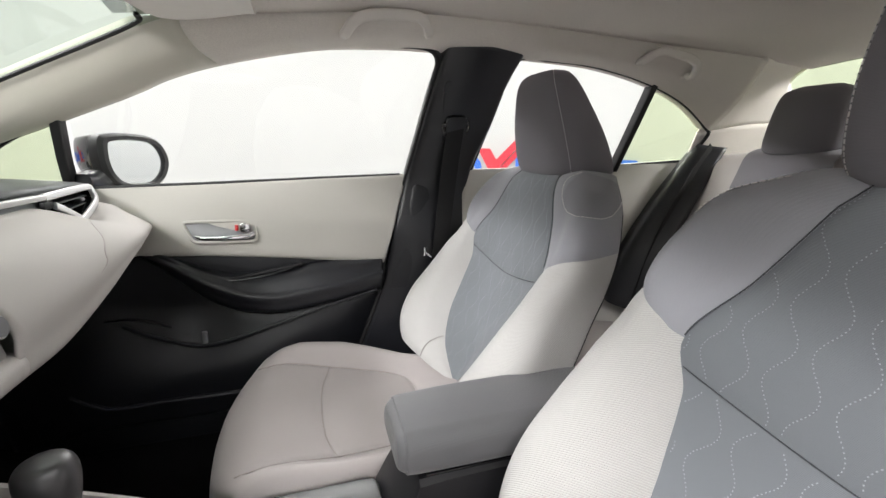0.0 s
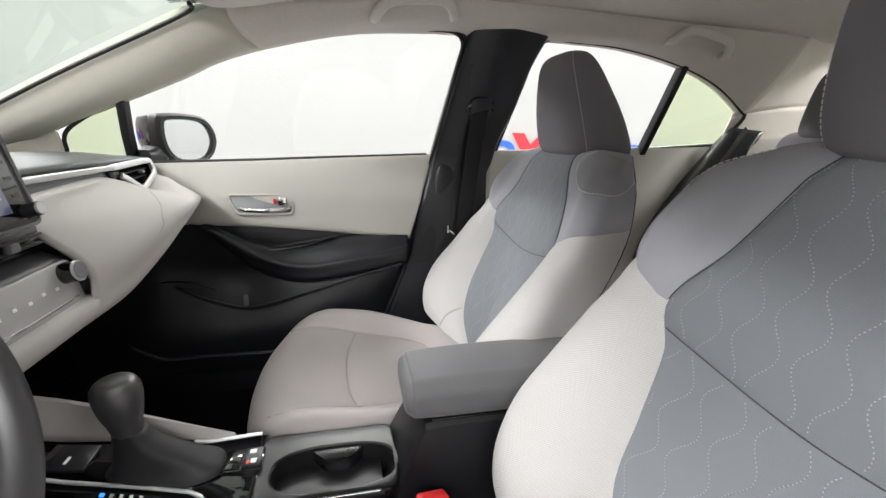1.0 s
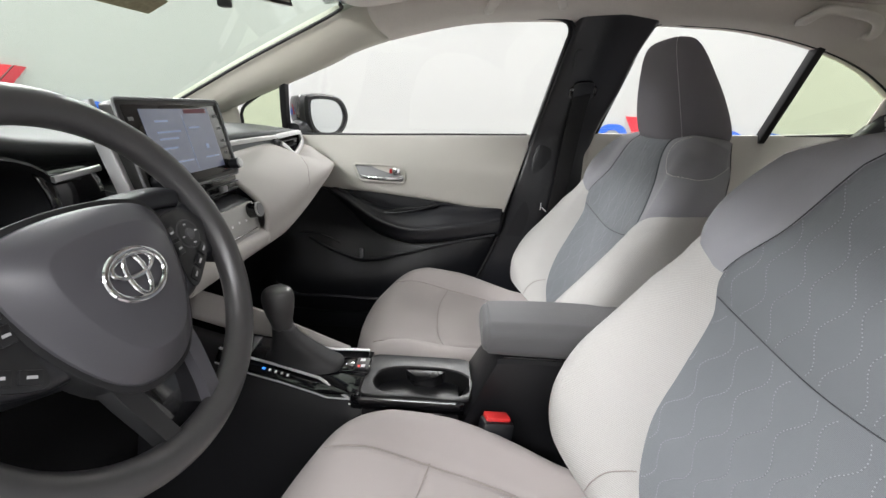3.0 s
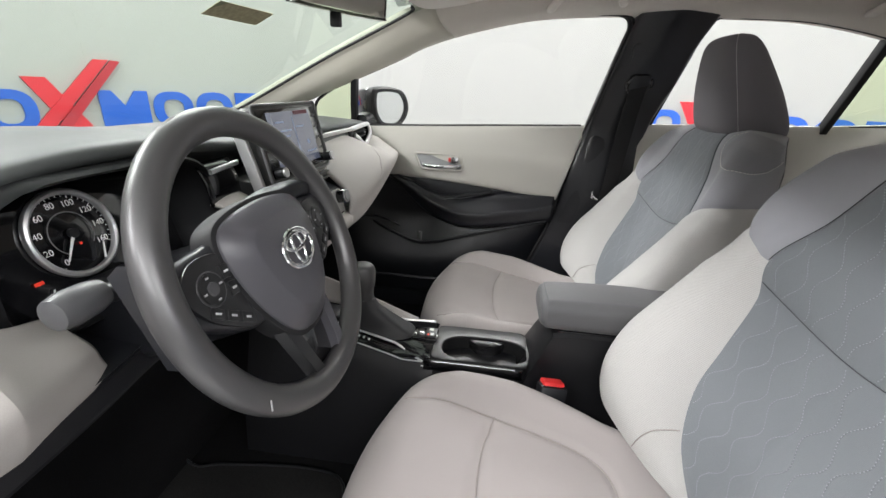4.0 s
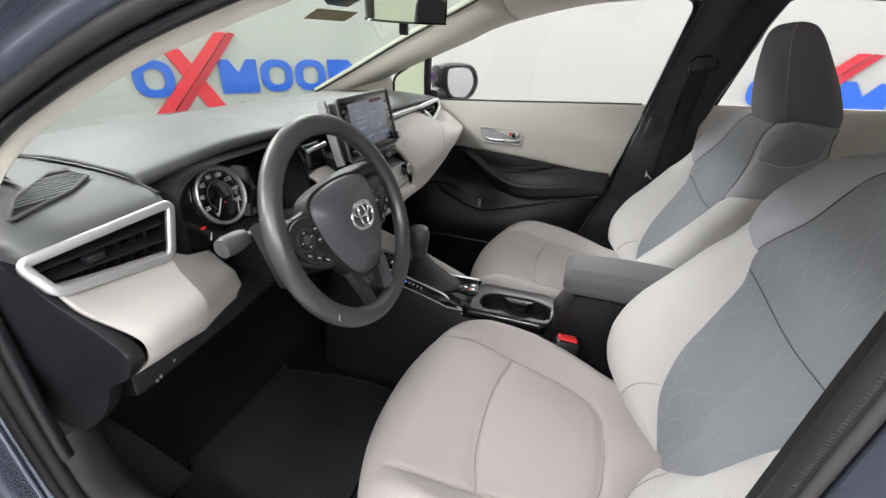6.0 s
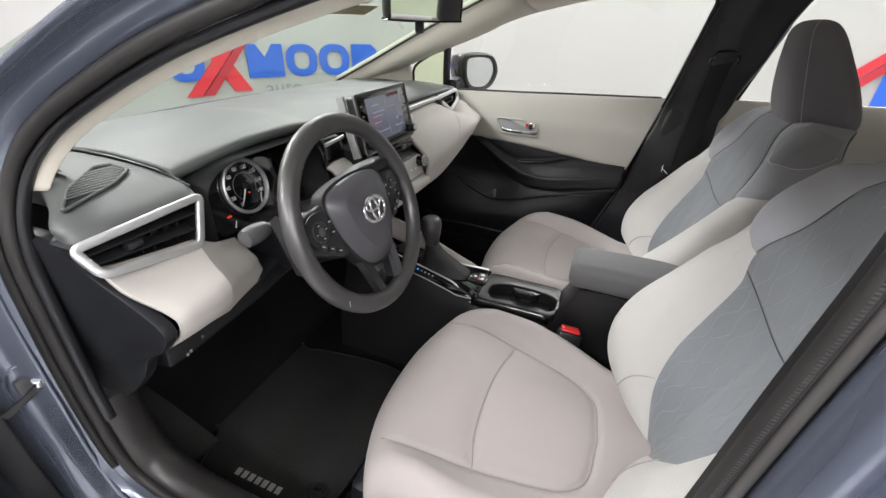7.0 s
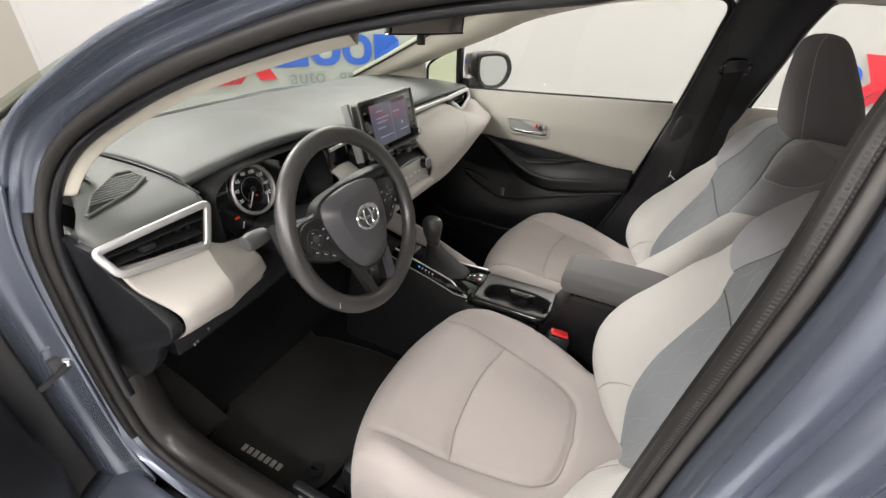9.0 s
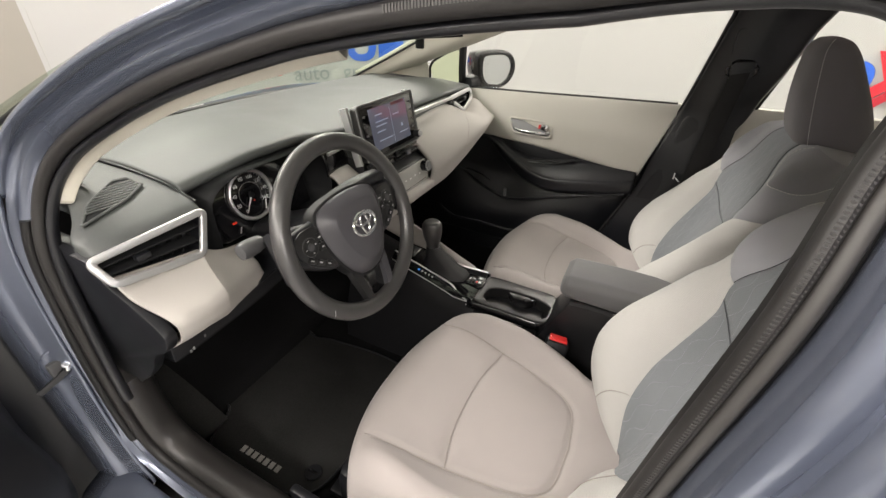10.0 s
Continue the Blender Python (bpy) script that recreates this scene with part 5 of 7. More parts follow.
for sg in (1, -1):
    for k in range(4):
        part("key", rbox((0, 0, 0), (0.010, 0.005, 0.0016), 0.0006), M_GREYPL, scr).matrix_basis = SCM @ pose(sg * 0.103, 0.040 - k * 0.022, 0.0006)
    kn = part("knob", cyl(tuple(SCM @ Vector((sg * 0.104, -0.048, 0.010))), tuple(SCM.to_3x3() @ Vector((0, 0, 1))), 0.0095, 0.020, 24, bevel=0.002), M_BLACK, scr)
    part("knob_ring", cyl(tuple(SCM @ Vector((sg * 0.104, -0.048, 0.0195))), tuple(SCM.to_3x3() @ Vector((0, 0, 1))), 0.0085, 0.003, 24), M_SILVER, kn)
for sg in (-1, 1):
    part("screen_blade", sweep(cr([(-0.122, sg * 0.131, 1.070), (-0.105, sg * 0.132, 1.01), (-0.082, sg * 0.136, 0.94)], 12), rrect(0.006 if sg > 0 else 0.009, 0.020 if sg < 0 else 0.012, 0.002), up=(1, 0, 0.2)), M_SILVER, dash, "satin silver blade beside the screen")
st = part("climate_unit", prism([(-0.14, 0.955), (-0.085, 0.945), (-0.075, 0.905), (-0.048, 0.895), (-0.036, 0.855), (-0.030, 0.822), (-0.045, 0.812), (-0.2, 0.79), (-0.2, 0.95)], basis((0, 0.122, 0), (1, 0, 0), (0, 0, 1)), 0.244, 0.004), M_BLACK, dash, "black stack under the screen")
for sg in (1, -1):
    part("vent_opening", rbox((-0.073, sg * 0.062, 0.925), (0.012, 0.112, 0.034), 0.004), M_GLOSS, st)
    for k in range(2):
        part("slat", rbox((-0.068, sg * 0.062, 0.918 + 0.013 * k), (0.012, 0.106, 0.003), 0.001), M_BLACK, st)
    part("slider", rbox((-0.062, sg * 0.058, 0.924), (0.010, 0.016, 0.012), 0.002), M_GREYPL, st)
M_CLIM = mat("warm_grey_panel", (0.37, 0.365, 0.345), 0.42, grain=0.1, gscale=900, stain=0.05)
FM = basis((-0.039, 0, 0.861), (0, 1, 0), (-0.21, 0, 0.978))
pf = part("control_panel", prism(rrect(0.240, 0.062, 0.006, 3), FM @ Matrix.Translation((0, 0, -0.004)), 0.008, 0.002), M_CLIM, st, "grey climate control panel")
part("chrome_line", rbox((0, 0, 0), (0.21, 0.003, 0.003), 0.0008), M_CHROME, pf).matrix_basis = FM @ pose(0, -0.022, 0.005)
for k in range(7):
    part("mark", rbox((0, 0, 0), (0.006, 0.004, 0.0006), 0), M_WHITE, pf).matrix_basis = FM @ pose(-0.075 + k * 0.025, 0.0 + 0.002 * (k % 2), 0.0045)
for sg in (1, -1):
    ax = tuple(FM.to_3x3() @ Vector((0, 0, 1)))
    kn = part("knob", cyl(tuple(FM @ Vector((sg * 0.100, 0.014, 0.012))), ax, 0.015, 0.022, 28, bevel=0.002), M_GLOSS, pf)
    part("knob_ring", cyl(tuple(FM @ Vector((sg * 0.100, 0.014, 0.0225))), ax, 0.0148, 0.004, 28, bevel=0.001), M_SILVER, kn)
    part("knob_face", cyl(tuple(FM @ Vector((sg * 0.100, 0.014, 0.0245))), ax, 0.0125, 0.003, 28), M_GREYPL, kn)
lip = [[(-0.036, y, 0.831), (-0.024, y, 0.826), (-0.020, y, 0.815), (-0.030, y, 0.797), (-0.085, y, 0.778)] for y in (-0.128, -0.06, 0.0, 0.06, 0.130)]
thick(part("lower_lip", sheet(surf(lip, 24, 14)), M_BEIGE, dash, "light beige lip under the climate panel"), 0.004, 1)
part("dash_clip", rbox((-0.289, -0.257, 1.033), (0.003, 0.009, 0.014), 0.001), M_PILLAR, dash)

# ---- steering wheel ----
wh = thing("steering_wheel", "dark grey three-spoke steering wheel with oval chrome emblem", "steering wheel")
WC = Vector((0.064, -0.355, 0.921))
WN = Vector((math.cos(radians(22)), 0, math.sin(radians(22))))
WM = basis(WC, (0, 1, 0), (-WN.z, 0, WN.x))   # x right, y up in the wheel's plane, z towards the driver
rim = [WM @ Vector((0.166 * math.cos(a), 0.001 + 0.1605 * math.sin(a), 0)) for a in np.linspace(0, 2 * math.pi, 96, endpoint=False)]
part("rim", tube([tuple(p) for p in rim], 0.0165, 14, closed=True, up=tuple(WN), sy=0.92), M_LEATHER, wh, "worn dark urethane rim")
M_WELLH = mat("dark_hub_gap", (0.006, 0.006, 0.007), 0.6)
hub = [(-0.078, 0.056), (-0.05, 0.067), (0, 0.071), (0.05, 0.067), (0.078, 0.056), (0.086, 0.03), (0.076, -0.02), (0.054, -0.064), (0.03, -0.086), (0, -0.092), (-0.03, -0.086), (-0.054, -0.064), (-0.076, -0.02), (-0.086, 0.03)]
hubc = cr(hub, 60, closed=True)
rows = []
for k, z in [(1.0, -0.006), (1.0, 0.000), (0.985, 0.005), (0.95, 0.0085), (0.70, 0.0225), (0.68, 0.0232), (0.3, 0.0262), (0.1, 0.027), (0.01, 0.027)]:
    rows.append([tuple(WM @ Vector((x * k, y * k, z))) for x, y in hubc])
part("airbag_cover", sheet(rows, close_v=True), M_GREYHUB, wh, "smooth charcoal centre pad", sharp=24)
for sg in (1, -1):
    arm2 = [[tuple(WM @ Vector((sg * x, y, z))) for y, z in [(yt, zz - 0.010), (yt - 0.003, zz - 0.002), (yt - 0.010, zz), (yb + 0.010, zz), (yb + 0.003, zz - 0.002), (yb, zz - 0.010), (yb + 0.006, zz - 0.026), (yt - 0.006, zz - 0.026)]] for x, yt, yb, zz in [(0.055, 0.058, -0.050, 0.001), (0.085, 0.052, -0.046, 0.001), (0.115, 0.050, -0.032, 0.0), (0.138, 0.048, -0.018, -0.002), (0.152, 0.056, -0.022, -0.004), (0.166, 0.066, -0.036, -0.006)]]
    sp = part("spoke", sheet(np.stack([cr(np.array(arm2)[:, k], 24) for k in range(8)], axis=1), close_v=True, cap=True), M_BLACKSOFT, wh, "black side spoke with switches", sharp=60)
    plate = cr([(sg * 0.086, 0.036), (sg * 0.104, 0.044), (sg * 0.128, 0.042), (sg * 0.147, 0.026), (sg * 0.146, 0.012), (sg * 0.132, -0.012), (sg * 0.112, -0.028), (sg * 0.092, -0.040), (sg * 0.083, -0.034), (sg * 0.084, 0.0)], 50, closed=True)
    part("switch_pad", prism([tuple(p) for p in plate], WM @ Matrix.Translation((0, 0, -0.002)), 0.0042, 0.001), M_SWITCH, sp, "satin black switch plate")
    part("switch_ring", sheet([[tuple(WM @ Vector((sg * 0.116 + (0.0165 + 0.0007 * math.cos(b)) * math.cos(a), 0.014 + (0.0165 + 0.0007 * math.cos(b)) * math.sin(a), 0.0026 + 0.0007 * math.sin(b)))) for b in np.linspace(0, 2 * math.pi, 6, endpoint=False)] for a in np.linspace(0, 2 * math.pi, 40, endpoint=False)], close_u=True, close_v=True), M_GREYD, sp)
    part("switch_button", cyl(tuple(WM @ Vector((sg * 0.116, 0.014, 0.0030))), tuple(WN), 0.0155, 0.0024, 28, bevel=0.0008), M_SWITCH, sp)
    part("switch_button", cyl(tuple(WM @ Vector((sg * 0.116, 0.014, 0.0046))), tuple(WN), 0.0068, 0.0022, 24, bevel=0.0008), M_GREYD, sp)
    for k in range(4):
        a = k * math.pi / 2 + 0.1
        part("mark", rbox((0, 0, 0), (0.0038, 0.0016, 0.0004), 0), M_PRINT, sp).matrix_basis = WM @ pose(sg * 0.116 + 0.0112 * math.cos(a), 0.014 + 0.0112 * math.sin(a), 0.0045)
    for k in range(2):
        part("switch_button", rbox((0, 0, 0), (0.011, 0.014, 0.003), 0.001), M_SWITCH, sp).matrix_basis = WM @ pose(sg * 0.0915, 0.022 - k * 0.018, 0.0026, 0, 0, sg * 4)
        part("mark", rbox((0, 0, 0), (0.0055, 0.0022, 0.0004), 0), M_PRINT, sp).matrix_basis = WM @ pose(sg * 0.0915, 0.022 - k * 0.018, 0.0045, 0, 0, sg * 4)
    for k in range(3):
        m = WM @ pose(sg * (0.094 + k * 0.0155), -0.0285 + k * 0.0105, 0.0026, 0, 0, sg * 34)
        part("switch_button", rbox((0, 0, 0), (0.0150, 0.0105, 0.003), 0.001), M_SWITCH, sp).matrix_basis = m
        part("mark", rbox((0, 0, 0), (0.0065, 0.0022, 0.0004), 0), M_PRINT, sp).matrix_basis = m @ Matrix.Translation((0, 0, 0.0018))
    leg = [[tuple(WM @ Vector((sg * (cx + px * w), y, z + pz))) for px, pz in rrect(1.0, 0.016, 0.005)] for cx, w, y, z in [(0.046, 0.020, -0.052, -0.010), (0.042, 0.019, -0.09, -0.006), (0.036, 0.017, -0.125, -0.004), (0.031, 0.018, -0.146, -0.004), (0.028, 0.030, -0.160, -0.005)]]
    part("lower_spoke", sheet(leg, close_v=True, cap=True), M_GREYHUB if sg > 0 else M_SWITCH, wh, "satin lower spoke blade")
part("spoke_web", prism([(-0.046, -0.05), (0.046, -0.05), (0.028, -0.158), (-0.028, -0.158)], WM @ Matrix.Translation((0, 0, -0.022)), 0.014, 0.004), M_GLOSS, wh)
part("hub_gap", prism([(x * 1.06, y * 1.06) for x, y in hubc], WM @ Matrix.Translation((0, 0, -0.024)), 0.0265, 0.002), M_WELLH, wh)


def ring3(cx, cy, rx, ry, z, w, turn=0.0):
    c, s = math.cos(turn), math.sin(turn)
    rows = []
    for a in np.linspace(0, 2 * math.pi, 48, endpoint=False):
        row = []
        for b in np.linspace(0, 2 * math.pi, 8, endpoint=False):
            x, y = (rx + w * math.cos(b)) * math.cos(a), (ry + w * math.cos(b)) * math.sin(a)
            row.append(tuple(WM @ Vector((cx + x * c - y * s, cy + x * s + y * c, z + w * 0.7 * math.sin(b)))))
        rows.append(row)
    return sheet(rows, close_u=True, close_v=True)


em = part("emblem", ring3(0, 0.004, 0.031, 0.0215, 0.0290, 0.0030), M_CHROME, wh, "oval chrome emblem")
part("emblem_bar", ring3(0, 0.004, 0.010, 0.019, 0.0290, 0.0024), M_CHROME, em)
part("emblem_bar", ring3(0, 0.012, 0.022, 0.0095, 0.0290, 0.0024), M_CHROME, em)
part("scuff", rbox((0, 0, 0), (0.0014, 0.010, 0.0006), 0), M_PRINT, wh).matrix_basis = WM @ pose(-0.138, -0.105, 0.0165, 0, 0, -30)
colm = thing("steering_column", "black steering column shroud with stalks", "steering column")
part("shroud", sweep([tuple(WC + WN * d - Vector((0, 0, dz))) for d, dz in [(-0.03, 0.0), (-0.06, 0.012), (-0.12, 0.014), (-0.20, 0.012), (-0.30, 0.0)]], rrect(0.105, 0.115, 0.03), up=(0, 0, 1)), M_BLACK, colm)
part("stalk", tube(cr([(0.0, -0.40, 0.925), (-0.012, -0.47, 0.934), (-0.016, -0.515, 0.94)], 12), 0.011, 12, sy=0.8), M_BLACK, colm, "black indicator stalk")
part("stalk_knob", sheet([[(-0.016 + r * math.cos(a), y, 0.941 + r * math.sin(a)) for a in np.linspace(0, 2 * math.pi, 20, endpoint=False)] for y, r in [(-0.505, 0.012), (-0.515, 0.0145), (-0.535, 0.0155), (-0.546, 0.013), (-0.549, 0.004)]], close_v=True, cap=True), M_GREYD, colm)
for k in range(3):
    part("mark", rbox((0.0 - 0.003 * k, -0.49 + 0.012 * k, 0.9465), (0.004, 0.006, 0.0006), 0), M_WHITE, colm)
part("stalk", sweep(cr([(0.0, -0.335, 0.955), (0.014, -0.29, 0.969), (0.024, -0.25, 0.973), (0.026, -0.22, 0.971)], 14), rrect(0.034, 0.022, 0.008)), M_BLACK, colm, "black wiper stalk")


# ---- passenger door ----
M_WELLD = mat("pull_cup_dark", (0.005, 0.005, 0.006), 0.7)
door = thing("passenger_door", "closed passenger door, beige upper trim and black lower trim", "car door")
def rear_edge(z):
    """The passenger door's rear edge, by height."""
    return float(np.interp(z, [0.36, 0.50, 0.675, 0.775, 1.0], [0.415, 0.456, 0.517, 0.531, 0.601]))


def to_edge(rows, x0, x1):
    """Stretch the door's rows so that they end on its slanted rear edge."""
    return [[(x0 + (x - x0) * (rear_edge(z) - x0) / (x1 - x0), y, z) for x, y, z in r] for r in rows]


up = []
for x, zt, zb in [(-0.34, 0.962, 0.835), (-0.1, 0.972, 0.822), (0.1, 0.98, 0.813), (0.3, 0.99, 0.797), (0.5, 0.999, 0.777), (0.585, 1.003, 0.77)]:
    up.append([(x, 0.775, zt), (x, 0.748, zt + 0.003), (x, 0.738, zt - 0.006), (x, 0.718, (zt + zb) / 2 + 0.03), (x, 0.702, (zt + zb) / 2 - 0.02), (x, 0.694, zb + 0.004), (x, 0.71, zb - 0.006)])
thick(part("upper_panel", sheet(surf(to_edge(up, -0.34, 0.585), 60, 30)), M_DOORBEIGE, door, "beige upper door trim"), 0.006, 1)
part("belt_strip", tube(cr([(x, 0.744, z + 0.003) for x, z in [(-0.34, 0.966), (-0.1, 0.976), (0.1, 0.984), (0.3, 0.994), (0.5, 1.003), (0.585, 1.007)]], 30), 0.0055), M_RUBBER, door)
lo = []
for x, rows in [(-0.40, [(0.83, 0.705), (0.78, 0.70), (0.72, 0.695), (0.66, 0.68), (0.58, 0.66), (0.48, 0.65), (0.30, 0.68)]), (-0.2, [(0.828, 0.705), (0.78, 0.698), (0.72, 0.69), (0.66, 0.68), (0.58, 0.655), (0.48, 0.64), (0.36, 0.67)]), (-0.05, [(0.818, 0.705), (0.775, 0.70), (0.72, 0.70), (0.66, 0.70), (0.59, 0.675), (0.48, 0.64), (0.36, 0.67)]), (0.1, [(0.812, 0.705), (0.77, 0.70), (0.72, 0.705), (0.66, 0.71), (0.60, 0.69), (0.49, 0.645), (0.36, 0.67)]), (0.3, [(0.795, 0.705), (0.75, 0.70), (0.70, 0.70), (0.66, 0.70), (0.62, 0.68), (0.50, 0.65), (0.36, 0.68)]), (0.47, [(0.777, 0.705), (0.74, 0.70), (0.71, 0.695), (0.67, 0.685), (0.64, 0.672), (0.52, 0.67), (0.36, 0.69)]), (0.575, [(0.77, 0.715), (0.74, 0.712), (0.71, 0.71), (0.67, 0.71), (0.64, 0.71), (0.52, 0.71), (0.36, 0.71)])]:
    lo.append([(x, y, z) for z, y in rows])
thick(part("lower_panel", sheet(surf(to_edge(lo, -0.40, 0.575), 80, 60)), M_BLACK, door, "black grained lower door trim"), 0.006, 1)
# armrest sweeping back from the front of the door
ar = []
for x, ye, ze, zt in [(-0.09, 0.699, 0.822, 0.826), (-0.05, 0.690, 0.806, 0.814), (0.0, 0.676, 0.783, 0.795), (0.075, 0.657, 0.741, 0.762), (0.16, 0.646, 0.707, 0.748), (0.245, 0.642, 0.699, 0.757), (0.35, 0.648, 0.712, 0.769), (0.445, 0.660, 0.724, 0.773), (0.522, 0.678, 0.738, 0.775)]:
    d = 1.0 if x > 0.05 else max(0.25, (x + 0.09) / 0.14)
    ar.append([(x, 0.708, zt), (x, 0.698, zt), (x, (0.70 + ye) / 2, (zt + ze) / 2 + 0.008), (x, ye + 0.008, ze + 0.005), (x, ye, ze - 0.004), (x, ye + 0.003, ze - 0.022 * d), (x, ye + 0.012, ze - 0.046 * d), (x, 0.705, ze - 0.066 * d)])
arm = part("armrest", sheet(surf(ar, 60, 40)), M_BLACKSOFT, door, "soft black door armrest", sharp=70)
thick(arm, 0.004, 1)
part("pull_cup", sweep(cr([(0.085, 0.680, 0.742), (0.14, 0.680, 0.7465), (0.20, 0.682, 0.7555), (0.26, 0.685, 0.765), (0.30, 0.690, 0.772)], 20), rrect(0.016, 0.010, 0.004)), M_WELLD, door, "dark pull cup")
part("pull_rim", tube(cr([(0.07, 0.672, 0.740), (0.14, 0.668, 0.742), (0.22, 0.671, 0.752), (0.31, 0.688, 0.773)], 24), 0.0022, 6), M_BLACKSOFT, door)
part("armrest_seam", tube(cr([(0.05, 0.659, 0.752), (0.12, 0.649, 0.717), (0.2, 0.642, 0.697), (0.30, 0.643, 0.7), (0.42, 0.654, 0.716), (0.52, 0.676, 0.733)], 40), 0.0013, 6), M_BLACK, door)
part("pocket_rim", sweep(cr([(-0.13, 0.672, 0.640), (-0.08, 0.662, 0.616), (-0.02, 0.655, 0.594), (0.044, 0.652, 0.576), (0.109, 0.653, 0.582), (0.195, 0.656, 0.605), (0.349, 0.664, 0.648), (0.503, 0.680, 0.682)], 50), rrect(0.008, 0.010, 0.004)), M_BLACKSOFT, door)
part("pocket_line", tube(cr([(-0.17, 0.682, 0.652), (-0.11, 0.674, 0.655), (-0.06, 0.676, 0.640), (-0.03, 0.684, 0.622)], 20), 0.003, 6), M_BLACKSOFT, door)
part("pocket_hook", rbox((0.054, 0.645, 0.602), (0.013, 0.012, 0.034), 0.004), M_GREYPL, door)
part("bottom_edge", tube(cr([(-0.25, 0.645, 0.480), (-0.21, 0.642, 0.452), (-0.165, 0.640, 0.434), (-0.054, 0.642, 0.436), (0.10, 0.644, 0.433), (0.25, 0.652, 0.440), (0.40, 0.668, 0.45)], 30), 0.006, 8), M_BLACKSOFT, door)
HM = basis((0.112, 0.692, 0.868), (-0.997, -0.04, 0.02), (0, 0.35, 0.93))
hout = [(p.x, p.y) for p in soft_loop([Vector(p) for p in ((-0.080, -0.027), (0.066, -0.027), (0.092, 0.026), (-0.080, 0.028))], 0.013)]
hb = part("handle_bezel", tube([tuple(HM @ Vector((x, y, 0.0))) for x, y in hout], 0.0042, 8, closed=True, up=(0, 1, 0)), M_DOORBEIGE, door, "inner handle bezel")
part("handle_recess", prism([(x * 0.97, y * 0.97) for x, y in hout], HM @ Matrix.Translation((0, 0, 0.0005)), 0.006, 0.001), M_GREYPL, hb, "grey handle recess")
part("handle_lever", sweep([(0.050, 0.690, 0.856), (0.07, 0.682, 0.853), (0.12, 0.678, 0.853), (0.172, 0.682, 0.856), (0.185, 0.690, 0.862)], rrect(0.010, 0.012, 0.004)), M_CHROME, hb, "chrome door lever")
part("lock_tab", rbox((0.166, 0.687, 0.878), (0.024, 0.010, 0.022), 0.003), M_CHROME, hb)
part("lock_mark", rbox((0.146, 0.688, 0.878), (0.008, 0.008, 0.014), 0.001), M_REDPL, hb)


def side_glass(name, poly, material, parent, off=0.02):
    bm = bmesh.new()
    bm.faces.new([bm.verts.new((x, gy(z) + off, z)) for x, z in poly])
    ob = part(name, bm, material, parent, fix=False)
    ob.visible_shadow = False
    return ob


side_glass("window", [(-0.195, 0.955), (0.60, 0.975), (0.68, 1.33), (0.54, 1.33), (0.36, 1.316), (0.173, 1.277), (0.057, 1.242), (-0.027, 1.205), (-0.165, 1.15)], M_GCLEAR, door)
side_glass("corner_glass", [(-0.36, 0.96), (-0.215, 0.965), (-0.17, 1.15), (-0.27, 1.11), (-0.36, 1.04)], M_GTINT, door)
part("divider_bar", sweep([(-0.222, gy(0.96) + 0.01, 0.96), (-0.205, gy(1.05) + 0.01, 1.05), (-0.178, gy(1.16) + 0.01, 1.16)], rrect(0.020, 0.03, 0.004), up=(0, 1, 0)), M_RUBBER, door, "black window divider")
part("corner_rubber", tube(cr([(-0.362, 0.748, 0.975), (-0.357, 0.737, 1.01), (-0.35, 0.724, 1.038), (-0.325, 0.715, 1.066), (-0.24, 0.692, 1.114), (-0.19, 0.680, 1.140)], 30), 0.005), M_RUBBER, door)
cc = [[(x, gy(z) + 0.004, z) for z in np.linspace(0.95, zt, 5)] for x, zt in [(-0.72, 0.985), (-0.60, 1.03), (-0.50, 1.062), (-0.44, 1.058), (-0.40, 1.055), (-0.36, 1.062)]]
thick(part("corner_cover", sheet(surf(cc, 8, 8)), M_PILLAR, door, "beige cover in the window corner"), 0.006, 1)
outer = [[(x, 0.80, 0.97), (x, 0.87, 0.78), (x, 0.885, 0.55), (x, 0.85, 0.25)] for x in (-0.36, 0.0, 0.35, 0.68)]
thick(part("outer_skin", sheet(surf(outer, 12, 16)), M_PAINT, door, "slate blue outer skin"), 0.01, 1)

# wing mirror
wm = thing("wing_mirror", "dark glossy wing mirror with black-rimmed glass", "car mirror")
MM = basis((-0.112, 0.862, 1.035), Vector((0.098, 0.188, 0)), (0, 0, 1))
MM = MM @ pose(0, 0, 0)
oval = cr([(-0.098, 0.050), (-0.099, 0.0), (-0.084, -0.038), (-0.052, -0.062), (0.0, -0.069), (0.045, -0.064), (0.080, -0.040), (0.096, 0.0), (0.080, 0.040), (0.045, 0.062), (-0.02, 0.068), (-0.080, 0.064)], 48, closed=True)
sgn = 1 if (MM.to_3x3() @ Vector((0, 0, 1))).x > 0 else -1
rows = [[tuple(MM @ Vector((x * k, y * k, sgn * z))) for x, y in oval] for k, z in [(0.9, 0.002), (1.0, 0.006), (1.06, 0.0), (1.08, -0.02), (1.0, -0.07), (0.7, -0.11), (0.1, -0.125)]]
part("housing", sheet(rows, close_v=True, cap=True), M_GLOSS, wm, "dark glossy shell")
rows = [[tuple(MM @ Vector((x * k, y * k, sgn * z))) for x, y in oval] for k, z in [(0.82, 0.004), (0.86, 0.013), (0.98, 0.014), (1.07, 0.006), (1.09, -0.014), (1.06, -0.03)]]
part("rim", sheet(rows, close_v=True), M_RUBBER, wm, "black plastic rim")
part("mirror_glass", prism([(x * 0.86, y * 0.86) for x, y in oval], MM @ Matrix.Translation((0, 0, sgn * 0.003)), sgn * 0.002), M_MIRROR, wm, "mirror glass")
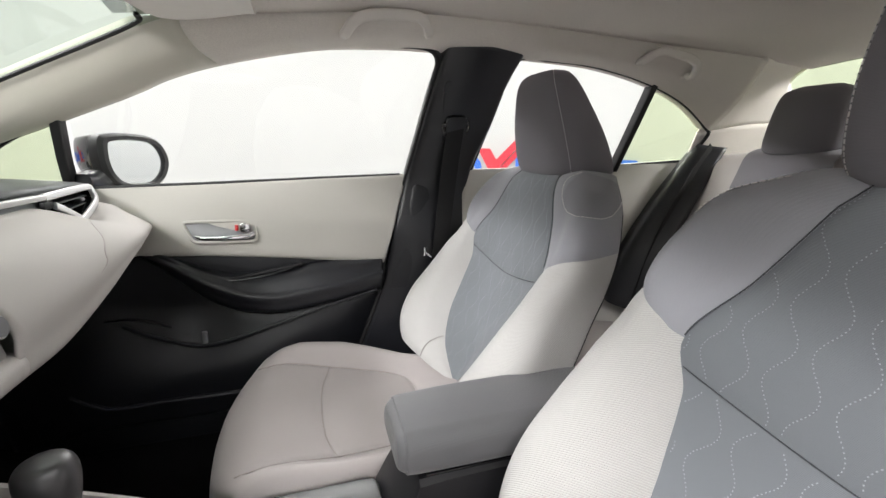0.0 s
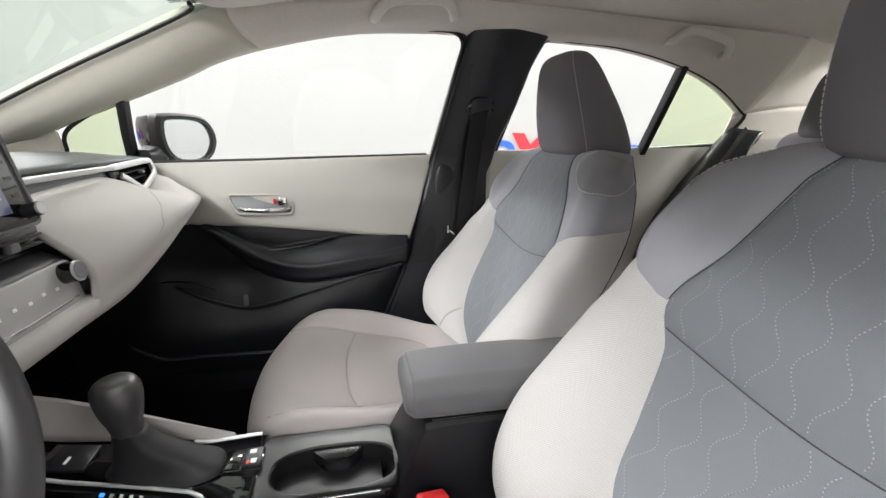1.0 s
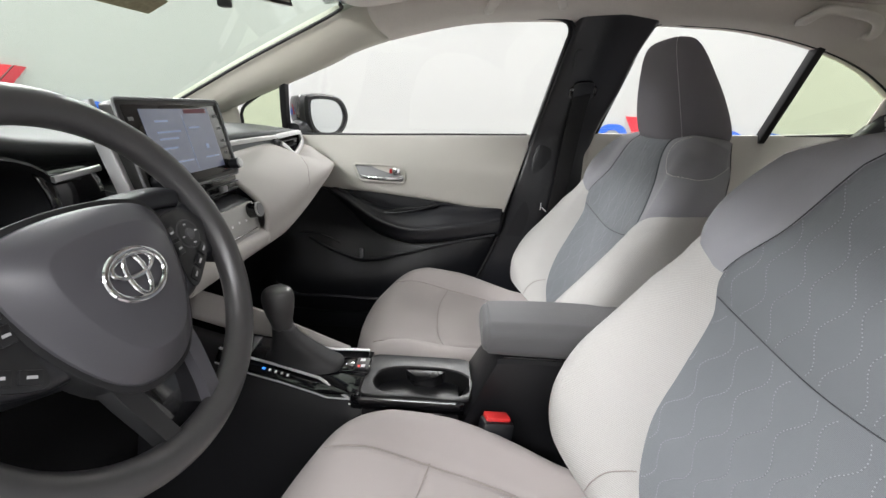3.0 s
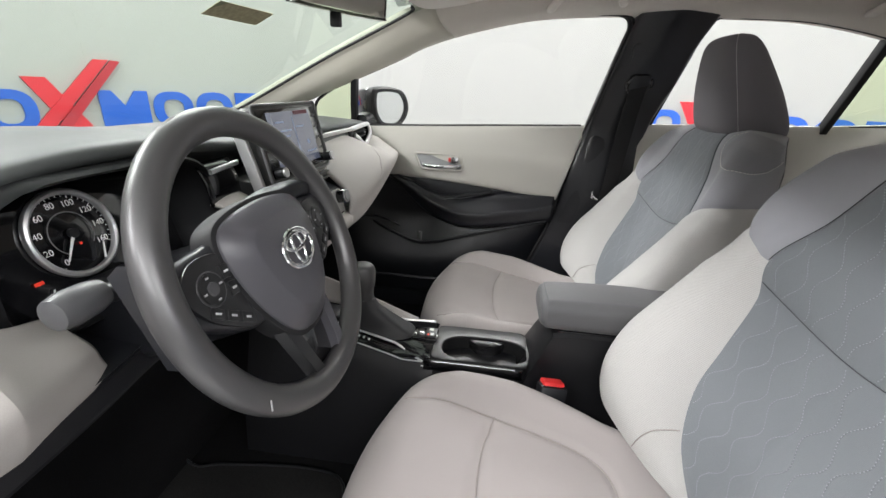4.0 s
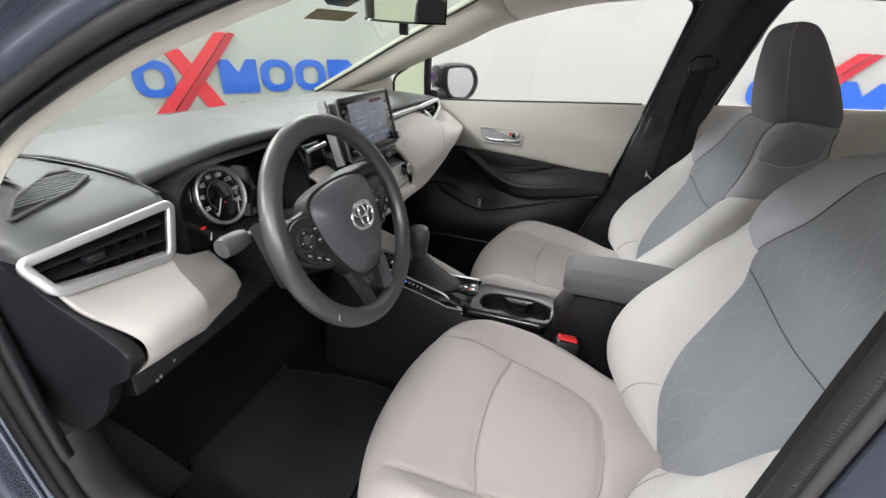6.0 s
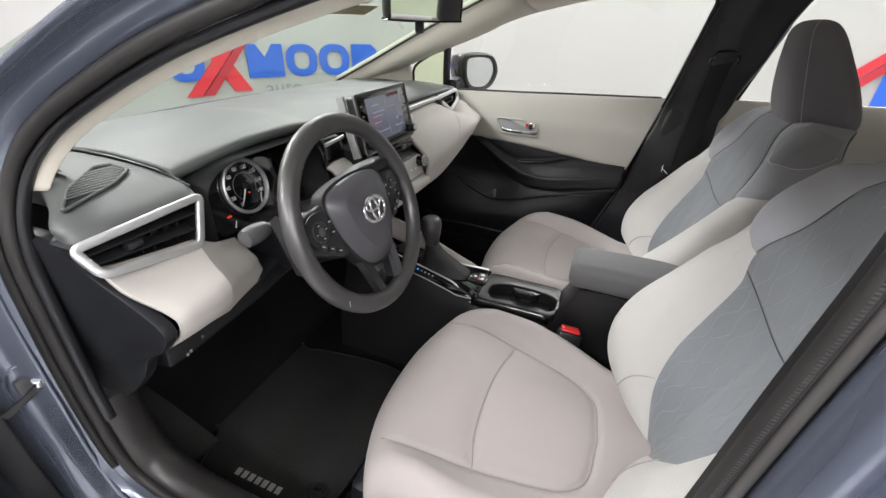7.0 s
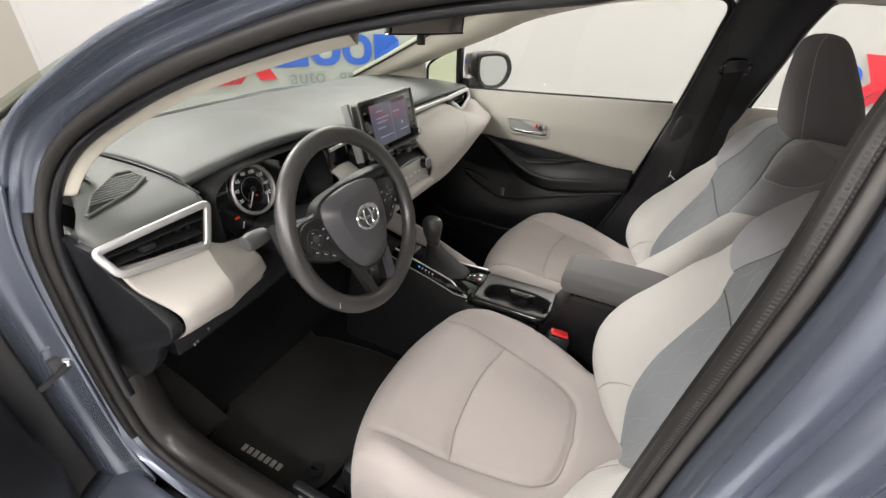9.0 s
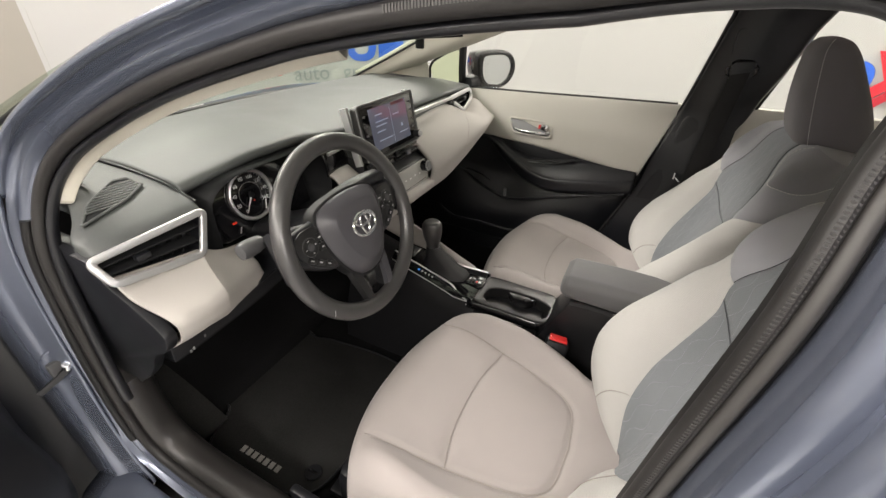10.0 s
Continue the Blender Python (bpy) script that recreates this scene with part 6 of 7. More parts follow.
part("foot", sweep(cr([(-0.20, 0.745, 0.985), (-0.19, 0.775, 0.985), (-0.175, 0.80, 1.0)], 8), rrect(0.07, 0.05, 0.015)), M_BLACK, wm)

# ---- rear door, passenger side, and its glass ----
rdoor = thing("rear_door", "closed rear door, beige trim under clear and tinted glass", "car door")
up = []
for x, zt in [(0.77, 1.016), (1.0, 1.024), (1.32, 1.036), (1.62, 1.058)]:
    up.append([(x, 0.772, zt), (x, 0.735, zt + 0.003), (x, 0.724, zt - 0.006), (x, 0.706, zt - 0.12), (x, 0.70, zt - 0.24), (x, 0.69, 0.60), (x, 0.69, 0.34)])
thick(part("trim_panel", sheet(surf(up, 40, 30)), M_DOORBEIGE, rdoor, "beige rear door trim"), 0.006, 1)
part("belt_strip", tube([(0.77, 0.732, 1.021), (1.0, 0.731, 1.029), (1.32, 0.728, 1.041), (1.62, 0.720, 1.063)], 0.0045), M_RUBBER, rdoor)
side_glass("window", [(0.80, 1.0), (1.32, 1.02), (1.315, 1.29), (1.104, 1.327), (0.95, 1.332), (0.84, 1.332)], M_GCLEAR, rdoor)
side_glass("quarter_glass", [(1.32, 1.02), (1.60, 1.04), (1.635, 1.165), (1.47, 1.25), (1.315, 1.29)], M_GTINT, rdoor)
part("divider_bar", sweep([(1.322, gy(1.03) + 0.006, 1.03), (1.318, gy(1.15) + 0.006, 1.15), (1.312, gy(1.29) + 0.006, 1.29)], rrect(0.022, 0.03, 0.004), up=(0, 1, 0)), M_RUBBER, rdoor, "black window divider")
part("window_rubber", tube(cr([(0.80, gy(1.0), 1.01), (0.83, gy(1.2), 1.2), (0.855, gy(1.31), 1.31), (0.95, 0.560, 1.319), (1.104, 0.562, 1.313), (1.298, 0.580, 1.284), (1.46, 0.605, 1.239), (1.60, 0.640, 1.176), (1.632, 0.652, 1.150), (1.61, 0.69, 1.08), (1.595, 0.712, 1.045)], 70), 0.006), M_RUBBER, rdoor)
outer = [[(x, 0.80, 1.01), (x, 0.88, 0.80), (x, 0.89, 0.55), (x, 0.85, 0.25)] for x in (0.69, 1.0, 1.35, 1.63)]
thick(part("outer_skin", sheet(surf(outer, 12, 16)), M_PAINT, rdoor), 0.01, 1)
# dark side cushion of the bench along the rear door opening
sb = [[(1.64, 0.70, 1.13), (1.62, 0.665, 1.12), (1.68, 0.61, 1.11)], [(1.56, 0.70, 1.04), (1.545, 0.655, 1.03), (1.62, 0.60, 1.02)], [(1.45, 0.70, 0.90), (1.44, 0.65, 0.89), (1.53, 0.59, 0.87)], [(1.36, 0.70, 0.76), (1.35, 0.645, 0.74), (1.45, 0.585, 0.72)], [(1.31, 0.70, 0.60), (1.30, 0.64, 0.58), (1.40, 0.58, 0.55)]]
thick(part("side_cushion", sheet(surf(sb, 24, 14)), M_BLACKSOFT, bench, "black side cushion"), 0.01, 1)
lt = thing("belt_latch", "small steel seat belt latch on the rear belt", "seat belt latch")
part("tongue", sweep([tuple(p) for p in cr([(1.415, 0.608, 0.715), (1.43, 0.608, 0.745), (1.455, 0.608, 0.740), (1.44, 0.608, 0.708)], 24, closed=True)], circ(0.003, 6), closed=True, up=(0, 1, 0)), M_CHROME, lt)
belt2 = thing("rear_seat_belt", "black rear seat belt strap", "seat belt")
part("strap", sweep(cr([(1.645, 0.635, 1.11), (1.53, 0.622, 0.95), (1.445, 0.615, 0.78), (1.38, 0.605, 0.60)], 20), rrect(0.045, 0.002, 0.0008), up=(0, 1, 0.2)), M_RUBBER, belt2)

# ---- centre post fittings ----
sbelt = thing("seat_belt", "black front seat belt hanging on the centre post", "seat belt")
PM = basis((0.712, 0.628, 1.150), (1, 0.0, 0.12), (0.06, -0.488, 0.873))
part("slide_cover", prism(rrect(0.082, 0.150, 0.012), PM @ Matrix.Translation((0.004, 0.045, -0.012)), 0.012, 0.004), M_BLACK, sbelt, "black height adjuster cover")
part("slide_recess", prism(rrect(0.052, 0.118, 0.008), PM @ Matrix.Translation((0.004, 0.047, -0.0045)), 0.0055, 0.001), M_WELLD, sbelt)
part("slide_rim", sweep([tuple(PM @ Vector((0.004 + a, 0.045 + b, 0.001))) for a, b in rrect(0.080, 0.148, 0.012)], circ(0.0028, 8), closed=True, up=tuple(PM.to_3x3() @ Vector((0, 0, 1)))), M_BLACKSOFT, sbelt)
part("anchor_cover", prism(rrect(0.060, 0.066, 0.016), PM @ Matrix.Translation((0.0, 0.0, -0.002)), 0.020, 0.007), M_BLACKSOFT, sbelt)
part("guide_loop", sweep([tuple(PM @ Vector((a, b, 0.012))) for a, b in rrect(0.070, 0.030, 0.012)], circ(0.006, 8), closed=True, up=tuple(PM.to_3x3() @ Vector((0, 0, 1)))), M_GLOSS, sbelt)
part("strap", sweep(cr([(0.712, 0.612, 1.15), (0.708, 0.640, 1.05), (0.700, 0.662, 0.90), (0.690, 0.668, 0.75), (0.680, 0.670, 0.50)], 24), rrect(0.048, 0.002, 0.0008), up=(0, 1, 0.2)), M_RUBBER, sbelt)
part("cover_lip", tube(cr([(0.613, 0.722, 1.003), (0.63, 0.708, 1.003), (0.655, 0.703, 1.003), (0.69, 0.702, 1.003)], 14), 0.004, 8), M_BLACKSOFT, sbelt)
part("buckle_tongue", rbox((0.640, 0.655, 0.795), (0.005, 0.004, 0.024), 0.001), M_CHROME, sbelt)
part("buckle_tongue", rbox((0.652, 0.655, 0.785), (0.022, 0.004, 0.005), 0.001, pose(0, 0, 0, 0, 40, 0)), M_CHROME, sbelt)
part("lower_cover", sheet(surf([[(0.615, 0.722, 1.00), (0.63, 0.709, 1.00), (0.68, 0.704, 1.0)], [(0.60, 0.722, 0.96), (0.62, 0.700, 0.955), (0.68, 0.696, 0.955)], [(0.565, 0.715, 0.80), (0.585, 0.690, 0.80), (0.66, 0.684, 0.80)], [(0.53, 0.712, 0.68), (0.55, 0.690, 0.68), (0.63, 0.684, 0.68)]], 20, 12)), M_BLACK, sbelt)
for off, r, m in ((0.0, 0.0065, M_RUBBER), (0.017, 0.005, M_BLACKSOFT)):
    part("post_rubber", tube(cr([(0.452 + off, 0.698, 0.50), (0.517 + off, 0.700, 0.675), (0.532 + off, 0.704, 0.775), (0.563 + off, 0.715, 0.88), (0.600 + off, gy(1.0) - 0.010, 1.0), (0.624 + off, gy(1.15) - 0.010, 1.15), (0.638 + off, gy(1.25) - 0.010, 1.25), (0.642 + off * 0.7, gy(1.295) - 0.010, 1.295), (0.615, gy(1.316) - 0.006 + off * 0.1, 1.318 + off * 0.4), (0.54, gy(1.318) - 0.004, 1.320 + off * 0.4)], 70), r), m, car)


# ---- roof fittings ----
def grab_handle(a, b, drop=0.05):
    t = thing("grab_handle", "beige roof grab handle folded up", "grab handle", "grab handles")
    a, b = Vector(a), Vector(b)
    d = (b - a).normalized()
    inn = Vector((0, -0.75, -0.3)).normalized()
    upw = Vector((0, -0.62, 0.78))
    pts = [a, a + inn * 0.022 + upw * 0.004, a + inn * 0.030 + d * 0.016 + upw * 0.030, a + inn * 0.031 + d * 0.040 + upw * 0.042, a.lerp(b, 0.5) + inn * 0.032 + upw * 0.045, b + inn * 0.031 - d * 0.040 + upw * 0.042, b + inn * 0.030 - d * 0.016 + upw * 0.030, b + inn * 0.022 + upw * 0.004, b]
    part("grip", sweep(cr([tuple(p) for p in pts], 60), rrect(0.022, 0.014, 0.006), up=tuple(inn)), M_HEADPL, t)
    for p in (a, b):
        part("mount", rbox(p + Vector((0, 0.006, 0.006)), (0.036, 0.02, 0.030), 0.007, pose(0, 0, 0, 35, 0, 0)), M_HEADPL, t)


M_HEADPL = mat("beige_grey_plastic", (0.78, 0.73, 0.68), 0.5, stain=0.04)
grab_handle((0.42, 0.520, 1.325), (0.60, 0.515, 1.340))
grab_handle((1.19, 0.520, 1.330), (1.37, 0.525, 1.306))
vis = thing("sun_visor", "grey-beige folded sun visor", "sun visor", "sun visors")
part("board", prism([tuple(p) for p in cr([(-0.085, -0.18), (0.07, -0.18), (0.085, -0.15), (0.085, 0.15), (0.07, 0.18), (-0.085, 0.18)], 40, closed=True)], basis((0.165, 0.28, 1.322), (0.99, 0, 0.12), (0, 1, -0.02)), 0.016, 0.006), M_HEADPL, vis)
copy_thing(vis, pose(0, -0.56, 0))
rv = thing("rearview_mirror", "black rearview mirror on the windscreen", "car mirror")
RM = basis((0.043, -0.038, 1.256), (0.48, 0.877, 0.0), (0.05, 0, 1))
rvo = cr([(-0.094, -0.026), (-0.08, -0.034), (0.08, -0.034), (0.094, -0.026), (0.093, 0.022), (0.08, 0.034), (-0.08, 0.034), (-0.093, 0.022)], 44, closed=True)
zs = 1 if (RM.to_3x3() @ Vector((0, 0, 1))).x > 0 else -1
part("housing", sheet([[tuple(RM @ Vector((x * k, y * k, zs * z))) for x, y in rvo] for k, z in [(0.93, 0.004), (1.0, 0.004), (1.02, -0.004), (0.95, -0.025), (0.6, -0.042), (0.1, -0.045)]], close_v=True, cap=True), M_GLOSS, rv)
part("mirror_glass", prism([(x * 0.94, y * 0.9) for x, y in rvo], RM @ Matrix.Translation((0, 0, zs * 0.003)), zs * 0.002), M_MIRROR, rv)
part("lever", rbox(tuple(RM @ Vector((-0.01, -0.045, zs * -0.008))), (0.018, 0.012, 0.022), 0.003), M_BLACK, rv)
part("stem", tube(cr([tuple(RM @ Vector((0, 0.0, zs * -0.04))), (0.0, -0.02, 1.285), (-0.06, 0.0, 1.305), (-0.09, 0.0, 1.306)], 12), 0.010), M_BLACK, rv)
part("sensor_cover", rbox((-0.10, 0.0, 1.285), (0.12, 0.09, 0.03), 0.012, pose(0, 0, 0, 0, -22, 0)), M_BLACK, rv)
stk = thing("windscreen_sticker", "tan printed paper sticker on the windscreen", "sticker")
part("paper", rbox((-0.245, 0.135, 1.2405), (0.055, 0.15, 0.001), 0, pose(0, 0, 0, 0, -23, -10)), mat("tan_paper", (0.42, 0.36, 0.22), 0.8, grain=0.5, gscale=120, stain=0.2), stk)


# ---- console details ----
def oblong(a, b, z, x0=0.330, y0=0.004, e1=0.7, e2=0.8):
    return [(x0 + a * math.copysign(abs(math.cos(t)) ** e1, math.cos(t)), y0 + b * math.copysign(abs(math.sin(t)) ** e2, math.sin(t)), z) for t in np.linspace(0, 2 * math.pi, 64, endpoint=False)]


M_WELL = mat("cup_holder_dark", (0.006, 0.006, 0.0065), 0.7, stain=0.2, spec=0.2)
TR = dict(x0=0.308, y0=0.020, e1=0.2, e2=0.2)
part("cup_tray", sheet([oblong(0.105, 0.069, 0.546, **TR), oblong(0.105, 0.069, 0.574, **TR), oblong(0.1035, 0.0675, 0.5768, **TR), oblong(0.101, 0.065, 0.5775, **TR), oblong(0.097, 0.048, 0.5770, 0.318), oblong(0.094, 0.0455, 0.5745, 0.318)], close_v=True), M_TRAY, con, "satin black cup holder surround", sharp=30)
cw = part("cup_well", sheet([oblong(0.094, 0.0455, 0.5745, 0.318), oblong(0.091, 0.043, 0.562, 0.318), oblong(0.085, 0.039, 0.51, 0.318), oblong(0.080, 0.036, 0.490, 0.318), oblong(0.01, 0.005, 0.489, 0.318), oblong(0.0005, 0.0005, 0.489, 0.318)], close_v=True), M_WELL, con, "deep black cup wells")
part("cup_divider", prism([(-0.044, 0), (0.044, 0), (0.020, 0.024), (-0.020, 0.024)], basis((0.322, 0.049, 0.494), (1, 0, 0), (0, -1, 0)), -0.078, 0.003), M_TRAY, cw)
part("cup_divider", prism([(-0.026, 0), (0.026, 0), (0.018, 0.012), (-0.018, 0.012)], basis((0.322, -0.042, 0.494), (1, 0, 0), (0, 1, 0)), 0.070, 0.003), M_TRAY, cw)
part("well_ridge", rbox((0.322, 0.003, 0.515), (0.030, 0.07, 0.05), 0.006), M_TRAY, cw)
sw = part("brake_switch", rbox((0.180, 0.034, 0.580), (0.060, 0.046, 0.010), 0.004), M_GLOSS, con, "parking brake switch panel")
part("switch", rbox((0.194, 0.034, 0.586), (0.026, 0.040, 0.006), 0.0025), M_BLACK, sw)
part("switch", rbox((0.166, 0.034, 0.5855), (0.024, 0.040, 0.004), 0.002), M_GLOSS, sw)
part("mark", rbox((0.193, 0.044, 0.5893), (0.010, 0.009, 0.0006), 0), M_WHITE, sw)
part("mark", rbox((0.197, 0.024, 0.5893), (0.008, 0.009, 0.0006), 0), M_WHITE, sw)
part("mark", rbox((0.189, 0.022, 0.5893), (0.004, 0.006, 0.0006), 0), M_REDL, sw)
for k in range(5):
    x = 0.012 + k * 0.0122
    part("gear_mark", rbox((0, 0, 0), (0.006 if k == 0 else 0.0045, 0.005, 0.0008), 0), M_BLUEL if k == 0 else M_WHITE, con).matrix_basis = Matrix.Translation((x, near_y(x) - 0.0105, top_z(x) - 0.0054)) @ pose(0, 0, 0, 32, 7, -8)
mk = part("mode_key", rbox((0, 0, 0), (0.050, 0.050, 0.006), 0.002), M_BLACK, con)
mk.matrix_basis = Matrix.Translation((-0.050, 0.050, top_z(-0.05) + 0.003)) @ pose(0, 0, 0, 0, 8, 0)
part("mark", rbox((0, 0, 0), (0.004, 0.014, 0.0006), 0), M_WHITE, con).matrix_basis = Matrix.Translation((-0.052, 0.042, top_z(-0.052) + 0.0068)) @ pose(0, 0, 0, 0, 8, 0)
part("lid_groove", rbox((0.63, 0.038, 0.6550), (0.33, 0.112, 0.004), 0.001), M_GLOSS, con)
bk = thing("belt_buckle", "black seat belt buckle with red button", "seat belt buckle")
BM = basis((0.452, -0.096, 0.535), (0.10, 0.22, 0.97), (-0.2, 1, 0))
part("housing", rbox((0, 0, 0), (0.085, 0.034, 0.056), 0.007, None), M_BLACK, bk).matrix_basis = BM
part("red_button", rbox((0, 0, 0), (0.016, 0.026, 0.044), 0.004, None), M_REDPL, bk, "red release button").matrix_basis = BM @ pose(0.041, 0.003, 0)
part("stalk", tube([tuple(BM @ Vector((-0.03, 0, 0))), tuple(BM @ Vector((-0.14, -0.01, 0)))], 0.014, 8, sy=0.6), M_BLACK, bk)

# beige flank of the console on the passenger side, under the dashboard
wg = [[(-0.20, 0.104, 0.630), (-0.20, 0.122, 0.662), (-0.20, 0.134, 0.676), (-0.20, 0.150, 0.62)], [(-0.09, 0.097, 0.607), (-0.09, 0.116, 0.640), (-0.09, 0.128, 0.650), (-0.09, 0.142, 0.60)], [(0.02, 0.095, 0.594), (0.02, 0.106, 0.613), (0.02, 0.114, 0.618), (0.02, 0.125, 0.58)], [(0.10, 0.094, 0.583), (0.10, 0.099, 0.592), (0.10, 0.104, 0.593), (0.10, 0.112, 0.57)], [(0.15, 0.097, 0.574), (0.15, 0.098, 0.577), (0.15, 0.100, 0.577), (0.15, 0.104, 0.565)]]
thick(part("side_wing", sheet(surf(wg, 30, 12)), M_BEIGE, con, "light beige flank"), 0.006, 1)

# ---- driver door opening ----
S = [(0.535, -0.674, 0.50), (0.566, -0.667, 0.80), (0.588, -0.657, 1.0), (0.608, -0.645, 1.15), (0.622, -0.615, 1.235), (0.634, -0.592, 1.290), (0.610, -0.576, 1.322), (0.546, -0.570, 1.324), (0.455, -0.565, 1.314), (0.35, -0.563, 1.301), (0.25, -0.565, 1.284), (0.143, -0.567, 1.259), (-0.016, -0.588, 1.207), (-0.15, -0.606, 1.148), (-0.25, -0.628, 1.088), (-0.298, -0.655, 1.02), (-0.300, -0.685, 0.93), (-0.280, -0.700, 0.80), (-0.262, -0.708, 0.65), (-0.25, -0.706, 0.50), (-0.19, -0.702, 0.44), (-0.05, -0.70, 0.42), (0.3, -0.70, 0.42), (0.50, -0.69, 0.43)]
SP = cr(S, 220, closed=True)
tan = np.roll(SP, -1, 0) - np.roll(SP, 1, 0)
NORM = []
for p, t in zip(SP, tan):
    n = np.array([t[2], 0, -t[0]])
    n /= np.linalg.norm(n)
    if np.dot(n, np.array([0.2 - p[0], 0, 0.85 - p[2]])) > 0:
        n = -n
    NORM.append(n)
NORM = np.array(NORM)
for _ in range(6):
    NORM = (np.roll(NORM, 1, 0) + NORM + np.roll(NORM, -1, 0))
    NORM /= np.linalg.norm(NORM, axis=1)[:, None]


def hoop(prof, closed=True, where=None):
    """A band round the door opening: prof as (outward, lateral) offsets from the seal's line, or a function of the place."""
    rows = [[tuple(p + n * a + np.array([0, -l, 0])) for a, l in (prof(p) if callable(prof) else prof)] for p, n in zip(SP, NORM) if where is None or where(p)]
    return sheet(rows, close_u=where is None, close_v=closed, cap=where is not None)


def on_post(p):
    """1 along the centre post, 0 elsewhere."""
    return max(0.0, min(1.0, (p[0] - 0.45) / 0.12)) * max(0.0, min(1.0, (1.34 - p[2]) / 0.06))


def round_prof(a, l, ra, rl, n=12):
    return [(a + ra * math.cos(2 * math.pi * k / n), l + rl * math.sin(2 * math.pi * k / n)) for k in range(n)]


frm = thing("door_frame", "slate blue painted door opening with black rubber seal", "door frame")
part("rubber_seal", hoop(lambda p: round_prof(0.0005 + 0.0050 * on_post(p), 0.001, 0.0105 - 0.0045 * on_post(p), 0.0095)), M_SEAL, frm, "black rubber door seal")
part("seal_base", hoop(lambda p: [(-0.006 + 0.007 * on_post(p), -0.014), (0.001 * on_post(p), -0.005), (0.0105, -0.002), (0.0105, -0.012)]), M_RUBBER, frm)
part("rubber_lip", hoop(lambda p: round_prof(-0.0145 + 0.0235 * on_post(p), -0.010, 0.0065, 0.009), where=lambda p: p[2] > 0.60), M_BLACKSOFT, frm)
part("painted_flange", hoop(lambda p: [(a + 0.012 * on_post(p), l) for a, l in [(0.008, -0.006), (0.010, 0.0), (0.016, 0.007), (0.023, 0.0135), (0.0255, 0.0145), (0.0268, 0.0105), (0.029, 0.008), (0.035, 0.011), (0.039, 0.016), (0.0405, 0.024), (0.042, 0.02), (0.038, -0.006)]]), M_PAINT, frm, "slate blue metallic flange", sharp=60)
# second seal along the front post and sill, and a ridge beside the seal on the centre post
part("front_seal", hoop(round_prof(0.019, 0.010, 0.009, 0.0075), where=lambda p: p[0] < 0.35 and 0.50 < p[2] < 0.98), M_RUBBER, frm)
part("post_ridge", hoop(round_prof(0.0168, 0.003, 0.0060, 0.0075), where=lambda p: p[0] > 0.51 and 0.53 < p[2] < 1.29), M_RIB, frm)
part("post_groove", hoop(round_prof(0.0220, 0.000, 0.0045, 0.0060), where=lambda p: p[0] > 0.51 and 0.53 < p[2] < 1.29), M_RUBBER, frm)
# outer skin of front pillar and roof side
ids = [i for i, p in enumerate(SP) if p[2] > 1.0 and p[0] < 0.62 and (p[2] > 1.305 or p[0] < 0.5)]
rows = [[tuple(SP[i] + NORM[i] * a + np.array([0, -l, 0])) for a, l in [(0.040, 0.016), (0.041, 0.029), (0.0445, 0.0355), (0.049, 0.038), (0.053, 0.036), (0.057, 0.026), (0.060, 0.0), (0.062, -0.05)]] for i in ids]
thick(part("pillar_skin", sheet(np.stack([cr(r, 30) for r in rows])), M_PAINT, frm, "slate blue outer pillar"), 0.004, -1)
# beige cover on the inner side of the front pillar
ids = [i for i, p in enumerate(SP) if p[2] > 1.0 and p[0] < 0.22]
rows = [[tuple(SP[i] + NORM[i] * a + np.array([0, -l, 0])) for a, l in [(-0.012, -0.012), (-0.021, -0.019), (-0.028, -0.026), (-0.0295, -0.031), (-0.016, -0.038), (0.006, -0.045)]] for i in ids]
thick(part("pillar_cover", sheet(np.stack([cr(r, 16) for r in rows])), M_PILLAR, frm, "beige front pillar cover"), 0.002, 1)
# fine ribs pressed into the seal along the centre post and roof
acc = 0.0
RIB_ME = None
for i in range(len(SP)):
    a, b = SP[i], SP[(i + 1) % len(SP)]
    if not (b[2] > 0.72 and a[0] > 0.30):
        continue
    seg = float(np.linalg.norm(b - a))
    tt = Vector(b - a).normalized()
    nn = Vector(NORM[i])
    while acc < seg:
        p = Vector(a) + Vector(b - a) * (acc / seg)
        out = (nn * 0.2 + Vector((0, -0.98, 0))).normalized()
        across = tt.cross(out).normalized()
        m = Matrix(((across.x, tt.x, out.x, 0), (across.y, tt.y, out.y, 0), (across.z, tt.z, out.z, 0), (0, 0, 0, 1)))
        m = Matrix.Translation(p + nn * 0.0030 + Vector((0, -0.001, 0)) + out * 0.0092) @ m
        if RIB_ME is None:
            rib = part("rib", rbox((0, 0, 0), (0.0065, 0.0015, 0.0006), 0), M_RIB, frm)
            RIB_ME = rib.data
        else:
            rib = new("rib", RIB_ME)
            rib.parent = frm
        rib.matrix_basis = m
        acc += 0.0031
    acc -= seg
# centre post and rear door, driver side
def soft_line(q, r, n=4):
    """An open line through corners q, each rounded with reach r at most."""
    q = [Vector(p) for p in q]
    out = [q[0]]
    for a, p, b in zip(q, q[1:], q[2:]):
        ra, rb = min(r, (a - p).length * 0.45), min(r, (b - p).length * 0.45)
        a, b = p + (a - p).normalized() * ra, p + (b - p).normalized() * rb
        out += [a * (1 - t) ** 2 + p * 2 * t * (1 - t) + b * t ** 2 for t in [k / n for k in range(n + 1)]]
    return out + [q[-1]]


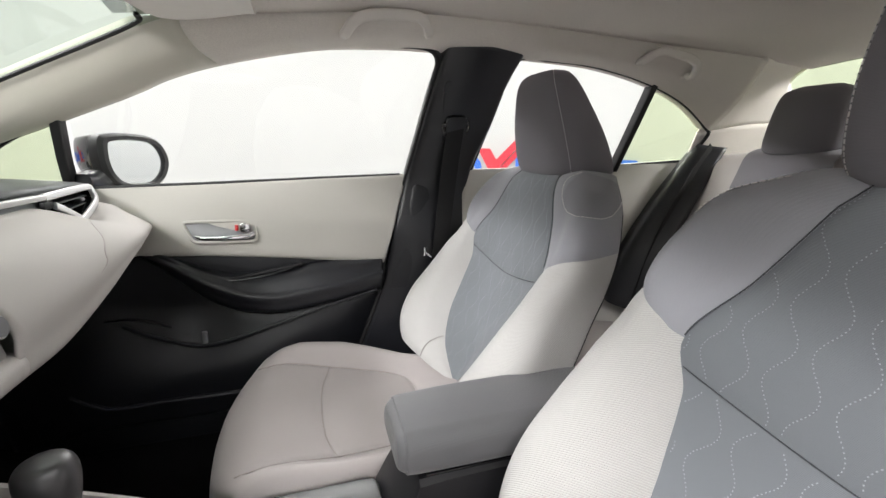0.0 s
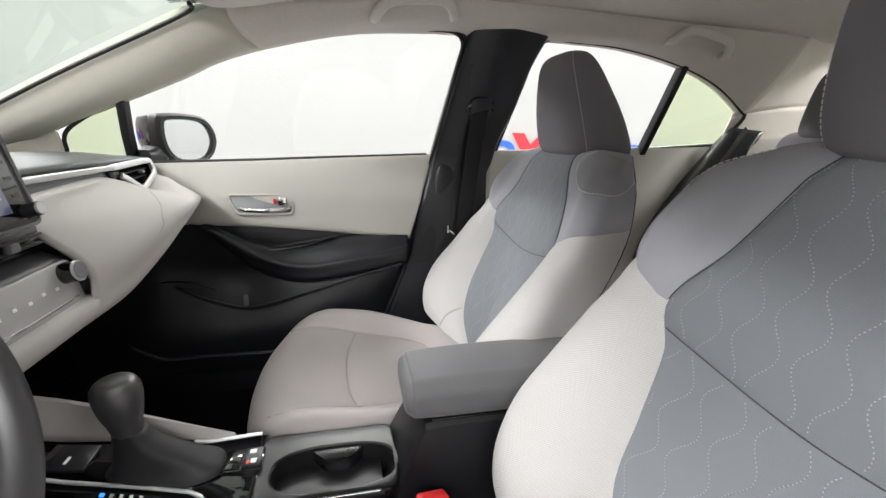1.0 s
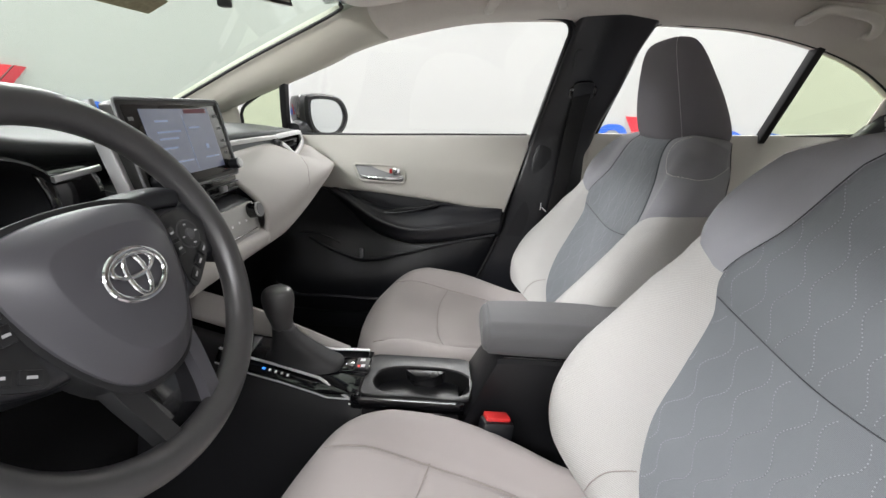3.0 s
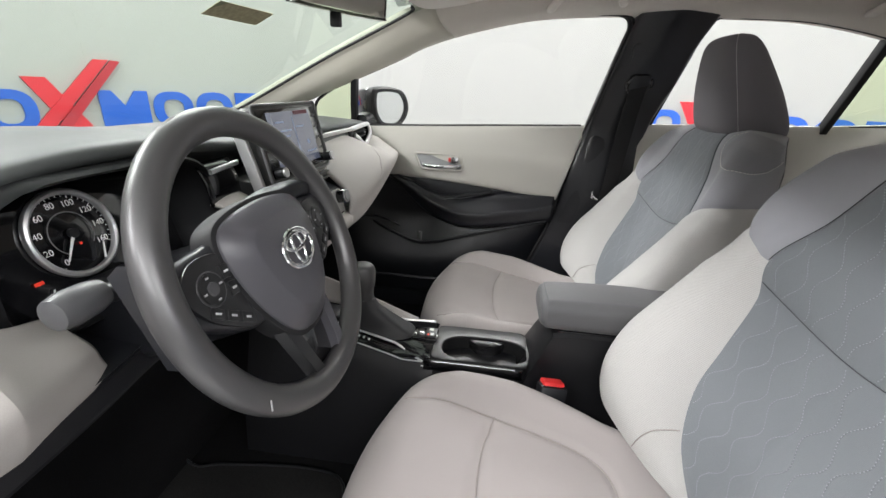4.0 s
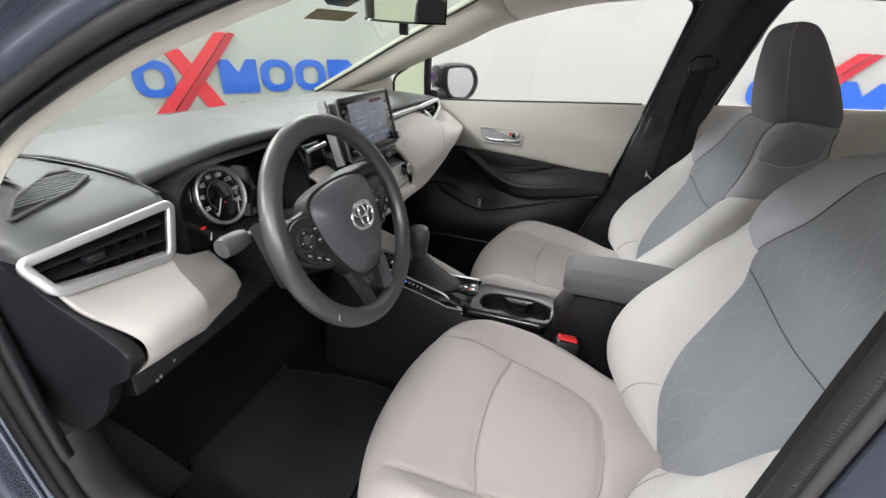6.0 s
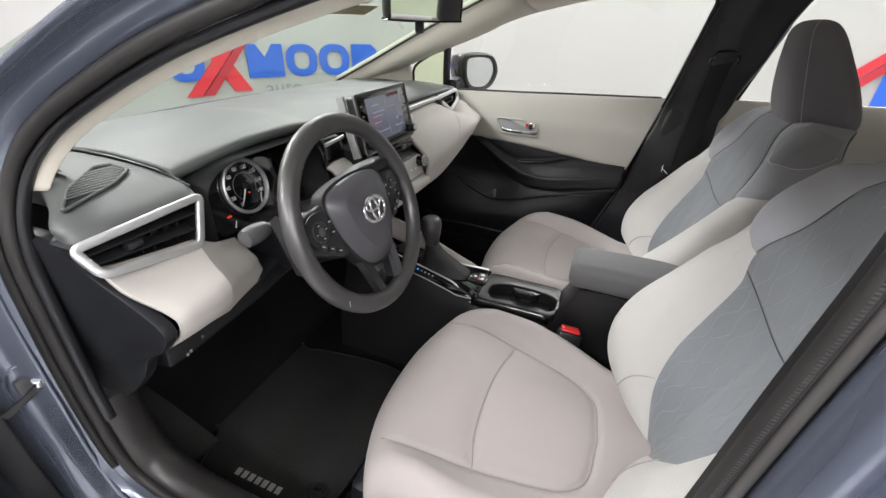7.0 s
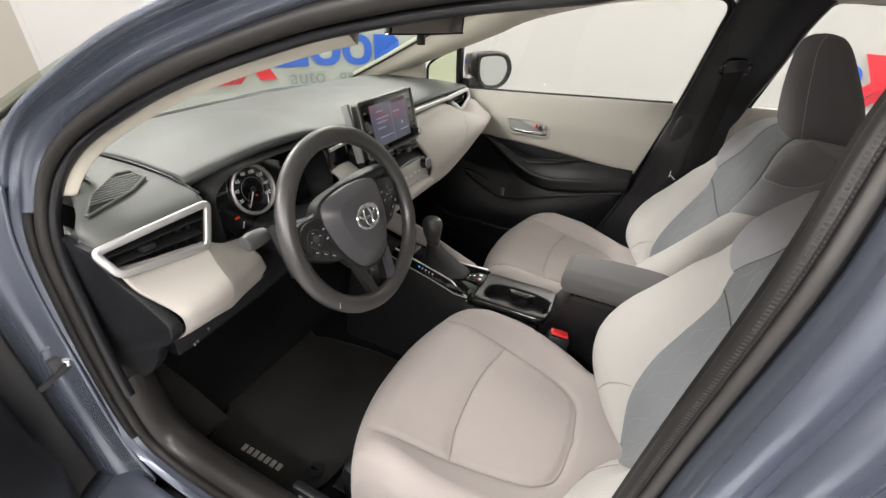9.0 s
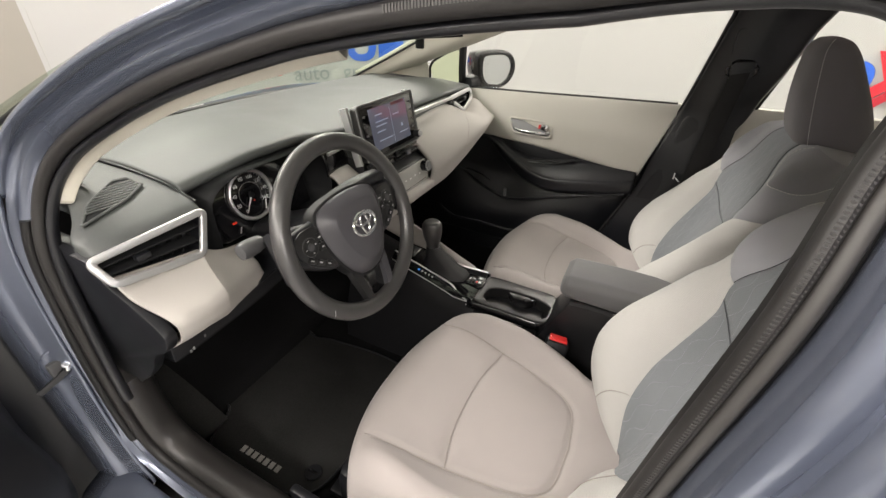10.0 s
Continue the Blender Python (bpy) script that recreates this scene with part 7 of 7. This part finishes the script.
bpo = []
for z in (0.42, 0.60, 0.80, 1.0, 1.15, 1.24, 1.29):
    k = min((i for i, p in enumerate(SP) if p[0] > 0.5), key=lambda i: abs(SP[i][2] - z))
    bx, by = SP[k][0], SP[k][1]
    bpo.append([(bx + d.x, by + d.y, z) for d in soft_line([(0.030, -0.004), (0.0305, -0.012), (0.0315, -0.038), (0.035, -0.0425), (0.0465, -0.0415), (0.0500, -0.0450), (0.0505, -0.0580), (0.0545, -0.0625), (0.0720, -0.0605), (0.0765, -0.0650), (0.0780, -0.083), (0.083, -0.0885), (0.100, -0.090), (0.106, -0.11), (0.109, -0.15), (0.111, -0.19 if z < 0.9 else -0.15)], 0.0022)])
bpo = [[tuple(p) for p in r] for r in np.stack([cr([r[k] for r in bpo], 30) for k in range(len(bpo[0]))], axis=1)]
thick(part("centre_post", sheet(bpo), M_PAINT, frm, "slate blue centre post"), 0.006, 1)
ld = thing("rear_door", "slate blue closed rear door, driver side", "car door")
rd = [[(x, -0.765, 1.02), (x, -0.815, 0.98), (x, -0.852, 0.90), (x, -0.880, 0.78), (x, -0.89, 0.55), (x, -0.85, 0.25)] for x in (0.668, 0.70, 1.0, 1.35, 1.63)]
thick(part("outer_skin", sheet(surf(rd, 30, 30)), M_PAINT, ld), 0.012, -1)
fr = [[(0.684, -0.757, 1.02), (0.69, -0.717, 1.12), (0.70, -0.68, 1.22), (0.72, -0.645, 1.30)], [(0.70, -0.765, 1.02), (0.705, -0.725, 1.12), (0.715, -0.685, 1.22), (0.73, -0.65, 1.30)], [(0.74, -0.762, 1.02), (0.745, -0.722, 1.12), (0.755, -0.682, 1.22), (0.77, -0.645, 1.30)]]
thick(part("window_frame", sheet(surf(fr, 10, 16)), M_PAINT, ld), 0.012, 1)
bm = bmesh.new()
bm.faces.new([bm.verts.new(p) for p in [(0.76, -0.755, 1.02), (1.60, -0.75, 1.05), (1.45, -0.63, 1.25), (1.1, -0.59, 1.33), (0.78, -0.60, 1.33)]])
part("window", bm, M_GCLEAR, ld, fix=False).visible_shadow = False

# sill and front post
M_SILLPL = mat("black_sill_plastic", (0.030, 0.028, 0.0275), 0.34, grain=0.2, gscale=900, stain=0.2, bump=0.2)
part("scuff_plate", hoop([(-0.004, -0.004), (-0.010, -0.009), (-0.016, -0.019), (-0.018, -0.032), (-0.016, -0.047), (-0.008, -0.062), (0.012, -0.073), (0.06, -0.080), (0.14, -0.084), (0.14, -0.05), (0.03, -0.006)], where=lambda p: p[2] < 0.66 and p[0] < 0.45), M_SILLPL, frm, "dark grey plastic sill and kick cover", sharp=70)
post = [[(-0.325, -0.69, 1.03), (-0.350, -0.712, 1.03), (-0.362, -0.735, 1.02), (-0.385, -0.757, 1.01)], [(-0.335, -0.71, 0.90), (-0.355, -0.732, 0.90), (-0.366, -0.748, 0.89), (-0.395, -0.763, 0.88)], [(-0.298, -0.725, 0.65), (-0.325, -0.740, 0.65), (-0.345, -0.757, 0.65), (-0.39, -0.766, 0.65)], [(-0.29, -0.725, 0.48), (-0.32, -0.740, 0.46), (-0.34, -0.757, 0.45), (-0.385, -0.766, 0.45)], [(-0.24, -0.725, 0.38), (-0.26, -0.742, 0.34), (-0.28, -0.762, 0.32), (-0.33, -0.775, 0.30)]]
thick(part("hinge_post", sheet(surf(post, 40, 20)), M_PAINT, frm, "slate blue hinge post"), 0.006, 1)
so = [[(x, -0.74, 0.40), (x, -0.78, 0.385), (x, -0.82, 0.36), (x, -0.85, 0.28), (x, -0.84, 0.18)] for x in (-0.36, 0.0, 0.35, 0.70)]
thick(part("sill_skin", sheet(surf(so, 20, 16)), M_PAINT, frm, "slate blue sill"), 0.006, -1)
ck = part("door_check", rbox((-0.326, -0.744, 0.706), (0.012, 0.026, 0.030), 0.004), M_GREYD, frm, "door check bracket")
part("pin", cyl((-0.314, -0.734, 0.707), (0.3, 0.1, 1), 0.008, 0.014, 16, bevel=0.002), M_CHROME, ck)
part("strap", sweep([(-0.312, -0.735, 0.702), (-0.322, -0.755, 0.686), (-0.336, -0.782, 0.668)], rrect(0.005, 0.012, 0.002)), M_BLACK, ck)
part("recess_rim", sweep([tuple(p) for p in cr([(-0.326, -0.728, 0.735), (-0.336, -0.752, 0.735), (-0.344, -0.762, 0.70), (-0.342, -0.756, 0.668), (-0.326, -0.730, 0.672)], 30, closed=True)], circ(0.0022, 6), closed=True, up=(1, 0, 0)), M_PAINT, ck)
# black sheet added for the shade between the post and the open door
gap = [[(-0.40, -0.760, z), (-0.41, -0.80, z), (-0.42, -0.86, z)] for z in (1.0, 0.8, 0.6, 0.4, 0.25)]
thick(part("hinge_gap_shade", sheet(surf(gap, 10, 6)), M_BLACKSOFT, frm, "added black sheet for the shade behind the hinge post"), 0.004, 0)

# open driver door
dd = thing("driver_door", "wide open driver door with black and beige inner trim", "car door")
DMX = Matrix.Translation((-0.37, -0.845, 0)) @ Matrix.Rotation(radians(-66), 4, "Z")


def dgrid(rows):
    return [[tuple(DMX @ Vector(p)) for p in r] for r in rows]


thick(part("outer_skin", sheet(surf(dgrid([[(x, -0.05, 0.97), (x, -0.09, 0.75), (x, -0.10, 0.5), (x, -0.06, 0.25)] for x in (0.0, 0.35, 0.7, 1.02)]), 12, 12)), M_PAINT, dd), 0.01, 0)
thick(part("lower_trim", sheet(surf(dgrid([[(x, 0.0, 0.83), (x, 0.05 - 0.01 * (x < 0.05), 0.74), (x, 0.04, 0.62), (x, 0.06, 0.5), (x, 0.03, 0.36), (x, -0.04, 0.27)] for x in (0.0, 0.1, 0.35, 0.7, 1.02)]), 20, 24)), M_BLACK, dd), 0.008, 0)
thick(part("upper_trim", sheet(surf(dgrid([[(x, -0.03, 0.985), (x, 0.005, 0.98), (x, 0.02, 0.90), (x, 0.01, 0.83)] for x in (0.06, 0.1, 0.35, 0.7, 1.02)]), 16, 12)), M_DOORBEIGE, dd), 0.008, 0)
part("hinge_edge", sheet(dgrid([[(0.0, -0.05, 0.97), (0.0, 0.0, 0.97)], [(0.0, -0.10, 0.5), (0.0, 0.045, 0.5)], [(0.0, -0.06, 0.25), (0.0, -0.03, 0.25)]])), M_PAINT, dd)

# ---- floor ----
fm = thing("floor_mat", "black carpet floor mat with a pale woven label", "floor mat")
mo = cr([(-0.515, -0.25), (-0.495, -0.205), (-0.43, -0.14), (-0.38, -0.133), (-0.30, -0.165), (-0.24, -0.15), (-0.05, -0.13), (0.04, -0.16), (0.06, -0.30), (0.06, -0.50), (0.02, -0.58), (-0.10, -0.61), (-0.26, -0.60), (-0.31, -0.50), (-0.36, -0.49), (-0.46, -0.49), (-0.52, -0.44)], 90, closed=True)
mm = part("carpet_top", prism([tuple(p) for p in mo], Matrix.Translation((0, 0, 0.294)), 0.010, 0.003), M_MATRUB, fm)
part("binding", tube([(x, y, 0.303) for x, y in mo], 0.004, 6, closed=True), M_BLACK, fm)
M_LABEL = mat("pale_woven_label", (0.30, 0.29, 0.27), 0.8, grain=0.4, gscale=600)
for k in range(7):
    part("label_bar", rbox((0, 0, 0), (0.013, 0.017, 0.0008), 0.0003), M_LABEL, fm).matrix_basis = Matrix.Translation((-0.184 + k * 0.0188, -0.5605, 0.3052)) @ pose(0, 0, 0, 0, 0, 2)
cl = part("mat_clip", cyl((0.013, -0.528, 0.307), (0, 0, 1), 0.020, 0.008, 28, bevel=0.002), M_BLACK, fm, "black mat fastener")
part("clip_slot", rbox((0.013, -0.528, 0.312), (0.024, 0.006, 0.003), 0.001), M_GLOSS, cl)
frst = thing("footrest", "black carpeted dead pedal", "footrest")
part("pad", sheet(surf([[(-0.52, -0.60, 0.42), (-0.52, -0.56, 0.415), (-0.52, -0.517, 0.40)], [(-0.42, -0.62, 0.375), (-0.42, -0.57, 0.370), (-0.42, -0.515, 0.36)], [(-0.31, -0.628, 0.325), (-0.305, -0.58, 0.322), (-0.300, -0.520, 0.318)], [(-0.305, -0.626, 0.295), (-0.30, -0.58, 0.295), (-0.295, -0.518, 0.295)]], 24, 12)), M_MATRUB, frst)
for y, w in ((-0.25, 0.05), (-0.36, 0.09)):
    pd = thing("pedal", "black pedal with rubber face", "pedal", "pedals")
    part("pedal_pad", rbox((-0.50, y, 0.47), (0.02, w, 0.07), 0.006, pose(0, 0, 0, 0, -35, 0)), M_RUBBER, pd)
    part("pedal_arm", tube([(-0.505, y, 0.48), (-0.53, y, 0.60), (-0.54, y, 0.75)], 0.008), M_BLACK, pd)
ctl = thing("seat_controls", "black seat adjuster panel with pale marks", "seat switch")
part("panel", rbox((0.13, -0.615, 0.40), (0.16, 0.02, 0.05), 0.006), M_BLACK, ctl)
for k in range(2):
    part("mark", rbox((0.075 + 0.03 * k, -0.627, 0.405), (0.010, 0.002, 0.010), 0), M_WHITE, ctl)
